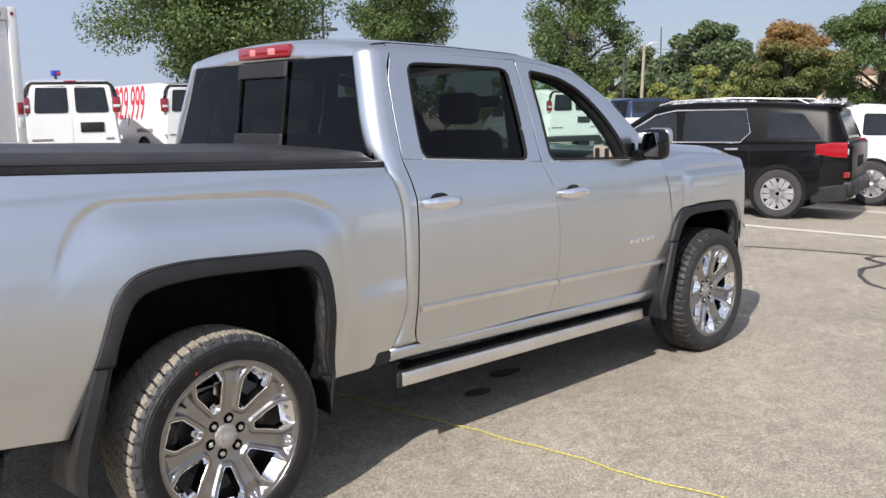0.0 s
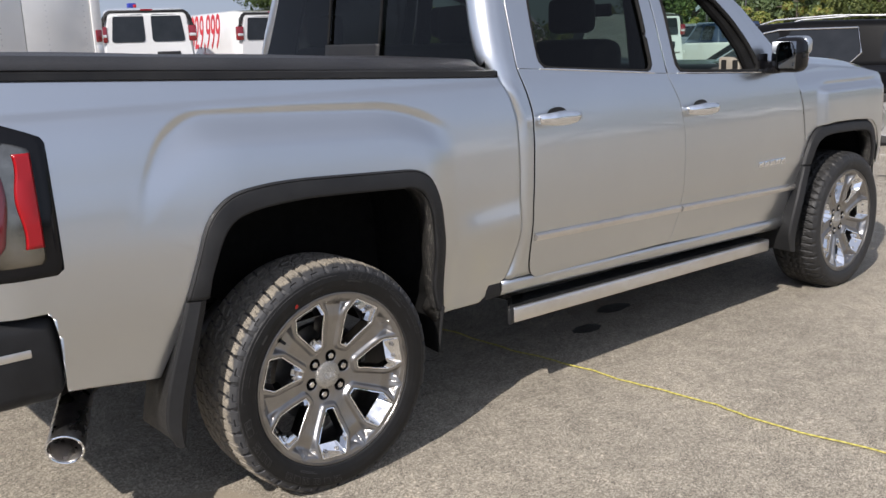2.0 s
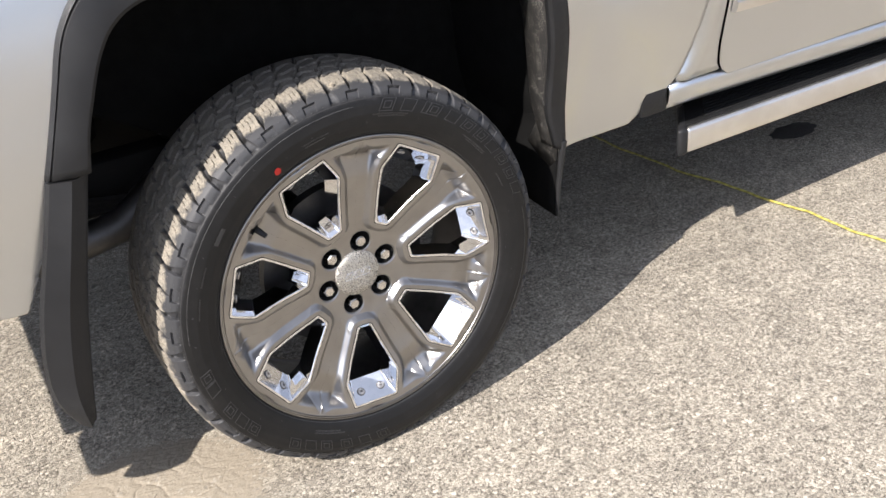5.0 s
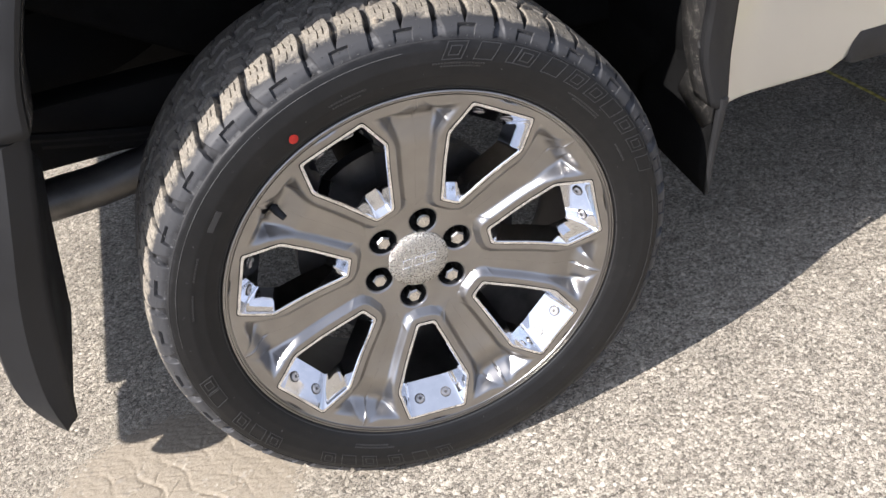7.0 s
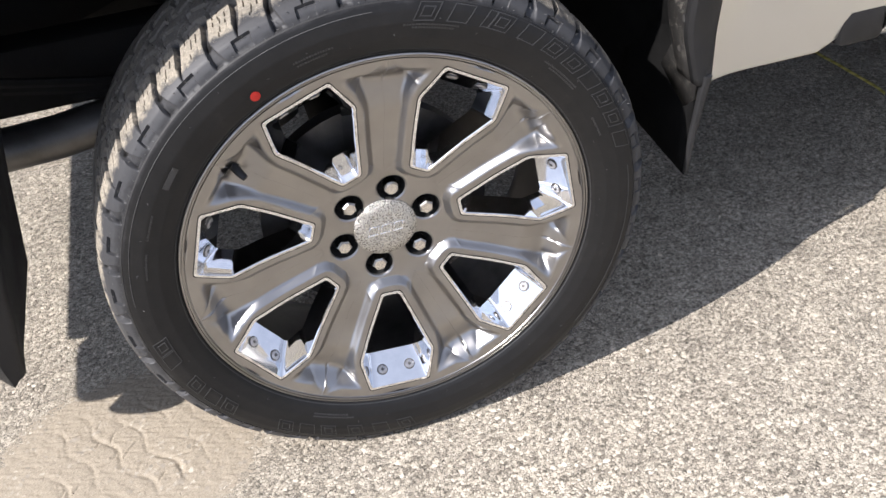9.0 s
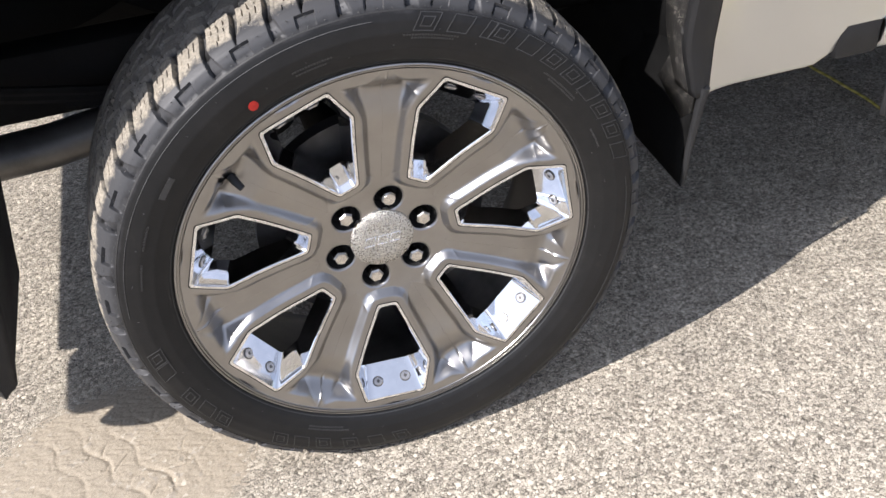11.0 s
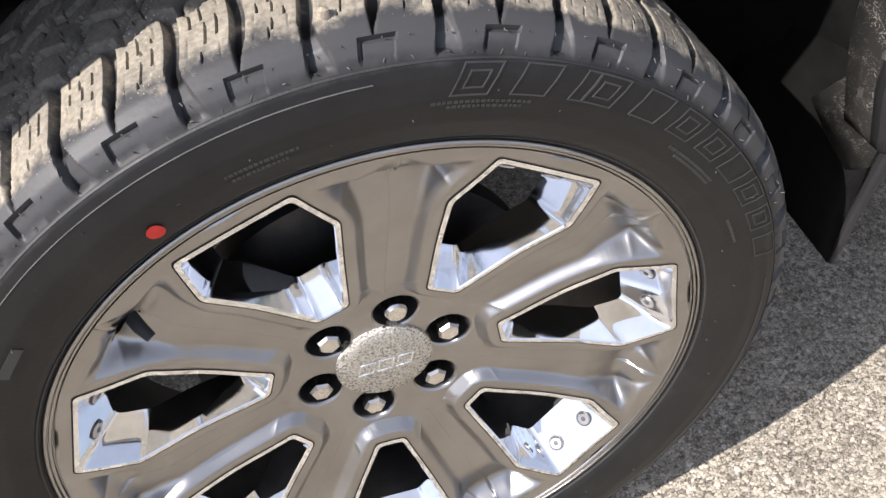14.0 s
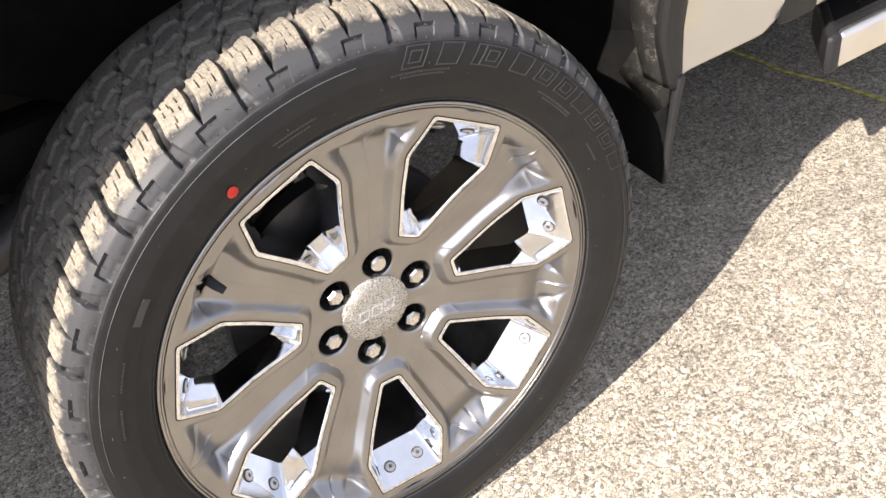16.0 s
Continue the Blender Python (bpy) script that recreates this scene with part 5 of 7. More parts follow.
def handle(x, z):
    rows = []
    for t in np.linspace(0, 1, 25):
        out = 0.010 + 0.036 * min(1.0, 4.2 * t, 4.2 * (1 - t)) ** 0.6
        hh = 0.019 + 0.011 * math.sin(math.pi * min(1.0, 1.15 * t))
        rows.append([(x + 0.015 + 0.245 * t, -0.020 - out + 0.011 * math.cos(a), z - 0.006 + hh * math.sin(a)) for a in [math.tau * k / 18 for k in range(18)]])
    g = Geo().grid(rows, True)
    g.f.append(tuple(range(18)))
    g.f.append(tuple(24 * 18 + k for k in range(18)))
    g.box(x + 0.012, x + 0.060, -0.045, -0.010, z - 0.021, z + 0.010, 0.009, 3)
    g.box(x + 0.215, x + 0.262, -0.045, -0.010, z - 0.021, z + 0.010, 0.009, 3)
    return g


def ring_panel(outer, inner, n=90, yf=flank, lip=0.02):
    """A pressed frame round a window, closed loops of (x, z) that start at like corners."""
    o, i = outer, inner
    rows = []
    for f in (0.0, 0.03, 0.10, 0.5, 0.9, 0.96, 1.0):
        mid_ = [(p[0] + (q[0] - p[0]) * f, p[1] + (q[1] - p[1]) * f) for p, q in zip(o, i)]
        rows.append([(a, yf(a, b), b) for a, b in mid_])
    rows += [[(q[0], yf(q[0], q[1]) + 0.1 * lip, q[1]) for q in i], [(q[0], yf(q[0], q[1]) + lip, q[1]) for q in i]]
    return Geo().grid(rows, True)


def sides(lists, n=16):
    """Loop of points, n on each given side."""
    out = []
    for s in lists:
        out += [(p.x, p.y) for p in resample([(a, b, 0) for a, b in s], n + 1)][:-1]
    return out


def door(name, left, right, sill, loop_out, loop_in, hx, hz, trim, label, pane):
    parts = [(name, lower_door(left, right, sill, 0.0013), SILVER, label), ("window_frame", ring_panel(loop_out, loop_in), SILVER, "silver window frame")]
    made = []
    for flip in (False, True):
        for i, (nm, g, mat, lb) in enumerate(parts):
            q = Geo()
            q.v, q.f = list(g.v), list(g.f)
            q = mirrored(q) if flip else q
            if i == 0:
                d = part(nm, q, mat, truck, lb, thick=0.0025, sharp=60)
                inv = d.matrix_parent_inverse
            else:
                part(nm, q, mat, d, lb, thick=0.004, sharp=60, root=Matrix())
        glass_geo = Geo()
        c = (sum(p[0] for p in loop_in) / len(loop_in), sum(p[1] for p in loop_in) / len(loop_in))
        loop = [(c[0] + 1.01 * (a - c[0]), c[1] + 1.01 * (b - c[1])) for a, b in loop_in]
        glass_geo.add([(a, flank(a, b) + 0.014, b) for a, b in loop], [tuple(range(len(loop)))])
        seal = Geo().tube([(a, flank(a, b) + 0.004, b) for a, b in loop_in] + [(loop_in[0][0], flank(*loop_in[0]) + 0.004, loop_in[0][1])], 0.009 if pane else 0.012, 8)
        hd = handle(hx, hz)
        # shade of the finger recess, put on as a dark plate over the door
        cup = Geo().grid([[(hx + 0.142 + (0.060 * k) * math.cos(q), flank(hx, hz) - 0.0035 * (1 if k < 0.9 else 0.2) + 0.002 * (k < 0.5), hz + 0.006 + (0.029 * k) * math.sin(q)) for q in [math.tau * i / 32 for i in range(32)]] for k in (1.0, 0.88, 0.4, 0.01)], True)
        tr = Geo()
        (x0, z0), (x1, z1) = trim
        sec = [(0.0, -0.017), (-0.014, -0.015), (-0.018, -0.002), (-0.016, 0.009), (0.0, 0.016)]
        tr.grid([[(x0 + (x1 - x0) * k / 20, flank(0, z0 + (z1 - z0) * k / 20 + dz) + dy - 0.003, z0 + (z1 - z0) * k / 20 + dz) for dy, dz in sec] for k in range(21)])
        tr.f.append((0, 1, 2, 3, 4))
        tr.f.append((100, 101, 102, 103, 104))
        strip_ = Geo().tube([(x, flank(x, belt(x)) - 0.002, belt(x) + 0.002) for x in np.linspace(loop_in[0][0] - 0.02, loop_in[16][0] + 0.02, 16)], 0.0042, 8)
        for nm, g, mat, lb in (("pane", glass_geo, pane if not (flip and pane is None) else TINT2, ""), ("seal", seal, LINER, "black rubber window seal"), ("handle", hd, CHROME, "chrome door handle"),
                               ("recess_shade", cup, PLASTIC, "dark plate painted for the shaded finger recess"), ("trim", tr, SATIN, "bright satin body-side moulding"), ("belt_trim", strip_, CHROME, "chrome strip below the window")):
            if mat is None:
                continue
            if flip:
                g = mirrored(g)
            part(nm, g, mat, d, lb, root=Matrix())
    return d


def mellow(loop, times):
    """Round off the corners of a loop."""
    n = len(loop)
    for _ in range(times):
        loop = [((loop[i - 1][0] + 2 * loop[i][0] + loop[(i + 1) % n][0]) / 4, (loop[i - 1][1] + 2 * loop[i][1] + loop[(i + 1) % n][1]) / 4) for i in range(n)]
    return loop


RW_OUT = sides([[(0.985, 1.400), (1.935, 1.337)], [(1.935, 1.337), (1.937, 1.60), (1.917, 1.858)], [(1.917, 1.858), (1.5, 1.872), (1.10, 1.876), (1.062, 1.87)], [(1.062, 1.87), (1.012, 1.75), (0.998, 1.60), (0.985, 1.400)]])
RW_IN = sides([[(1.118, 1.393), (1.838, 1.348)], [(1.838, 1.348), (1.850, 1.59), (1.846, 1.812)], [(1.846, 1.812), (1.5, 1.824), (1.152, 1.828)], [(1.152, 1.828), (1.124, 1.60), (1.112, 1.43), (1.118, 1.393)]])
FW_OUT = sides([[(1.943, 1.336), (2.86, 1.300)], [(2.86, 1.300), (2.80, 1.43), (2.761, 1.493), (2.609, 1.658), (2.395, 1.784)], [(2.395, 1.784), (2.166, 1.836), (1.924, 1.858)], [(1.924, 1.858), (1.944, 1.60), (1.943, 1.336)]])
FW_IN = sides([[(2.022, 1.338), (2.735, 1.310)], [(2.735, 1.310), (2.683, 1.435), (2.574, 1.572), (2.415, 1.702), (2.27, 1.762)], [(2.27, 1.762), (2.147, 1.785), (2.015, 1.802)], [(2.015, 1.802), (2.027, 1.60), (2.022, 1.338)]])
RW_IN, FW_IN = mellow(RW_IN, 2), mellow(FW_IN, 2)
door("rear_door", DOOR_L, DOOR_M, (0.535, 0.528), RW_OUT, RW_IN, 1.025, 1.203, ((1.028, 0.717), (2.03, 0.693)), "silver rear door with tinted window", TINT)
door("front_door", DOOR_M, DOOR_R, (0.526, 0.478), FW_OUT, FW_IN, 2.03, 1.168, ((2.045, 0.692), (3.14, 0.660)), "silver front door with its window lowered", None)
both("door_badge", Geo().box(2.70, 2.745, -0.030, -0.022, 0.815, 0.845, 0.003).box(2.755, 2.80, -0.030, -0.022, 0.815, 0.845, 0.003).box(2.81, 2.855, -0.030, -0.022, 0.815, 0.845, 0.003).box(2.865, 2.91, -0.030, -0.022, 0.815, 0.845, 0.003).box(2.92, 2.96, -0.030, -0.022, 0.815, 0.845, 0.003), CHROME, "chrome badge shapes on the front door")


def corner_y(x, z):
    u = max(0.0, 1 - (x - corner_left(z)) / 0.035)
    return flank(x, z) + 0.006 + 0.018 * u ** 3 - 0.005 * math.exp(-((x - corner_left(z) - 0.035) / 0.02) ** 2)


RAILZ = [(0.925, 1.893), (1.1, 1.910), (1.5, 1.902), (2.0, 1.880), (2.4, 1.812), (2.7, 1.640), (2.95, 1.405), (3.05, 1.30)]
# the rear pillar: a rolled edge beside the bed, a broad round corner beside the rear window, turning over into the roof rail
levels = [(z, 0.004 + 0.002 * step(1.40, 1.30, z), 0.0, 0.085) for z in np.linspace(0.555, 1.872, 68)]
levels += [(1.882, 0.0035, 0.002, 0.083), (1.893, 0.005, 0.006, 0.078), (1.902, 0.010, 0.012, 0.072), (1.910, 0.022, 0.020, 0.062), (1.913, 0.038, 0.026, 0.052), (1.905, 0.062, 0.030, 0.040)]
pillar = []
for z, off, shift, r in levels:
    a, b = corner_left(z) + shift + 0.024 * step(1.45, 1.87, z), soft(DOOR_L, z, 0.012) - 0.0025
    k_ = step(1.30, 1.42, z)
    low = [(a + 0.03, 0.02), (a + 0.010, 0.004)] + [(a + (b - a) * k / 20, 0.0) for k in range(20)] + [(b - 0.002, 0.0), (b, 0.0)]
    row = []
    for i, (x, in_) in enumerate(low):
        y = corner_y(max(x, a) if i > 1 else a, z) + in_
        q = math.radians(-20 + 110 * i / 16)
        if i <= 16:
            xr, yr = a + r - r * math.cos(q) if q > 0 else a + 0.5 * r * math.sin(-q), flank(a, min(z, 1.906)) + off + r - r * math.sin(q)
        else:
            xr = a + r + (b - a - r) * min(1.0, (i - 16) / 6) if i < 22 else (b - 0.002 if i == 22 else b)
            yr = flank(a, min(z, 1.906)) + off
        xn, yn = x + (xr - x) * k_, y + (yr - y) * k_
        drop = (1.9065 - lerp(RAILZ, xn)) * max(0.0, min(1.0, (z - 1.872) / 0.034))
        row.append((xn, yn, z - drop))
    pillar.append(row)
both("cab_corner", Geo().grid(pillar), SILVER, "silver rear cab pillar", thick=0.005, sharp=60)

DOORTOP = [(1.0605, 1.8725), (1.5, 1.876), (1.917, 1.862), (2.166, 1.840), (2.395, 1.788), (2.609, 1.662), (2.761, 1.497), (2.82, 1.40), (2.87, 1.30)]
n = 60
lo_, hi_ = resample([(a, b, 0) for a, b in DOORTOP], n), resample([(1.0605, 1.9065, 0)] + [(a, b, 0) for a, b in RAILZ[1:]], n)
rows = []
for f, off in ((0.0, 0.003), (0.06, 0.003), (0.5, 0.0035), (1.0, 0.009)):
    rows.append([(p.x + (q.x - p.x) * f, flank(0, p.y + (q.y - p.y) * f) + off, p.y + (q.y - p.y) * f) for p, q in zip(lo_, hi_)])
for dx, dy, dz in ((0.005, 0.020, 0.008), (0.01, 0.037, 0.010), (0.012, 0.062, 0.002)):
    rows.append([(q.x + dx * step(1.1, 1.4, q.x), flank(0, q.y) + dy, q.y + dz) for q in hi_])
both("roof_rail", Geo().grid(rows), SILVER, "silver roof rail and windscreen pillar", sharp=60)
rows = []
for k in range(41):
    t = (k / 40) ** 1.6
    row = []
    for j in range(45):
        v = -1 + 2 * j / 44
        x = (0.950 - 0.012 * (1 - v * v) + 0.015 * max(0.0, (abs(v) - 0.80) / 0.20) ** 2) * (1 - t) + 2.46 * t
        z0 = lerp(RAILZ, x) + 0.010
        back_ = 1 - step(0.0, 0.075, (2.46 - 0.93) * t)
        row.append((x, 0.98 + v * (0.98 - (flank(0, z0) + 0.05)), z0 + 0.046 * (1 - v * v) + 0.010 * step(1.0, 0.93, abs(v)) - 0.016 * back_ ** 2))
    rows.append(row)
part("roof", Geo().grid(rows), SILVER, truck, "silver roof", sharp=60, thick=0.004)
roof_edge = rows[0]
both("roof_seam", Geo().tube([(0.930, 0.280, 1.858), (0.936, 0.276, 1.872), (0.948, 0.266, 1.888)] + [(r[0][0] + 0.004, r[0][1] + 0.002, r[0][2] + 0.003) for r in rows], 0.004, 6), LINER, "dark seam between roof and pillar")
rows = []
for t in np.linspace(0, 1, 14):
    x, z = 2.44 + 0.86 * t, 1.862 - 0.55 * t + 0.03 * math.sin(math.pi * t)
    half = 0.70 + 0.10 * t
    rows.append([(x + 0.10 * (1 - v * v) * t, 0.98 + half * v, z + 0.02 * (1 - v * v)) for v in np.linspace(-1, 1, 15)])
part("windscreen", Geo().grid(rows), TINT2, truck, "clear windscreen")


# rear of the cab: tinted window with a sliding middle pane
def back(y, z):
    return 0.868 + 0.066 * max(0.0, (z - 1.40)) / 0.46 - 0.012 * (1 - ((y - 0.98) / 0.86) ** 2)




def back_quad(corners, proud, n=12):
    (a, b), (c, d), (e, f), (h, i) = corners
    rows = []
    for t in np.linspace(0, 1, n):
        y0, z0, y1, z1 = a + (h - a) * t, b + (i - b) * t, c + (e - c) * t, d + (f - d) * t
        rows.append([(back(y0 + (y1 - y0) * s, z0 + (z1 - z0) * s) - proud, y0 + (y1 - y0) * s, z0 + (z1 - z0) * s) for s in np.linspace(0, 1, n)])
    return Geo().grid(rows)


rw = part("rear_window", back_quad([(0.094, 1.40), (1.866, 1.40), (1.722, 1.868), (0.238, 1.868)], 0.0), TINT, truck, "dark tinted rear window with a sliding pane")
part("slider_bar", back_quad([(0.765, 1.785), (1.195, 1.785), (1.195, 1.862), (0.765, 1.862)], 0.012), PLASTIC, rw, "dark grey upper bar", root=Matrix(), thick=0.01)
part("slider_bar", back_quad([(0.765, 1.40), (1.195, 1.40), (1.195, 1.51), (0.765, 1.51)], 0.012), PLASTIC, rw, "dark grey lower bar", root=Matrix(), thick=0.01)
for y in (0.765, 1.173):
    part("slider_rail", back_quad([(y, 1.505), (y + 0.012, 1.505), (y + 0.012, 1.79), (y, 1.79)], 0.010), PAD, rw, root=Matrix(), thick=0.01)
rows = []
for f, out, up in ((0.0, 0.006, 0.0), (0.06, -0.004, 0.0), (0.35, -0.010, 0.0), (0.75, -0.006, 0.003), (1.0, 0.0, 0.001), (1.0, 0.01, -0.002)):
    rows.append([(back(y, 1.862) * (1 - f) + x * f + out, y, 1.860 * (1 - f) + z * f + up) for x, y, z in roof_edge[1:-1]])
part("roof_header", Geo().grid(rows), SILVER, truck, "silver panel above the rear window", sharp=60)
lamp = part("brake_lamp", Geo().box(0.905, 0.96, 0.755, 1.205, 1.878, 1.945, 0.015, 3), RED, truck, "red high-mounted brake lamp with two painted highlights")
# bright highlights on the red lamp, put on as two pinkish patches
part("lens", Geo().box(0.902, 0.91, 0.865, 0.925, 1.896, 1.930, 0.008), PINKGLINT, lamp, "pinkish patch painted as a highlight", root=Matrix())
part("lens", Geo().box(0.902, 0.91, 1.035, 1.085, 1.896, 1.930, 0.008), PINKGLINT, lamp, "pinkish patch painted as a highlight", root=Matrix())
part("cab_back", back_quad([(0.10, 0.55), (1.86, 0.55), (1.86, 1.40), (0.10, 1.40)], -0.006), SILVER, truck, "silver rear wall of the cab", thick=0.006)

# sills, steps
rows = [[(x, y, lerp([(0.86, 0.545), (3.12, 0.478)], x) + dz) for x in np.linspace(0.875, 3.10, 24)] for y, dz in ((0.035, 0.012), (0.028, -0.008), (0.032, -0.035), (0.05, -0.055), (0.09, -0.062), (0.14, -0.06))]
both("rocker_panel", Geo().grid(rows), SILVER, "silver sill below the doors", thick=0.005)
both("sill_bracket", Geo().box(0.79, 0.875, 0.030, 0.11, 0.488, 0.565, 0.012), PLASTIC, "black plastic sill end")
def board_bar(x0, x1, y0, y1, dz0, dz1, b=0.010):
    """A bar of the running board, which falls slightly towards the front."""
    g = Geo().box(x0, x1, y0, y1, dz0, dz1, b, 3)
    # the ends are cut on the slant
    g.v = [(x + 0.95 * max(0.0, y - 0.03) * (1 if x < 1.5 else 0), y, z + 0.428 - 0.0195 * (x - 0.95)) for x, y, z in g.v]
    return g


both("running_board", board_bar(0.937, 2.93, 0.022, 0.044, -0.068, -0.002), SATIN, "satin aluminium running board")
both("step_pad", board_bar(0.925, 2.935, 0.042, 0.165, -0.045, 0.0), PAD, "black ribbed step pad")
for k in range(7):
    both("tread_strip", board_bar(1.0, 2.92, 0.052 + 0.015 * k, 0.059 + 0.015 * k, -0.002, 0.0035, 0.002), PAD)
both("end_cap", board_bar(0.908, 0.940, 0.020, 0.15, -0.071, 0.001), PLASTIC, "black running-board end cap")
for x in (1.15, 1.9, 2.6):
    both("step_bracket", Geo().box(x, x + 0.06, 0.12, 0.40, 0.36, 0.39, 0.006), STEEL)

# bed rails, cover, tail
rows = []
for x in np.linspace(-1.03, 0.875, 60):
    z = rail(x)
    rows.append([(x, bedside(x, z) + 0.001, z - 0.003), (x, bedside(x, z) - 0.008, z + 0.004), (x, bedside(x, z) - 0.006, z + 0.022), (x, bedside(x, z) + 0.012, z + 0.028), (x, bedside(x, z) + 0.05, z + 0.028)])
both("bed_rail_cap", Geo().grid(rows), PLASTIC, "black plastic bed rail cap", thick=0.003)
rows = []
for x in np.linspace(-1.0, 0.84, 40):
    z = rail(x) + 0.028
    row = []
    e = step(-1.0, -0.94, x) * (1 - step(0.80, 0.84, x))
    for v in np.linspace(-1, 1, 41):
        y = 0.98 + v * 0.925
        s = abs(v)
        row.append((x, y, z + (0.034 * (1 - step(0.965, 1.0, s)) + 0.022 * (1 - s * s) + 0.0025 * math.sin(9 * x) * (1 - s)) * (0.3 + 0.7 * e)))
    rows.append(row)
part("tonneau_cover", Geo().grid(rows), CLOTH, truck, "black soft vinyl tonneau cover over the bed", thick=0.006, sharp=50)
part("tailgate", Geo().box(-1.045, -0.995, 0.10, 1.86, 0.72, 1.44, 0.02, 3), SILVER, truck, "silver tailgate")
part("tailgate_handle", Geo().box(-1.062, -1.04, 0.86, 1.10, 1.20, 1.28, 0.008), PLASTIC, truck)


def lamp_shell(z0, z1, x0, front, proud):
    """A curved plate on the bed's corner, from a shaped front edge round to the tail."""
    rows = []
    for k in range(29):
        z = z0 + (z1 - z0) * k / 28
        x1, row = front(z), []
        for j in range(16):
            t = j / 15
            x = x1 + (x0 - x1) * min(1.0, t * 1.5)
            y = bedside(max(x, -1.0), z) - proud
            if x0 < -1.04:
                y += (0.14 * max(0.0, t - 0.66) / 0.34 if t > 0.66 else 0.0) + 0.02 * step(0.5, 0.7, t)
            row.append((x, y, z))
        rows.append(row)
    return Geo().grid(rows)


def cut(x1, z0, z1, r, slope):
    """Front edge of a lamp plate: rounded at its foot, and running back along a slope at its head."""
    def front(z):
        d, u = max(0.0, r - (z - z0)), max(0.0, z - (z1 - slope)) / slope
        return x1 - (r - math.sqrt(max(0.0, r * r - d * d))) - 0.022 * min(u, 0.35) ** 2 / 0.1225 - 0.15 * max(0.0, u - 0.35)
    return front


LAMPRED = material("bright_lens", (0.33, 0.001, 0.005), 0.3, 0.0, coat_weight=0.25)
SMOKE = worn(material("smoky_chrome", (0.14, 0.13, 0.11), 0.2, 1.0), (0.14, 0.13, 0.11), (0.34, 0.32, 0.28), 9, (0.08, 0.2))
lens = both("tail_lamp", lamp_shell(0.925, 1.342, -1.055, cut(-0.838, 0.925, 1.342, 0.02, 0.058), 0.006), BLACKPAINT, "smoked tail lamp in a black housing", thick=0.006)
both("chrome_bezel", lamp_shell(0.962, 1.308, -1.06, cut(-0.880, 0.962, 1.308, 0.015, 0.045), 0.0085), SMOKE, "smoky chrome bezel", thick=0.003)
both("red_lens", lamp_shell(0.985, 1.290, -1.062, lambda z: -0.966 + 0.010 * math.cos((z - 1.15) * 20) - 0.03 * step(0.11, 0.16, abs(z - 1.137)), 0.0125), DARKRED, "dark red lens", thick=0.004)
wave = Geo()
rows = []
for k in range(25):
    z = 1.008 + 0.252 * k / 24
    back = -0.930 + 0.006 * math.sin((z - 1.0) * 34)
    row = [back + (-0.882 - back) * t for t in (0.0, 0.12, 0.5, 0.88, 1.0)]
    rows.append([(x, bedside(max(x, -1.0), z) - 0.0125 - (0.004 if 0 < n < 4 else 0.0), z) for n, x in enumerate(row)])
both("lit_strip", wave.grid(rows), LAMPRED, "bright red lens strip", thick=0.003)
g = Geo().box(-1.22, -0.857, -0.007, 0.20, 0.56, 0.815, 0.045, 4)
both("bumper_end", g, PLASTIC, "black rear bumper corner with a step")
part("rear_bumper", Geo().box(-1.23, -1.03, 0.19, 1.77, 0.56, 0.78, 0.03, 3), PLASTIC, truck, "dark rear bumper")
both("bumper_strip", Geo().box(-1.20, -0.945, -0.009, 0.01, 0.703, 0.728, 0.004), SATIN, "bright bumper strip")

# front wing, bonnet, nose
def wing_low(x):
    a = float(np.interp(x, [p[0] for p in FARCH], [p[1] for p in FARCH])) + 0.004
    base = lerp([(3.0, 0.60), (3.02, 0.50), (4.02, 0.70), (4.3, 0.76)], x)
    return max(a, base) if 3.02 < x < 4.015 else base


def wing_top(x):
    return lerp([(3.05, 1.285), (3.4, 1.31), (3.9, 1.275), (4.15, 1.235), (4.36, 1.15)], x)


def wing_y(x, z):
    y = flank(x, min(z, 1.28))
    k = step(3.28, 3.36, x) * (1 - step(4.02, 4.16, x)) * step(1.205, 1.165, z)
    y -= 0.03 * k
    y += 0.010 * step(3.30, 3.42, x) * (1 - step(4.0, 4.14, x)) * math.exp(-((z - 1.205) / 0.016) ** 2)
    return y + 0.03 * step(1.18, 1.31, z) + 0.22 * max(0.0, (x - 4.0) / 0.38) ** 2


def wing_left(z):
    return soft(DOOR_R, z, 0.012) + 0.006


xs = sorted(set([round(float(v), 4) for v in np.linspace(3.05, 4.36, 90)] + [round(float(v), 4) for v in np.linspace(3.05, 3.3, 30)]))
rows = []
for x in xs:
    lo, hi = wing_low(x), wing_top(x)
    row = []
    for k in range(41):
        z = lo + (hi - lo) * k / 40
        xx = max(x, wing_left(z))
        row.append((xx, wing_y(xx, z), z))
    rows.append(row)
both("front_fender", Geo().grid(rows), SILVER, "silver front wing", thick=0.005, sharp=60)
rows = []
for x in np.linspace(3.12, 4.40, 30):
    row = []
    for v in np.linspace(-1, 1, 33):
        s = abs(v)
        half = 0.98 - wing_y(min(x, 4.34), wing_top(min(x, 4.34))) - 0.004
        z = wing_top(x) + 0.055 * step(1.0, 0.80, s) - 0.02 * step(0.55, 0.35, s) - 0.10 * max(0, (x - 4.25) / 0.15) ** 2
        row.append((x + 0.06 * (1 - s * s), 0.98 + v * half, z))
    rows.append(row)
part("bonnet", Geo().grid(rows), SILVER, truck, "silver sculpted bonnet", thick=0.005, sharp=60)
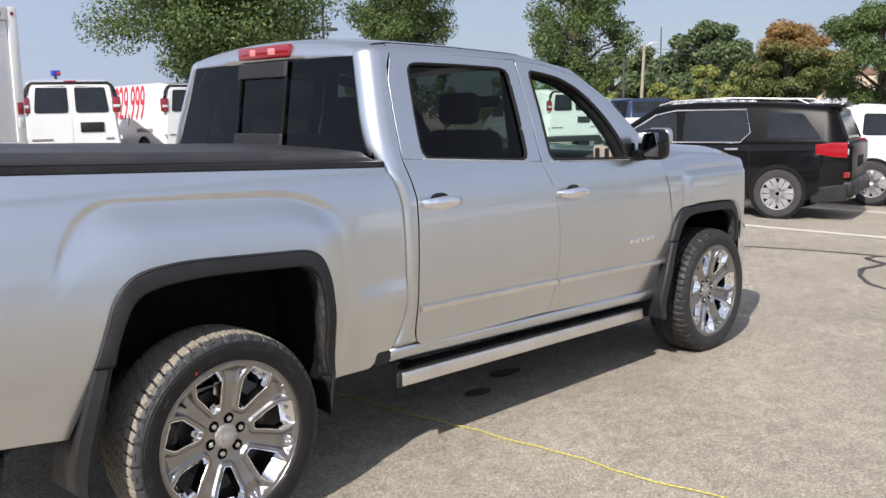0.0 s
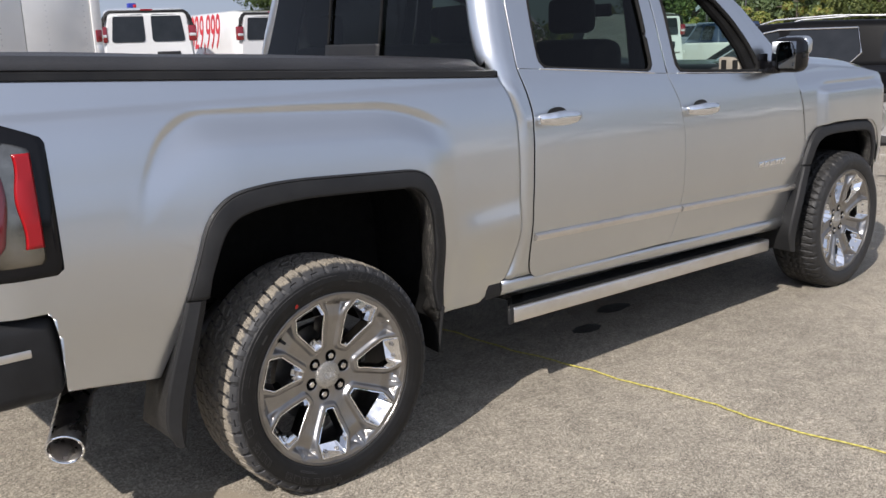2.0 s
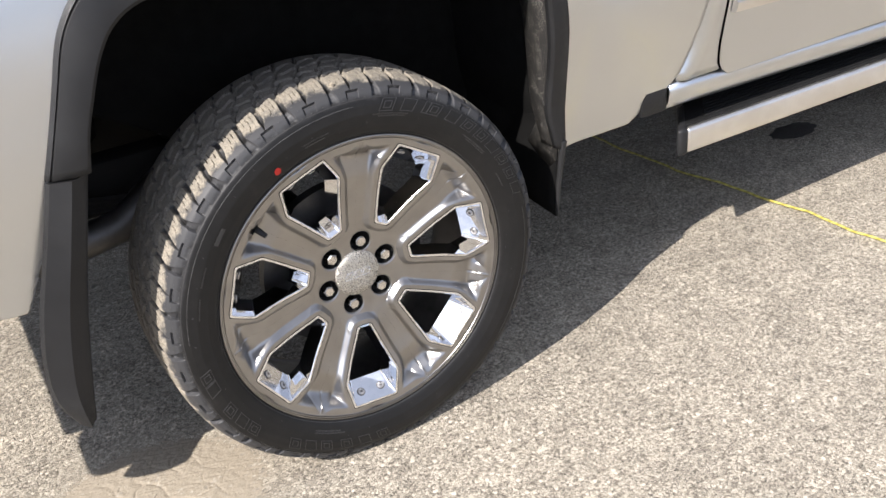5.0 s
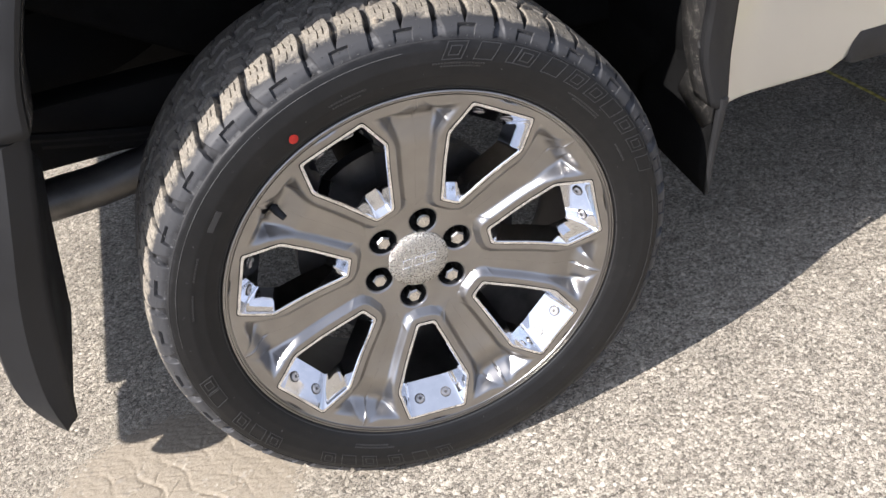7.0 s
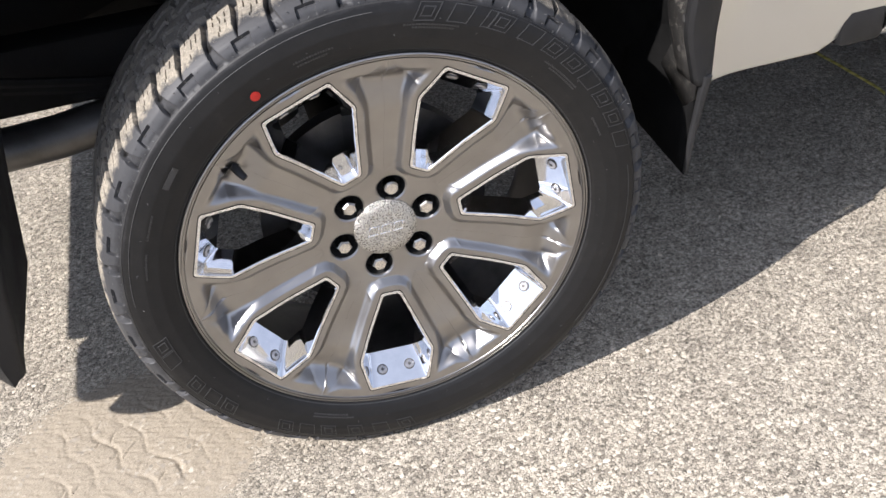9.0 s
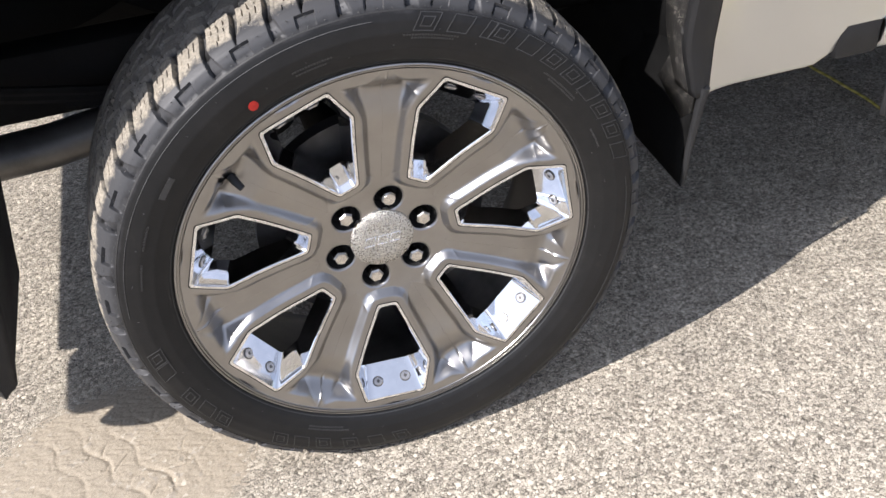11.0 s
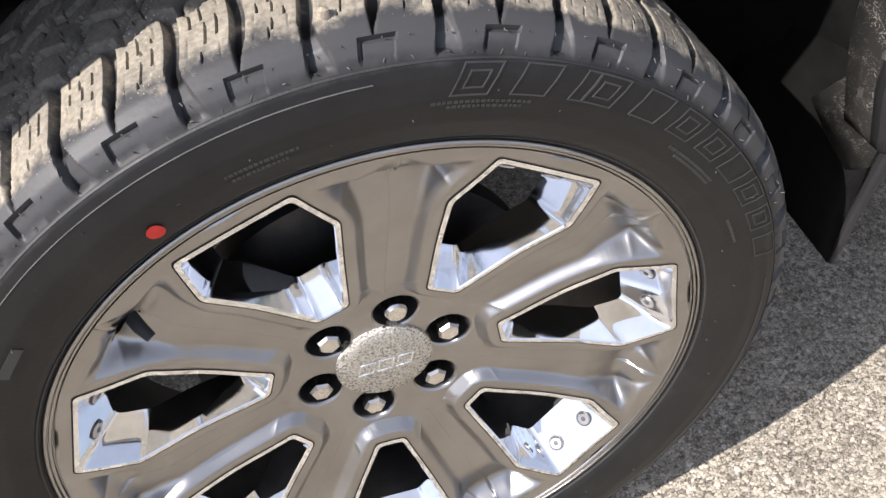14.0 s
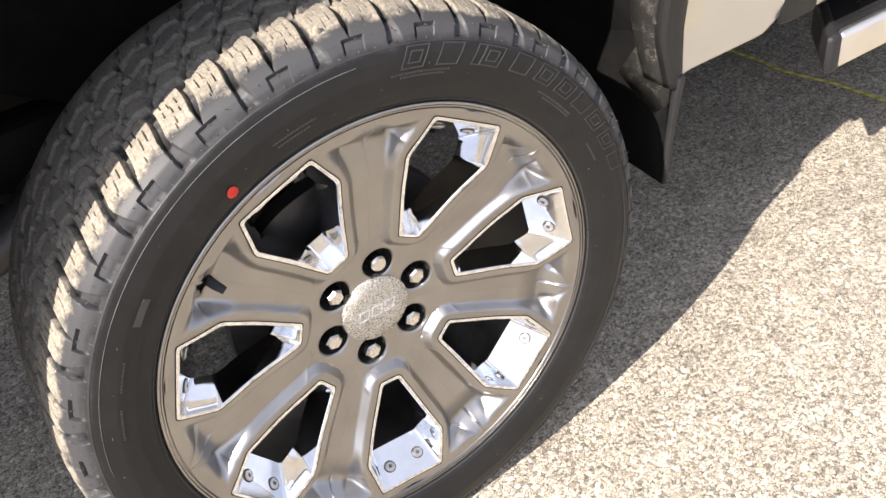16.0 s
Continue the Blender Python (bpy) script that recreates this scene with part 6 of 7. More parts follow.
both("head_lamp", Geo().grid([[(4.17 + 0.18 * t, wing_y(4.17 + 0.18 * t, z) - 0.006, z) for t in np.linspace(0, 1, 9)] for z in np.linspace(0.93, 1.16, 7)]), CLEARLENS, "clear headlamp", thick=0.01)
part("grille", Geo().box(4.36, 4.44, 0.36, 1.60, 0.72, 1.16, 0.03, 3), CHROME, truck, "chrome grille")
for k in range(5):
    part("grille_bar", Geo().box(4.43, 4.46, 0.42, 1.54, 0.78 + 0.075 * k, 0.80 + 0.075 * k, 0.006), PLASTIC, truck)
rows = []
for z, dx in ((0.43, -0.05), (0.46, 0.0), (0.56, 0.02), (0.66, 0.02), (0.74, 0.005), (0.765, -0.02)):
    rows.append([(4.05 + dx * min(1, 4 * t) + 0.42 * math.sin(math.pi / 2 * min(1, t * 2.2)), -0.012 + 0.99 * t ** 1.5, z) for t in np.linspace(0, 1, 18)])
both("front_bumper", Geo().grid(rows), CHROME, "chrome front bumper", thick=0.006)
part("air_dam", Geo().box(4.1, 4.38, 0.15, 1.81, 0.33, 0.47, 0.03), PLASTIC, truck)

# door mirrors
g = Geo().box(2.79, 2.92, -0.165, -0.0, 1.300, 1.478, 0.045, 4)
both("mirror_housing", g, BLACKPAINT, "black door mirror housing")
both("mirror_cap", Geo().box(2.86, 2.930, -0.17, -0.01, 1.385, 1.483, 0.04, 4), SILVER, "silver mirror cap")
both("mirror_glass", Geo().box(2.784, 2.792, -0.148, -0.015, 1.322, 1.458, 0.004), MIRROR, "mirror glass")
both("mirror_base", Geo().box(2.765, 2.87, -0.05, 0.035, 1.295, 1.36, 0.015).box(2.72, 2.80, 0.01, 0.03, 1.30, 1.40, 0.008), BLACKPAINT, "black mirror base")

# underside
part("chassis_rail", Geo().box(-1.0, 4.1, 0.45, 0.53, 0.48, 0.60, 0.01), LINER, truck)
part("chassis_rail", Geo().box(-1.0, 4.1, 1.43, 1.51, 0.48, 0.60, 0.01), LINER, truck)
part("bed_floor", Geo().box(-1.0, 0.86, 0.42, 1.54, 0.82, 0.87, 0.01), LINER, truck)
part("cab_floor", Geo().box(0.90, 3.3, 0.07, 1.89, 0.52, 0.58, 0.01), LINER, truck)
part("engine_bay", Geo().box(3.2, 4.3, 0.40, 1.56, 0.45, 1.15, 0.03), LINER, truck)
part("crossmember", Geo().box(-0.52, -0.14, 0.80, 1.16, 0.38, 0.64, 0.03), LINER, truck)
part("rear_axle", Geo().tube([(0, 0.12, 0.395), (0, 0.8, 0.395), (0, 0.88, 0.395), (0, 1.08, 0.395), (0, 1.16, 0.395), (0, 1.84, 0.395)], [0.045, 0.045, 0.12, 0.12, 0.045, 0.045], 14), LINER, truck, "dark rear axle")
part("front_axle", Geo().tube([(3.645, 0.12, 0.395), (3.645, 1.84, 0.395)], 0.04, 12), LINER, truck)
for k in range(3):
    both("leaf_spring", Geo().tube([(x, 0.40, 0.50 - 0.012 * k + 0.09 * ((x - 0.05) / 0.65) ** 2) for x in np.linspace(-0.62 + 0.1 * k, 0.72 - 0.1 * k, 12)], 0.009, 6), LINER, "dark leaf spring")
both("shock_absorber", Geo().tube([(-0.08, 0.46, 0.36), (-0.22, 0.52, 0.72)], 0.03, 12), STEEL)
part("spare_tyre", Geo().revolve([(0.12, -0.1), (0.3, -0.11), (0.37, -0.08), (0.38, 0.0), (0.37, 0.08), (0.3, 0.11), (0.12, 0.1)], 40), LINER, truck, "spare tyre below the bed").matrix_basis = Matrix.Translation((-0.62, 0.98, 0.62)) @ pose(0, 0, 0, 90, 0, 0)
part("exhaust_pipe", Geo().tube([(-0.765, 0.24, 0.452), (-0.728, 0.305, 0.468), (-0.67, 0.355, 0.470), (-0.58, 0.382, 0.460), (-0.46, 0.386, 0.462), (-0.36, 0.388, 0.475), (-0.25, 0.395, 0.54), (-0.1, 0.41, 0.64), (0.1, 0.44, 0.66), (0.5, 0.5, 0.5), (1.6, 0.7, 0.42)], 0.037, 22), PIPE, truck, "dark steel exhaust pipe")
# the tip slopes down and outward
tip_end = Vector((-0.884, 0.028, 0.398))
ax = Vector((0.46, 0.82, 0.33)).normalized()
out, inn = [tip_end + ax * d for d in (0.285, 0.235, 0.012, 0.0)], [tip_end + ax * d for d in (0.0, 0.003, 0.008, 0.235)]
part("exhaust_tip", Geo().tube(out, [0.040, 0.050, 0.0545, 0.0545], 32, False).tube(inn, [0.0545, 0.052, 0.049, 0.046], 32, False), TIPCHROME, truck, "dark chrome exhaust tip")
sd = ax.cross(Vector((0, 0, 1))).normalized()
up_ = sd.cross(ax)
part("tip_lip", Geo().tube([tip_end + (sd * math.cos(a) + up_ * math.sin(a)) * 0.052 for a in [math.tau * k / 40 for k in range(41)]], 0.0036, 8, False), CHROME, truck, "bright rolled lip of the exhaust tip")

# inside the cab
part("dashboard", Geo().box(2.72, 3.15, 0.12, 1.84, 0.95, 1.335, 0.06, 3), INTERIOR, truck, "dark dashboard")
part("dash_vent", Geo().box(2.690, 2.735, 0.105, 0.235, 1.285, 1.385, 0.012), VENT, truck, "pale dashboard vent panel")
for k in (0.118, 0.185):
    part("vent_slot", Geo().box(2.684, 2.694, k, k + 0.030, 1.30, 1.37, 0.004), LINER, truck)
for y in (0.52, 1.44):
    part("front_seat", Geo().box(1.95, 2.45, y - 0.25, y + 0.25, 0.75, 0.98, 0.06, 3).box(1.78, 1.97, y - 0.25, y + 0.25, 0.85, 1.50, 0.07, 3), SEAT, truck, "dark leather front seat")
    part("headrest", Geo().box(1.80, 1.90, y - 0.13, y + 0.13, 1.53, 1.70, 0.04, 3), SEAT, truck)
part("rear_seat", Geo().box(1.15, 1.60, 0.20, 1.76, 0.80, 1.0, 0.05, 3).box(1.0, 1.18, 0.20, 1.76, 0.95, 1.50, 0.06, 3), SEAT, truck, "dark leather rear bench")
for y in (0.45, 1.51):
    part("headrest", Geo().box(1.02, 1.11, y - 0.13, y + 0.13, 1.50, 1.66, 0.04, 3), SEAT, truck)
st = Geo().tube([(2.52 + 0.07 * math.cos(a), 1.44 + 0.19 * math.sin(a), 1.25 + 0.17 * math.cos(a)) for a in [math.tau * k / 28 for k in range(29)]], 0.015, 8, False)
part("steering_wheel", st.box(2.50, 2.56, 1.36, 1.52, 1.19, 1.29, 0.02), INTERIOR, truck, "dark steering wheel")
part("headliner", Geo().box(1.02, 2.02, 0.24, 1.72, 1.850, 1.868, 0.008), INTERIOR, truck)
for flip in (False, True):
    g = Geo().tube([(x, flank(x, z) + 0.050, z) for x, z in ((2.03, 1.802), (2.15, 1.785), (2.28, 1.755), (2.42, 1.690), (2.57, 1.560), (2.67, 1.430), (2.715, 1.320))], 0.030, 10)
    part("pillar_lining", mirrored(g) if flip else g, PAD, truck, "black lining of the windscreen pillar")
part("inner_mirror", Geo().box(2.55, 2.58, 0.86, 1.10, 1.62, 1.69, 0.01), INTERIOR, truck)
for y in (0.24, 1.72):
    part("inner_pillar", Geo().tube([(1.93, y - 0.08 if y < 1 else y + 0.08, 1.30), (1.93, y, 1.86)], 0.045, 10), INTERIOR, truck)
    part("door_lining", Geo().box(1.05, 2.85, y - 0.17 if y < 1 else y + 0.11, y - 0.11 if y < 1 else y + 0.17, 0.60, 1.30, 0.02), INTERIOR, truck)

build_wheel(truck, (0, 0, 0.395), True)
build_wheel(truck, (3.645, 0, 0.395), False)
build_wheel(truck, (0, WIDE, 0.395), False, 180)
build_wheel(truck, (3.645, WIDE, 0.395), False, 180)


# a small stone caught between two tread blocks
g, stone_rng = Geo(), random.Random(3)
g.grid([[(r * math.cos(a) * stone_rng.uniform(0.85, 1.1), r * math.sin(a) * 0.8, z) for a in [math.tau * k / 9 for k in range(9)]] for r, z in ((0.0004, 0.0), (0.0034, 0.001), (0.0046, 0.005), (0.0038, 0.010), (0.0004, 0.012))], True)
g.v = [(x - 0.0065, y - 0.0385, z + 0.794) for x, y, z in g.v]
single("pebble", g, SANDY, "small pale pebble stuck in the tyre's tread", "pebble")


# ---- the lot round the truck ----
def hull(stations, n=7):
    """Body of a vehicle: rounded sections (x, half width low, half width high, bottom, top, corner radius) along its length."""
    rows = []
    for x, wl, wh, z0, z1, r in stations:
        q = [(-wl, z0), (wl, z0), (wh, z1), (-wh, z1)]
        rows.append([(x, p.x, p.y) for p in rounded(q, r, n)])
    g = Geo().grid(rows, True)
    k = len(rows[0])
    g.f.append(tuple(range(k)))
    g.f.append(tuple(reversed(range((len(rows) - 1) * k, len(rows) * k))))
    return g


def side_panel(pts, wl, wh, z0, z1, proud):
    """A panel on both flanks, following their lean. Returns a geometry for each side."""
    out = []
    for s in (-1, 1):
        def at(x, z, d):
            return (x, s * (wl + (wh - wl) * (z - z0) / (z1 - z0) + proud - d), z)
        out.append(Geo().plate([tuple(p) for p in rounded(pts, 0.05, 3)], at, 0.02 + proud))
    return out


def small_wheel(parent, x, y, r, mat, spokes=6):
    s = -1 if y < 0 else 1
    w = new("wheel")
    w.parent = parent
    w.matrix_basis = Matrix.Translation((x, y, r)) @ pose(0, 0, 0, 0, 0, 0 if s < 0 else 180)
    prof = [(r * 0.62, -0.02), (r * 0.70, -0.035), (r * 0.90, -0.03), (r * 0.98, 0.0), (r, 0.04), (r, 0.18), (r * 0.95, 0.22), (r * 0.62, 0.2)]
    part("tyre", Geo().revolve(prof, 40), RUBBERFAR, w, root=Matrix())
    g = Geo().revolve([(r * 0.60, -0.015), (r * 0.64, -0.028), (r * 0.56, 0.03), (r * 0.12, 0.05), (0.0001, 0.05)], 40)
    for k in range(spokes):
        a = math.tau * k / spokes
        for t in (-0.12, 0.12):
            c, d = Vector((math.cos(a), 0, math.sin(a))), Vector((-math.sin(a), 0, math.cos(a)))
            p = [c * 0.08 * r - d * t * 0.1 * r, c * 0.08 * r + d * (t + 0.12) * r * 0.8, c * 0.60 * r + d * (t + 0.10) * r, c * 0.60 * r + d * (t - 0.10) * r, c * 0.08 * r + d * (t - 0.12) * r * 0.8]
            g.add([(q.x, -0.022, q.z) for q in p] + [(q.x, 0.0, q.z) for q in p], [(0, 1, 2, 3, 4)] + [(i, (i + 1) % 5, (i + 1) % 5 + 5, i + 5) for i in range(5)])
    part("rim", g, mat, w, root=Matrix())
    return w


RUBBERFAR = worn(material("far_tyre", (0.03, 0.03, 0.03), 0.8), (0.022, 0.022, 0.022), (0.045, 0.043, 0.04), 12, (0.7, 0.9))


def van(at, heading, label, group, price=False):
    t = thing("cargo_van", label, "van", group=group)
    body = hull([(-2.86, 0.90, 0.74, 0.50, 1.95, 0.10), (-2.80, 0.96, 0.80, 0.45, 2.06, 0.14), (-2.3, 0.99, 0.84, 0.42, 2.12, 0.16), (0.5, 0.99, 0.84, 0.42, 2.13, 0.16), (1.15, 0.99, 0.80, 0.42, 2.02, 0.16),
                 (1.75, 0.98, 0.80, 0.42, 1.45, 0.14), (2.45, 0.95, 0.78, 0.42, 1.18, 0.12), (2.75, 0.88, 0.74, 0.45, 1.02, 0.12), (2.82, 0.80, 0.7, 0.5, 0.9, 0.1)])
    part("body", body, WHITE, t, "white van body", sharp=50)
    for s in (-1, 1):
        d = part("rear_door", Geo().plate([tuple(p) for p in rounded([(s * 0.012, 0.62), (s * 0.90, 0.62), (s * 0.76, 2.01), (s * 0.012, 2.02)], 0.06, 3)], lambda a, b, q: (-2.875 + 0.03 * max(0, b - 1.2) + q, a, b), 0.03), WHITE, t, "white rear door")
        part("pane", Geo().plate([tuple(p) for p in rounded([(s * 0.07, 1.42), (s * 0.72, 1.42), (s * 0.66, 1.95), (s * 0.07, 1.97)], 0.07, 4)], lambda a, b, q: (-2.882 + 0.03 * max(0, b - 1.2) + q, a, b), 0.012), DARKGLASS, d, "dark window", root=Matrix())
        lamp = part("tail_lamp", Geo().box(-2.885, -2.78, s * 0.875 - 0.085, s * 0.875 + 0.085, 1.42, 1.74, 0.025), RED, t, "red tail lamp")
        part("lens", Geo().box(-2.892, -2.87, s * 0.875 - 0.07, s * 0.875 + 0.07, 1.52, 1.58, 0.01), CLEARLENS, lamp, root=Matrix())
        part("corner_band", Geo().tube([(-2.84, s * 0.875, 1.72), (-2.825, s * 0.835, 1.88), (-2.82, s * 0.78, 1.97), (-2.81, s * 0.70, 2.02)], 0.045, 8), PLASTIC, t, "black corner band")
        part("hinge", Geo().box(-2.90, -2.86, s * 0.93 - 0.02, s * 0.93 + 0.02, 0.85, 0.93, 0.006), WHITE, t)
    part("roof_band", Geo().box(-2.86, -2.74, -0.74, 0.74, 1.985, 2.055, 0.03), PLASTIC, t, "black band above the doors")
    part("roof_lamp", Geo().box(-2.87, -2.80, -0.12, 0.12, 2.035, 2.075, 0.01), RED, t, "red roof lamp")
    part("plate_recess", Geo().box(-2.893, -2.87, -0.60, -0.14, 1.02, 1.22, 0.01), PLASTIC, t, "black plate holder")
    part("badge_bar", Geo().box(-2.888, -2.87, 0.40, 0.80, 0.86, 0.90, 0.006), GREYINK, t)
    part("badge_bar", Geo().box(-2.888, -2.87, -0.78, -0.62, 0.86, 0.90, 0.006), GREYINK, t)
    part("bumper", Geo().box(-2.98, -2.80, -0.95, 0.95, 0.42, 0.60, 0.03), PLASTIC, t)
    for g in side_panel([(1.0, 1.25), (1.62, 1.25), (1.25, 1.85), (0.62, 1.88), (0.62, 1.25)], 0.99, 0.82, 0.42, 2.12, 0.006):
        part("side_window", g, DARKGLASS, t, "dark side window")
    part("windscreen", Geo().grid([[(1.18 + 0.55 * u, v * (0.70 + 0.05 * u), 1.98 - 0.52 * u + 0.02) for v in np.linspace(-1, 1, 7)] for u in np.linspace(0, 1, 5)]), DARKGLASS, t, thick=0.02)
    for x in (-1.75, 1.72):
        for y in (-0.985, 0.985):
            small_wheel(t, x, y, 0.37, GALV)
            arch = Geo().revolve([(0.0001, 0), (0.43, 0.0), (0.435, 0.03), (0.36, 0.03)], 28)
            arch.v = [(px + x, (0.985 if y > 0 else -1.0) + py - 0.008, pz + 0.40) for px, py, pz in arch.v]
            part("wheel_arch", arch, PAD, t)
    if price:
        me = letters("$29,999", 0.98, REDINK, "price")
        o = part("price_lettering", me, REDINK, t, "tall red painted price reading $29,999")
        # stretched tall, on the flank, read from outside
        o.matrix_basis = Matrix.Translation((0.35, 0.925, 1.25)) @ pose(0, 0, 0, 85, 0, 180) @ Matrix.Diagonal((0.64, 1.22, 1, 1))
        me2 = Geo()
        for k in range(5):
            me2.box(-2.2 + 0.2 * k, -2.05 + 0.2 * k, 0.93, 0.965, 0.93, 1.02, 0.004)
        part("lettering_bar", me2, GREYINK, t)
    t.matrix_basis = Matrix.Translation((at[0], at[1], gz(at[0], at[1]))) @ pose(0, 0, 0, 0, 0, heading)
    return t


TAILBLACK = material("black_rear_paint", (0.004, 0.004, 0.0045), 0.34, 0.0, specular_ior_level=0.10)
LAMPRED = material("bright_red_lens", (0.30, 0.009, 0.015), 0.12, 0.0, coat_weight=1.0)
REARGLASS = material("dark_rear_glass", (0.012, 0.014, 0.016), 0.22, 0.0, specular_ior_level=0.15)
DARKGLASS = worn(material("dark_glass", (0.012, 0.014, 0.016), 0.04, 0.0, specular_ior_level=0.4), (0.010, 0.012, 0.014), (0.02, 0.022, 0.025), 3, (0.02, 0.05))


def rear_at(px, py, heading, length):
    """Centre of a vehicle whose rear middle stands at (px, py)."""
    a = radians(heading)
    return (px + math.cos(a) * length, py + math.sin(a) * length, 0)


van(rear_at(6.16, 15.78, 69, 2.86), 69, "plain white cargo van with dark rear windows, parked", "parked vans")
van(rear_at(9.75, 16.9, 85, 2.86), 85, "white cargo van with a red painted price on its side", "parked vans", True)
van(rear_at(22.3, 15.1, 66, 2.86), 66, "white cargo van seen through the truck's cab", "parked vans")


def suv(at, heading, mat, label, group, rails=True):
    t = thing("suv", label, "suv", group=group)
    low = hull([(-2.33, 0.78, 0.80, 0.48, 1.00, 0.08), (-2.24, 0.89, 0.88, 0.36, 1.06, 0.12), (-1.9, 0.92, 0.90, 0.28, 1.09, 0.12), (-0.5, 0.92, 0.90, 0.26, 1.07, 0.12), (0.9, 0.92, 0.90, 0.26, 1.05, 0.12),
                (1.2, 0.92, 0.88, 0.26, 1.04, 0.12), (1.9, 0.90, 0.84, 0.28, 0.98, 0.12), (2.25, 0.82, 0.78, 0.32, 0.90, 0.12), (2.35, 0.74, 0.72, 0.40, 0.80, 0.1)])
    part("body", low, mat, t, sharp=50)
    top = hull([(-2.28, 0.84, 0.66, 0.98, 1.10, 0.04), (-2.12, 0.87, 0.66, 1.0, 1.52, 0.10), (-2.0, 0.88, 0.67, 1.0, 1.60, 0.12), (-1.2, 0.885, 0.69, 1.0, 1.655, 0.12), (-0.2, 0.885, 0.69, 1.0, 1.67, 0.12), (0.45, 0.88, 0.68, 1.0, 1.63, 0.12), (1.25, 0.86, 0.70, 0.98, 1.12, 0.04)])
    part("cabin", top, TAILBLACK if mat is BLACKPAINT else mat, t, sharp=50)
    flank_ = (0.885, 0.69, 1.0, 1.66)
    for name, pts in (("front_window", [(0.98, 1.10), (0.95, 1.15), (0.42, 1.47), (0.12, 1.53), (0.06, 1.10)]), ("rear_window", [(-0.02, 1.10), (-0.02, 1.535), (-0.92, 1.535), (-0.98, 1.22), (-0.86, 1.10)]), ("quarter_window", [(-1.24, 1.14), (-1.24, 1.50), (-1.70, 1.49), (-1.98, 1.14)])):
        for g in side_panel(pts, *flank_, 0.004):
            part(name, g, DARKGLASS, t, "dark side window")
    for s in (-1, 1):
        def yy(z):
            return s * (0.885 + (0.69 - 0.885) * (z - 1.0) / 0.66 + 0.008)
        loop = [(1.0, 1.09), (0.97, 1.15), (0.43, 1.49), (0.12, 1.555), (-0.92, 1.555), (-1.0, 1.22), (-0.87, 1.085), (1.0, 1.085)]
        part("window_trim", Geo().tube([(x, yy(z), z) for x, z in loop], 0.011, 6), CHROME, t, "chrome window surround")
        for x in (0.10, -0.86):
            part("handle", Geo().box(x, x + 0.19, s * 0.925 - 0.015, s * 0.925 + 0.015, 0.975, 1.005, 0.008), CHROME, t, "chrome door handle")
        for x in (0.04, -1.02):
            part("door_gap", Geo().box(x - 0.004, x + 0.004, s * 0.906 - 0.012, s * 0.906 + 0.012, 0.45, 1.06, 0.001), LINER, t)
        if rails:
            part("roof_rail", Geo().tube([(-1.75, s * 0.62, 1.62), (-1.6, s * 0.64, 1.69), (-0.6, s * 0.65, 1.725), (0.2, s * 0.64, 1.69), (0.42, s * 0.62, 1.63)], 0.012, 8), GALV, t, "silver roof rail")
        lamp = part("tail_lamp", hull([(-2.345, 0.02, 0.02, 0.88, 1.09, 0.01), (-2.18, 0.02, 0.02, 0.885, 1.09, 0.01), (-1.93, 0.02, 0.02, 0.93, 1.06, 0.01)]), LAMPRED, t, "red tail lamp")
        lamp.matrix_basis = Matrix.Translation((0.015, s * 0.895, 0))
        part("lens", Geo().box(-2.352, -2.33, -0.10 * s - 0.08, -0.10 * s + 0.08, 0.92, 1.0, 0.01), CLEARLENS, lamp, root=Matrix())
        part("lower_cladding", hull([(-2.34, 0.03, 0.03, 0.28, 0.52, 0.02), (-1.88, 0.03, 0.03, 0.24, 0.46, 0.02)]), PLASTIC, t).matrix_basis = Matrix.Translation((0, s * 0.88, 0))
        part("exhaust", Geo().tube([(-2.30, s * 0.55, 0.33), (-2.40, s * 0.55, 0.34)], 0.045, 14), CHROME, t, "chrome exhaust tip")
        part("reflector", Geo().box(-2.36, -2.28, s * 0.84 - 0.02, s * 0.84 + 0.02, 0.60, 0.68, 0.01), RED, t)
    part("rear_glass", Geo().grid([[(-2.285 + 0.17 * u + 0.02 - 0.02 * v * v * 0, v * (0.70 - 0.08 * u), 1.10 + 0.42 * u) for v in np.linspace(-1, 1, 7)] for u in np.linspace(0, 1, 5)]), REARGLASS, t, thick=0.05)
    part("tailgate", Geo().box(-2.375, -2.30, -0.79, 0.79, 0.50, 1.07, 0.035, 3), TAILBLACK if mat is BLACKPAINT else mat, t, "rear door below the glass")
    part("spoiler", Geo().box(-2.24, -1.95, -0.64, 0.64, 1.56, 1.62, 0.02), mat, t)
    part("bumper", Geo().box(-2.42, -2.15, -0.84, 0.84, 0.32, 0.56, 0.06, 3), PLASTIC, t)
    part("plate_recess", Geo().box(-2.385, -2.36, -0.26, 0.26, 0.72, 0.88, 0.01), LINER, t)
    for x in (-1.43, 1.43):
        for y in (-0.905, 0.905):
            small_wheel(t, x, y, 0.36, RIM)
            arch = Geo().revolve([(0.0001, 0), (0.39, 0.0), (0.395, 0.03), (0.34, 0.03)], 28)
            arch.v = [(px + x, (0.905 if y > 0 else -0.935) + py, pz + 0.385) for px, py, pz in arch.v]
            part("wheel_arch", arch, PAD, t)
    t.matrix_basis = Matrix.Translation((at[0], at[1], gz(at[0], at[1]))) @ pose(0, 0, 0, 0, 0, heading)
    return t


suv((11.30, 4.40, 0), 103, BLACKPAINT, "shiny black suv with chrome window trim, parked", "parked suvs")
suv((14.30, 4.15, 0), 101, WHITE, "white suv parked beside the black suv", "parked suvs", False)
suv((33.5, 17.0, 0), 125, GREYPAINT, "dark grey suv in the far row", "parked suvs", False)
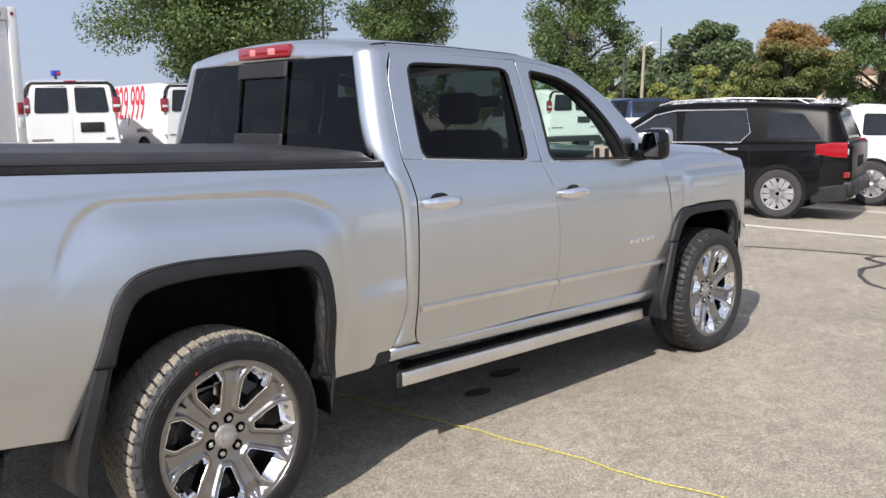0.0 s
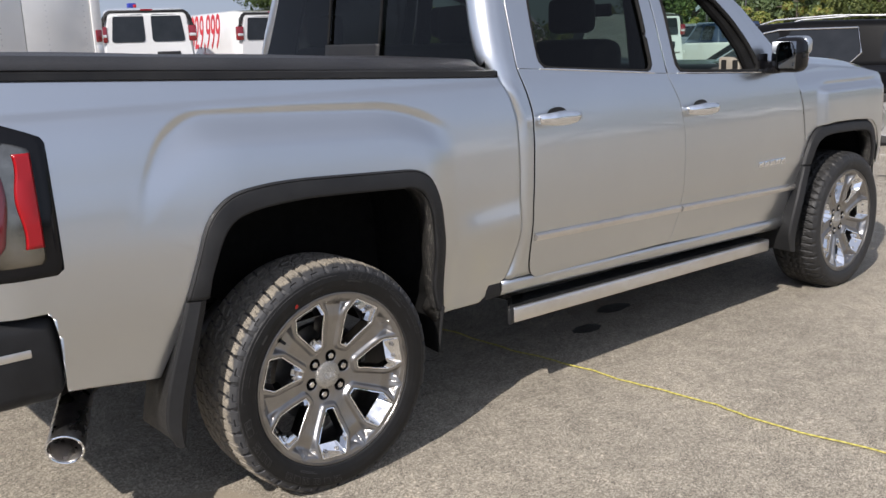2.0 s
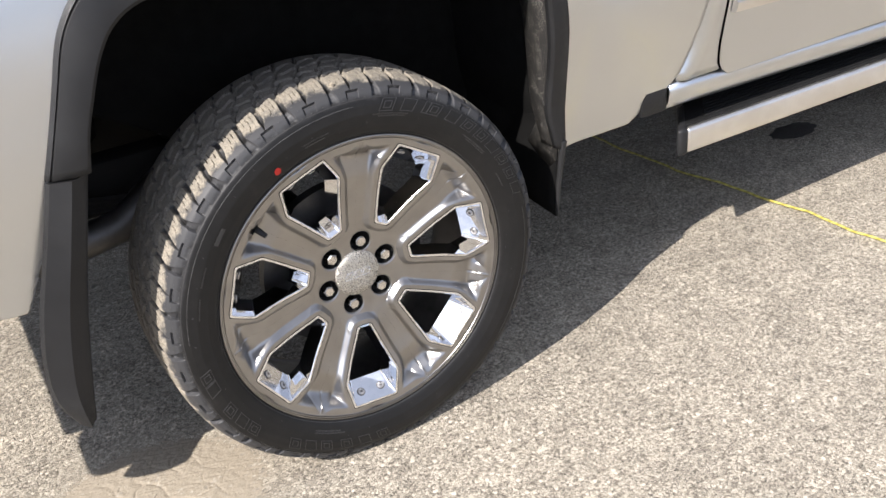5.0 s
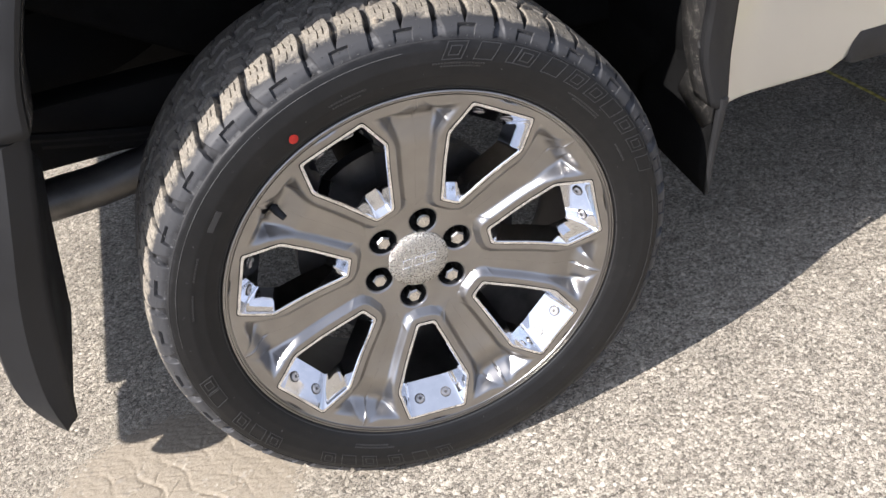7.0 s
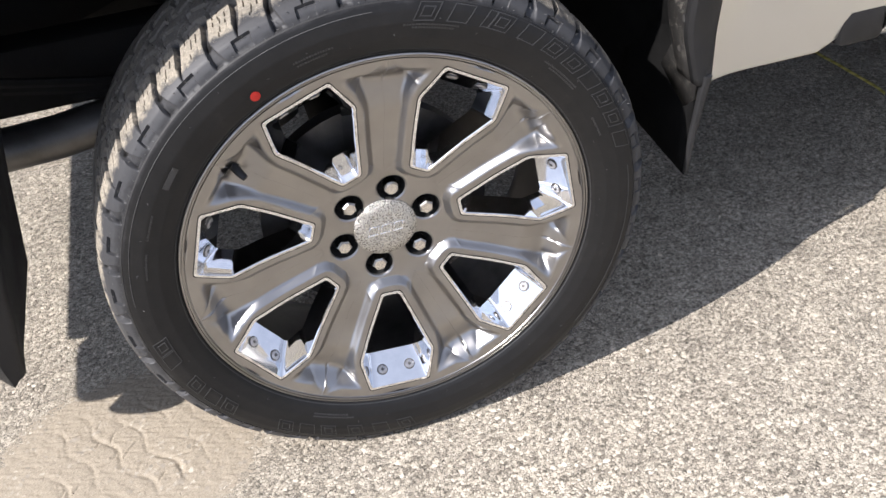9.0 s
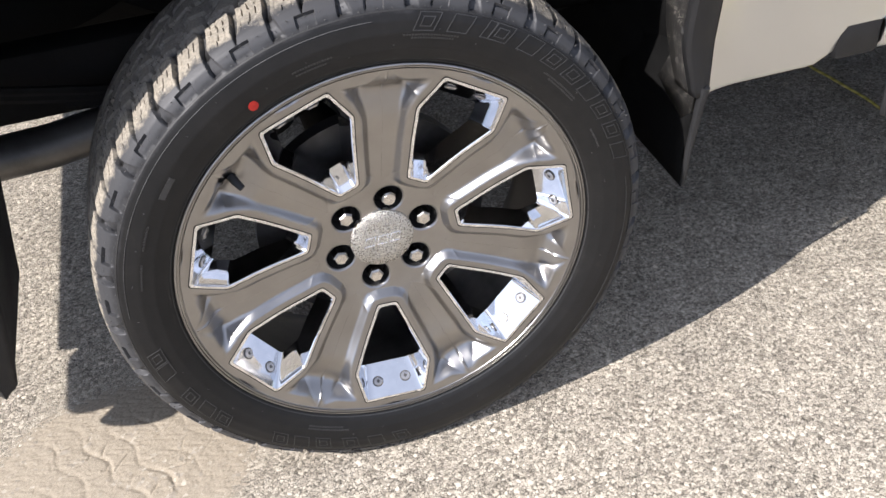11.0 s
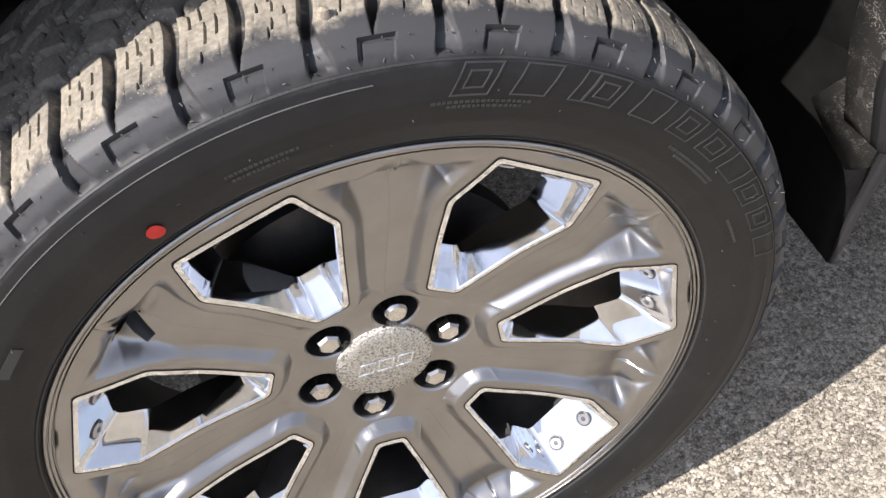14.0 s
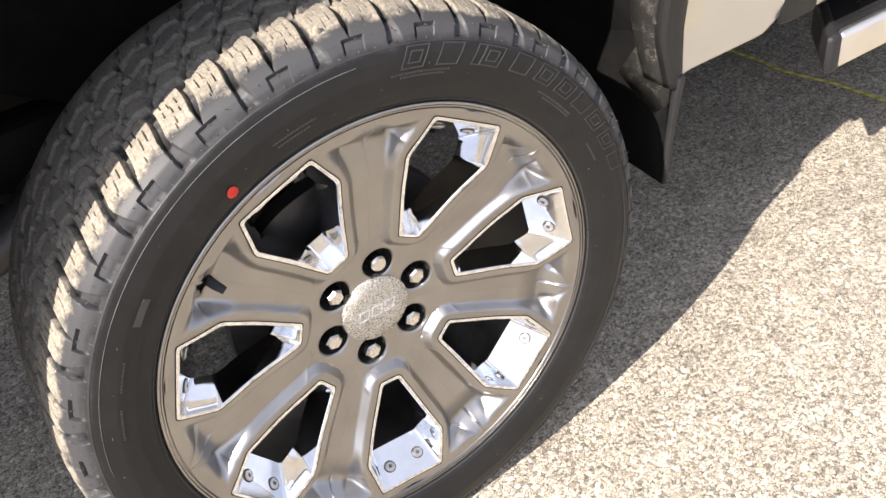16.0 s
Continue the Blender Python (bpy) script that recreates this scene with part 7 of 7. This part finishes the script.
suv((36.5, 14.6, 0), 125, BLACKPAINT, "black suv in the far row", "parked suvs", False)


def pickup(at, heading, mat, cabmat, label, group):
    t = thing("pickup", label, "pickup truck", group=group)
    part("body", hull([(-2.75, 0.95, 0.93, 0.55, 1.18, 0.06), (-2.6, 0.98, 0.96, 0.48, 1.22, 0.08), (1.2, 0.98, 0.96, 0.45, 1.20, 0.08), (2.2, 0.97, 0.92, 0.45, 1.18, 0.1), (2.7, 0.9, 0.86, 0.5, 1.05, 0.1)]), mat, t, sharp=50)
    part("cab", hull([(-0.95, 0.94, 0.72, 1.15, 1.25, 0.05), (-0.80, 0.94, 0.72, 1.15, 1.86, 0.10), (0.8, 0.94, 0.72, 1.15, 1.88, 0.10), (1.6, 0.92, 0.74, 1.12, 1.22, 0.05)]), cabmat, t, sharp=50)
    for pts in ([(-0.70, 1.28), (-0.66, 1.74), (0.12, 1.76), (0.12, 1.28)], [(0.22, 1.28), (0.22, 1.76), (0.75, 1.72), (1.15, 1.30)]):
        for g in side_panel(pts, 0.94, 0.72, 1.15, 1.87, 0.004):
            part("side_window", g, DARKGLASS, t)
    part("rear_window", Geo().box(-0.93, -0.80, -0.66, 0.66, 1.32, 1.76, 0.03), DARKGLASS, t, "dark rear window")
    for s in (-1, 1):
        part("tail_lamp", Geo().box(-2.78, -2.60, s * 0.90 - 0.07, s * 0.90 + 0.07, 0.85, 1.15, 0.02), RED, t, "red tail lamp")
    part("bumper", Geo().box(-2.92, -2.7, -0.92, 0.92, 0.45, 0.65, 0.03), CHROME, t)
    part("tailgate_handle", Geo().box(-2.78, -2.74, -0.10, 0.10, 1.02, 1.10, 0.01), LINER, t)
    for x in (-1.7, 1.85):
        for y in (-0.97, 0.97):
            small_wheel(t, x, y, 0.39, GALV)
    t.matrix_basis = Matrix.Translation((at[0], at[1], gz(at[0], at[1]))) @ pose(0, 0, 0, 0, 0, heading)
    return t


pickup((31.0, 20.6, 0), 62, WHITE, WHITE, "white pickup in the far row across the lot", "parked pickups")
pickup((26.3, 15.2, 0), 60, WHITE, BLUEPAINT, "white pickup with a dark blue cab, parked beyond the vans", "parked pickups")


def box_truck(at, heading):
    t = thing("box_truck", "white box truck with a riveted cargo body, parked", "box truck")
    b = part("cargo_box", Geo().box(-2.6, 2.2, -1.2, 1.2, 0.95, 2.97, 0.03), WHITE, t, "white cargo body")
    part("rear_frame", Geo().box(-2.66, -2.58, -1.22, -1.06, 0.9, 3.0, 0.02).box(-2.66, -2.58, 1.06, 1.22, 0.9, 3.0, 0.02).box(-2.66, -2.58, -1.07, 1.07, 2.80, 3.0, 0.02).box(-2.66, -2.58, -1.07, 1.07, 0.9, 1.02, 0.02), WHITE, b, "white rear frame", root=Matrix())
    for k in range(2):
        d = part("rear_door", Geo().box(-2.63, -2.59, -1.055 + 1.06 * k, -0.005 + 1.06 * k, 1.03, 2.79, 0.008), WHITE, b, "white riveted rear door", root=Matrix())
    g = Geo()
    for y in (-0.95, -0.35, 0.35, 0.95):
        for k in range(22):
            g.box(-2.637, -2.625, y - 0.008, y + 0.008, 1.08 + 0.078 * k, 1.096 + 0.078 * k, 0.003, 1)
    tagged(part("rivets", g, GALV, b, root=Matrix()), "rows of small rivets", kind="stuff")
    for s in (-1, 1):
        part("marker_lamp", Geo().tube([(-2.67, s * 1.13, 2.90), (-2.645, s * 1.13, 2.90)], 0.03, 12), RED, t, "red marker lamp")
        part("tail_lamp", Geo().box(-2.68, -2.65, s * 1.14 - 0.05, s * 1.14 + 0.05, 1.42, 1.60, 0.02), RED, t, "red tail lamp")
        part("reverse_lamp", Geo().box(-2.68, -2.65, s * 1.14 - 0.05, s * 1.14 + 0.05, 1.22, 1.38, 0.02), CLEARLENS, t)
    part("maker_plate", Geo().box(-2.675, -2.655, -0.95, -0.55, 2.86, 2.92, 0.006), GREYINK, t)
    part("cab", hull([(2.2, 1.0, 0.85, 0.6, 2.1, 0.15), (3.1, 1.0, 0.85, 0.6, 2.1, 0.15), (3.7, 0.98, 0.85, 0.6, 1.4, 0.15), (4.4, 0.9, 0.8, 0.6, 1.2, 0.12)]), WHITE, t)
    part("chassis", Geo().box(-2.6, 4.2, -0.45, 0.45, 0.6, 0.94, 0.02), LINER, t)
    for x in (-1.5, 3.4):
        for y in (-1.02, 1.02):
            small_wheel(t, x, y, 0.42, GALV)
    t.matrix_basis = Matrix.Translation((at[0], at[1], gz(at[0], at[1]))) @ pose(0, 0, 0, 0, 0, heading)


box_truck(rear_at(2.38, 11.05, 104, 2.63), 104)


# ---- trees ----
def leaves(blobs, count, size, seed):
    """Many small leaf sprays, scattered through uneven clumps."""
    r = np.random.RandomState(seed)
    w = np.array([b[3] * b[4] * b[5] for b in blobs]) ** 0.8
    pick = r.choice(len(blobs), count, p=w / w.sum())
    B = np.array(blobs)[pick]
    d = r.normal(size=(count, 3))
    d /= np.linalg.norm(d, axis=1)[:, None]
    rad = r.uniform(0.10, 1.15, count) ** 0.68
    c = B[:, :3] + d * rad[:, None] * B[:, 3:6]
    a = r.normal(size=(count, 3)) * 0.55 + d * 0.7 + np.array([0, 0, 0.25])
    a /= np.linalg.norm(a, axis=1)[:, None]
    b = np.cross(a, r.normal(size=(count, 3)))
    b /= np.linalg.norm(b, axis=1)[:, None]
    e = np.cross(a, b)
    s = size * r.uniform(0.6, 1.3, count)[:, None]
    V = np.stack([c - b * s, c + e * s * 0.45 + a * s * 0.15, c + b * s, c - e * s * 0.45 + a * s * 0.15], 1).reshape(-1, 3)
    F = np.arange(count * 4).reshape(-1, 4)
    return V.tolist(), F.tolist()


def tree(x, y, base, crown_z, rx, rz, seed, mat, label, clumps=26, count=9000, size=0.16, group=""):
    rng = random.Random(seed)
    h = gz(x, y)
    t = thing("tree", label, "tree", (x, y, h), group)
    tall = crown_z + rz * 0.5
    bend = [rng.uniform(-0.15, 0.15) for _ in range(4)]
    trunk = [(x + bend[0] * k / 5, y + bend[1] * k / 5, h - 0.05 + tall * k / 6) for k in range(7)]
    g = Geo().tube(trunk, [base * (1.25 if k == 0 else 1 - 0.13 * k) for k in range(7)], 10)
    blobs = []
    for k in range(clumps):
        a, u = rng.uniform(0, math.tau), rng.uniform(-1, 1)
        f = math.sqrt(max(0.05, 1 - u * u)) * rng.uniform(0.35, 0.95)
        p = (x + rx * f * math.cos(a), y + rx * f * math.sin(a), h + crown_z + rz * u * 0.88)
        s = rng.uniform(0.13, 0.29)
        blobs.append((*p, rx * s * 1.15, rx * s * 1.15, rz * s * rng.uniform(0.7, 1.1)))
        if k % 2 == 0:
            z0 = min(max(p[2] * 0.75, tall * 0.25), tall * 0.95)
            st = Vector((x, y, z0))
            mid = st.lerp(Vector(p), 0.5) + Vector((0, 0, 0.15 * rx))
            g.tube([st, mid, p], [base * 0.4, base * 0.25, base * 0.08], 6)
    part("trunk", g, BARK, t, "brown bark trunk and limbs")
    V, F = leaves(blobs, count, size, seed)
    part("crown", Geo().add(V, F), mat, t, "uneven leafy crown")
    return t


tree(12.2, 19.8, 0.16, 4.85, 3.2, 2.7, 11, LEAF, "broad green maple behind the parked vans", 120, 125000, 0.054, "lot trees")
tree(22.5, 23.7, 0.15, 5.3, 2.3, 2.3, 12, LEAF, "green maple in the lot", 90, 50000, 0.06, "lot trees")
tree(25.5, 17.3, 0.14, 4.3, 1.9, 2.6, 13, LEAF, "slender green maple with an open crown", 70, 32000, 0.062, "lot trees")
tree(39.3, 15.7, 0.2, 3.35, 2.25, 1.95, 14, LEAFRED, "maple turning orange at its top", 84, 60000, 0.08, "lot trees")
tree(46.0, 14.0, 0.25, 3.9, 3.0, 2.6, 15, LEAF, "large dark green tree at the lot's edge", 52, 40000, 0.09, "lot trees")
tree(50.0, 9.4, 0.25, 3.9, 3.0, 2.7, 16, LEAF, "large green tree at the lot's edge", 52, 40000, 0.09, "lot trees")
rng = random.Random(21)
for k in range(11):
    px = 36 + 2.1 * k + rng.uniform(-0.6, 0.6)
    tree(px, 42.0 - 1.75 * k + rng.uniform(-1, 1), 0.07, 2.0 + rng.uniform(-0.2, 0.5), 1.2 + rng.uniform(-0.2, 0.4), 1.5 + rng.uniform(-0.2, 0.4), 30 + k, LEAF2, "young yellow-green tree along the fence", 12, 4200, 0.12, "young trees")
rng = random.Random(22)
for k in range(5):
    a = radians(27.0 + 1.9 * k)
    d = 88 + rng.uniform(-6, 10)
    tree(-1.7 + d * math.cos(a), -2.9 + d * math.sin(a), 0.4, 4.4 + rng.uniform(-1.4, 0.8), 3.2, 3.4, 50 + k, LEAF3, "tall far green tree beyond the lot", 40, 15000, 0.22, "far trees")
# far woods that close the horizon all round, in the haze-paled leaf colour
blobs, rng = [], random.Random(23)
for k in range(230):
    a = math.tau * k / 230 + rng.uniform(-0.01, 0.01)
    d = rng.uniform(125, 150)
    h = rng.uniform(2.0, 3.6)
    blobs.append((d * math.cos(a), d * math.sin(a), h * 0.75, rng.uniform(3, 5), rng.uniform(3, 5), h * 0.75))
V, F = leaves(blobs, 90000, 0.42, 77)
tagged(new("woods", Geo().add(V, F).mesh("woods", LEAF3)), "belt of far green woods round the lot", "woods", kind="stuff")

# ---- poles, fence, buildings ----
def light_pole(x, y, h, arm, label):
    t = thing("light_pole", label, "light pole", (x, y, 0), "light poles")
    part("shaft", Geo().tube([(x, y, 0), (x, y, h)], [0.09, 0.06], 10), POLE, t)
    part("base", Geo().tube([(x, y, 0), (x, y, 0.6)], 0.25, 14), STUCCO, t, "concrete base")
    for s in (-1, 1):
        part("arm", Geo().tube([(x, y, arm), (x + 0.4 * s, y - 0.4 * s, arm)], 0.03, 6), POLE, t)
        part("lamp_head", Geo().box(x + 0.32 * s - 0.18, x + 0.32 * s + 0.18, y - 0.32 * s - 0.18, y - 0.32 * s + 0.18, arm - 0.06, arm + 0.08, 0.03), POLE, t, "dark lamp head")


light_pole(25.8, 32.7, 8.5, 5.45, "dark steel lot light with two arms")
light_pole(48.1, 30.5, 6.9, 6.75, "dark steel lot light far across the lot")
single("flag_mast", Geo().tube([(57.8, 33.8, 0), (57.8, 33.8, 7.2)], [0.07, 0.04], 8), POLE, "thin dark mast far across the lot", "mast")
u = thing("utility_pole", "weathered wooden utility pole with a curved lamp arm", "utility pole", (64.5, 39.8, 0))
part("shaft", Geo().tube([(64.5, 39.8, 0), (64.8, 39.7, 6.6)], [0.16, 0.11], 10), WOODPOLE, u)
part("lamp_arm", Geo().tube([(64.8, 39.7, 6.3), (65.2, 39.2, 6.7), (65.8, 38.6, 6.6)], 0.04, 6), GALV, u)
for k in range(2):
    single("overhead_wire", Geo().tube([(64.8 + 3 * i, 39.7 - 2.6 * i, 6.2 - 0.3 * k + 0.02 * (i - 6) ** 2 - 0.7) for i in range(13)], 0.02, 5), POLE, "thin dark overhead wire between poles", "wire")
f = thing("fence", "grey board fence along the far side", "fence", (50, 26.5, 0))
for k in range(26):
    x, y = 46.0 + 0.62 * k * 0.8, 29.5 - 0.62 * k * 0.62
    part("board", Geo().box(x - 0.2, x + 0.2, y - 0.2, y + 0.2, 0, 1.75, 0.02), GALV, f)


def shop(x0, x1, y0, y1, h, mat, label, dark_face):
    """A plain building of one storey, with openings on the face turned to the lot."""
    b = thing("building", label, "building", ((x0 + x1) / 2, (y0 + y1) / 2, 0))
    part("wall", Geo().box(x0, x1, y0, y1, 0, h, 0.05), mat, b)
    part("cornice", Geo().box(x0 - 0.15, x1 + 0.15, y0 - 0.15, y1 + 0.15, h - 0.5, h + 0.15, 0.04), ROOFING, b, "brown roof edge")
    n = max(2, int((y1 - y0 if dark_face in "xX" else x1 - x0) / 5))
    for k in range(n):
        if dark_face == "X":
            c = y0 + (y1 - y0) * (k + 0.5) / n
            w = part("window", Geo().box(x1 - 0.05, x1 + 0.04, c - 1.5, c + 1.5, 0.4, 2.7, 0.02), DARKGLASS, b, "dark shop window")
        elif dark_face == "x":
            c = y0 + (y1 - y0) * (k + 0.5) / n
            w = part("window", Geo().box(x0 - 0.04, x0 + 0.05, c - 1.5, c + 1.5, 0.4, 2.7, 0.02), DARKGLASS, b, "dark window")
    return b


shop(-48, -34, -18, 96, 6.5, STUCCO, "long beige stucco shop building with dark windows", "X")
shop(86, 98, 28, 42, 4.4, STUCCO, "far house with a brown roof among trees", "x")
sg = thing("pylon_sign", "blue and red shop sign on a far pole", "sign", (26.5, 66.5, 0))
part("post", Geo().tube([(26.5, 66.5, 0), (26.5, 66.5, 4.7)], 0.10, 10), POLE, sg)
part("panel", Geo().box(26.2, 26.80, 66.3, 66.7, 4.55, 4.95, 0.04), SIGNBLUE, sg, "blue sign panel")
part("panel", Geo().box(26.55, 26.80, 66.25, 66.75, 4.62, 4.85, 0.03), SIGNRED, sg, "red sign panel")
# the row across the lot, behind the camera
van((19.5, -19.5, 0), 92, "white cargo van in a row across the lot", "parked vans")
suv((23.6, -18.6, 0), 90, WHITE, "white suv in a row across the lot", "parked suvs", False)
suv((27.4, -18.9, 0), 88, GREYPAINT, "dark grey suv in a row across the lot", "parked suvs", False)
suv((31.0, -18.5, 0), 90, WHITE, "white suv at the end of a row across the lot", "parked suvs", False)
pickup((35.0, -19.2, 0), 89, WHITE, WHITE, "white pickup in a row across the lot", "parked pickups")
suv((13.5, -19.0, 0), 91, BLACKPAINT, "black suv in a row across the lot", "parked suvs", False)
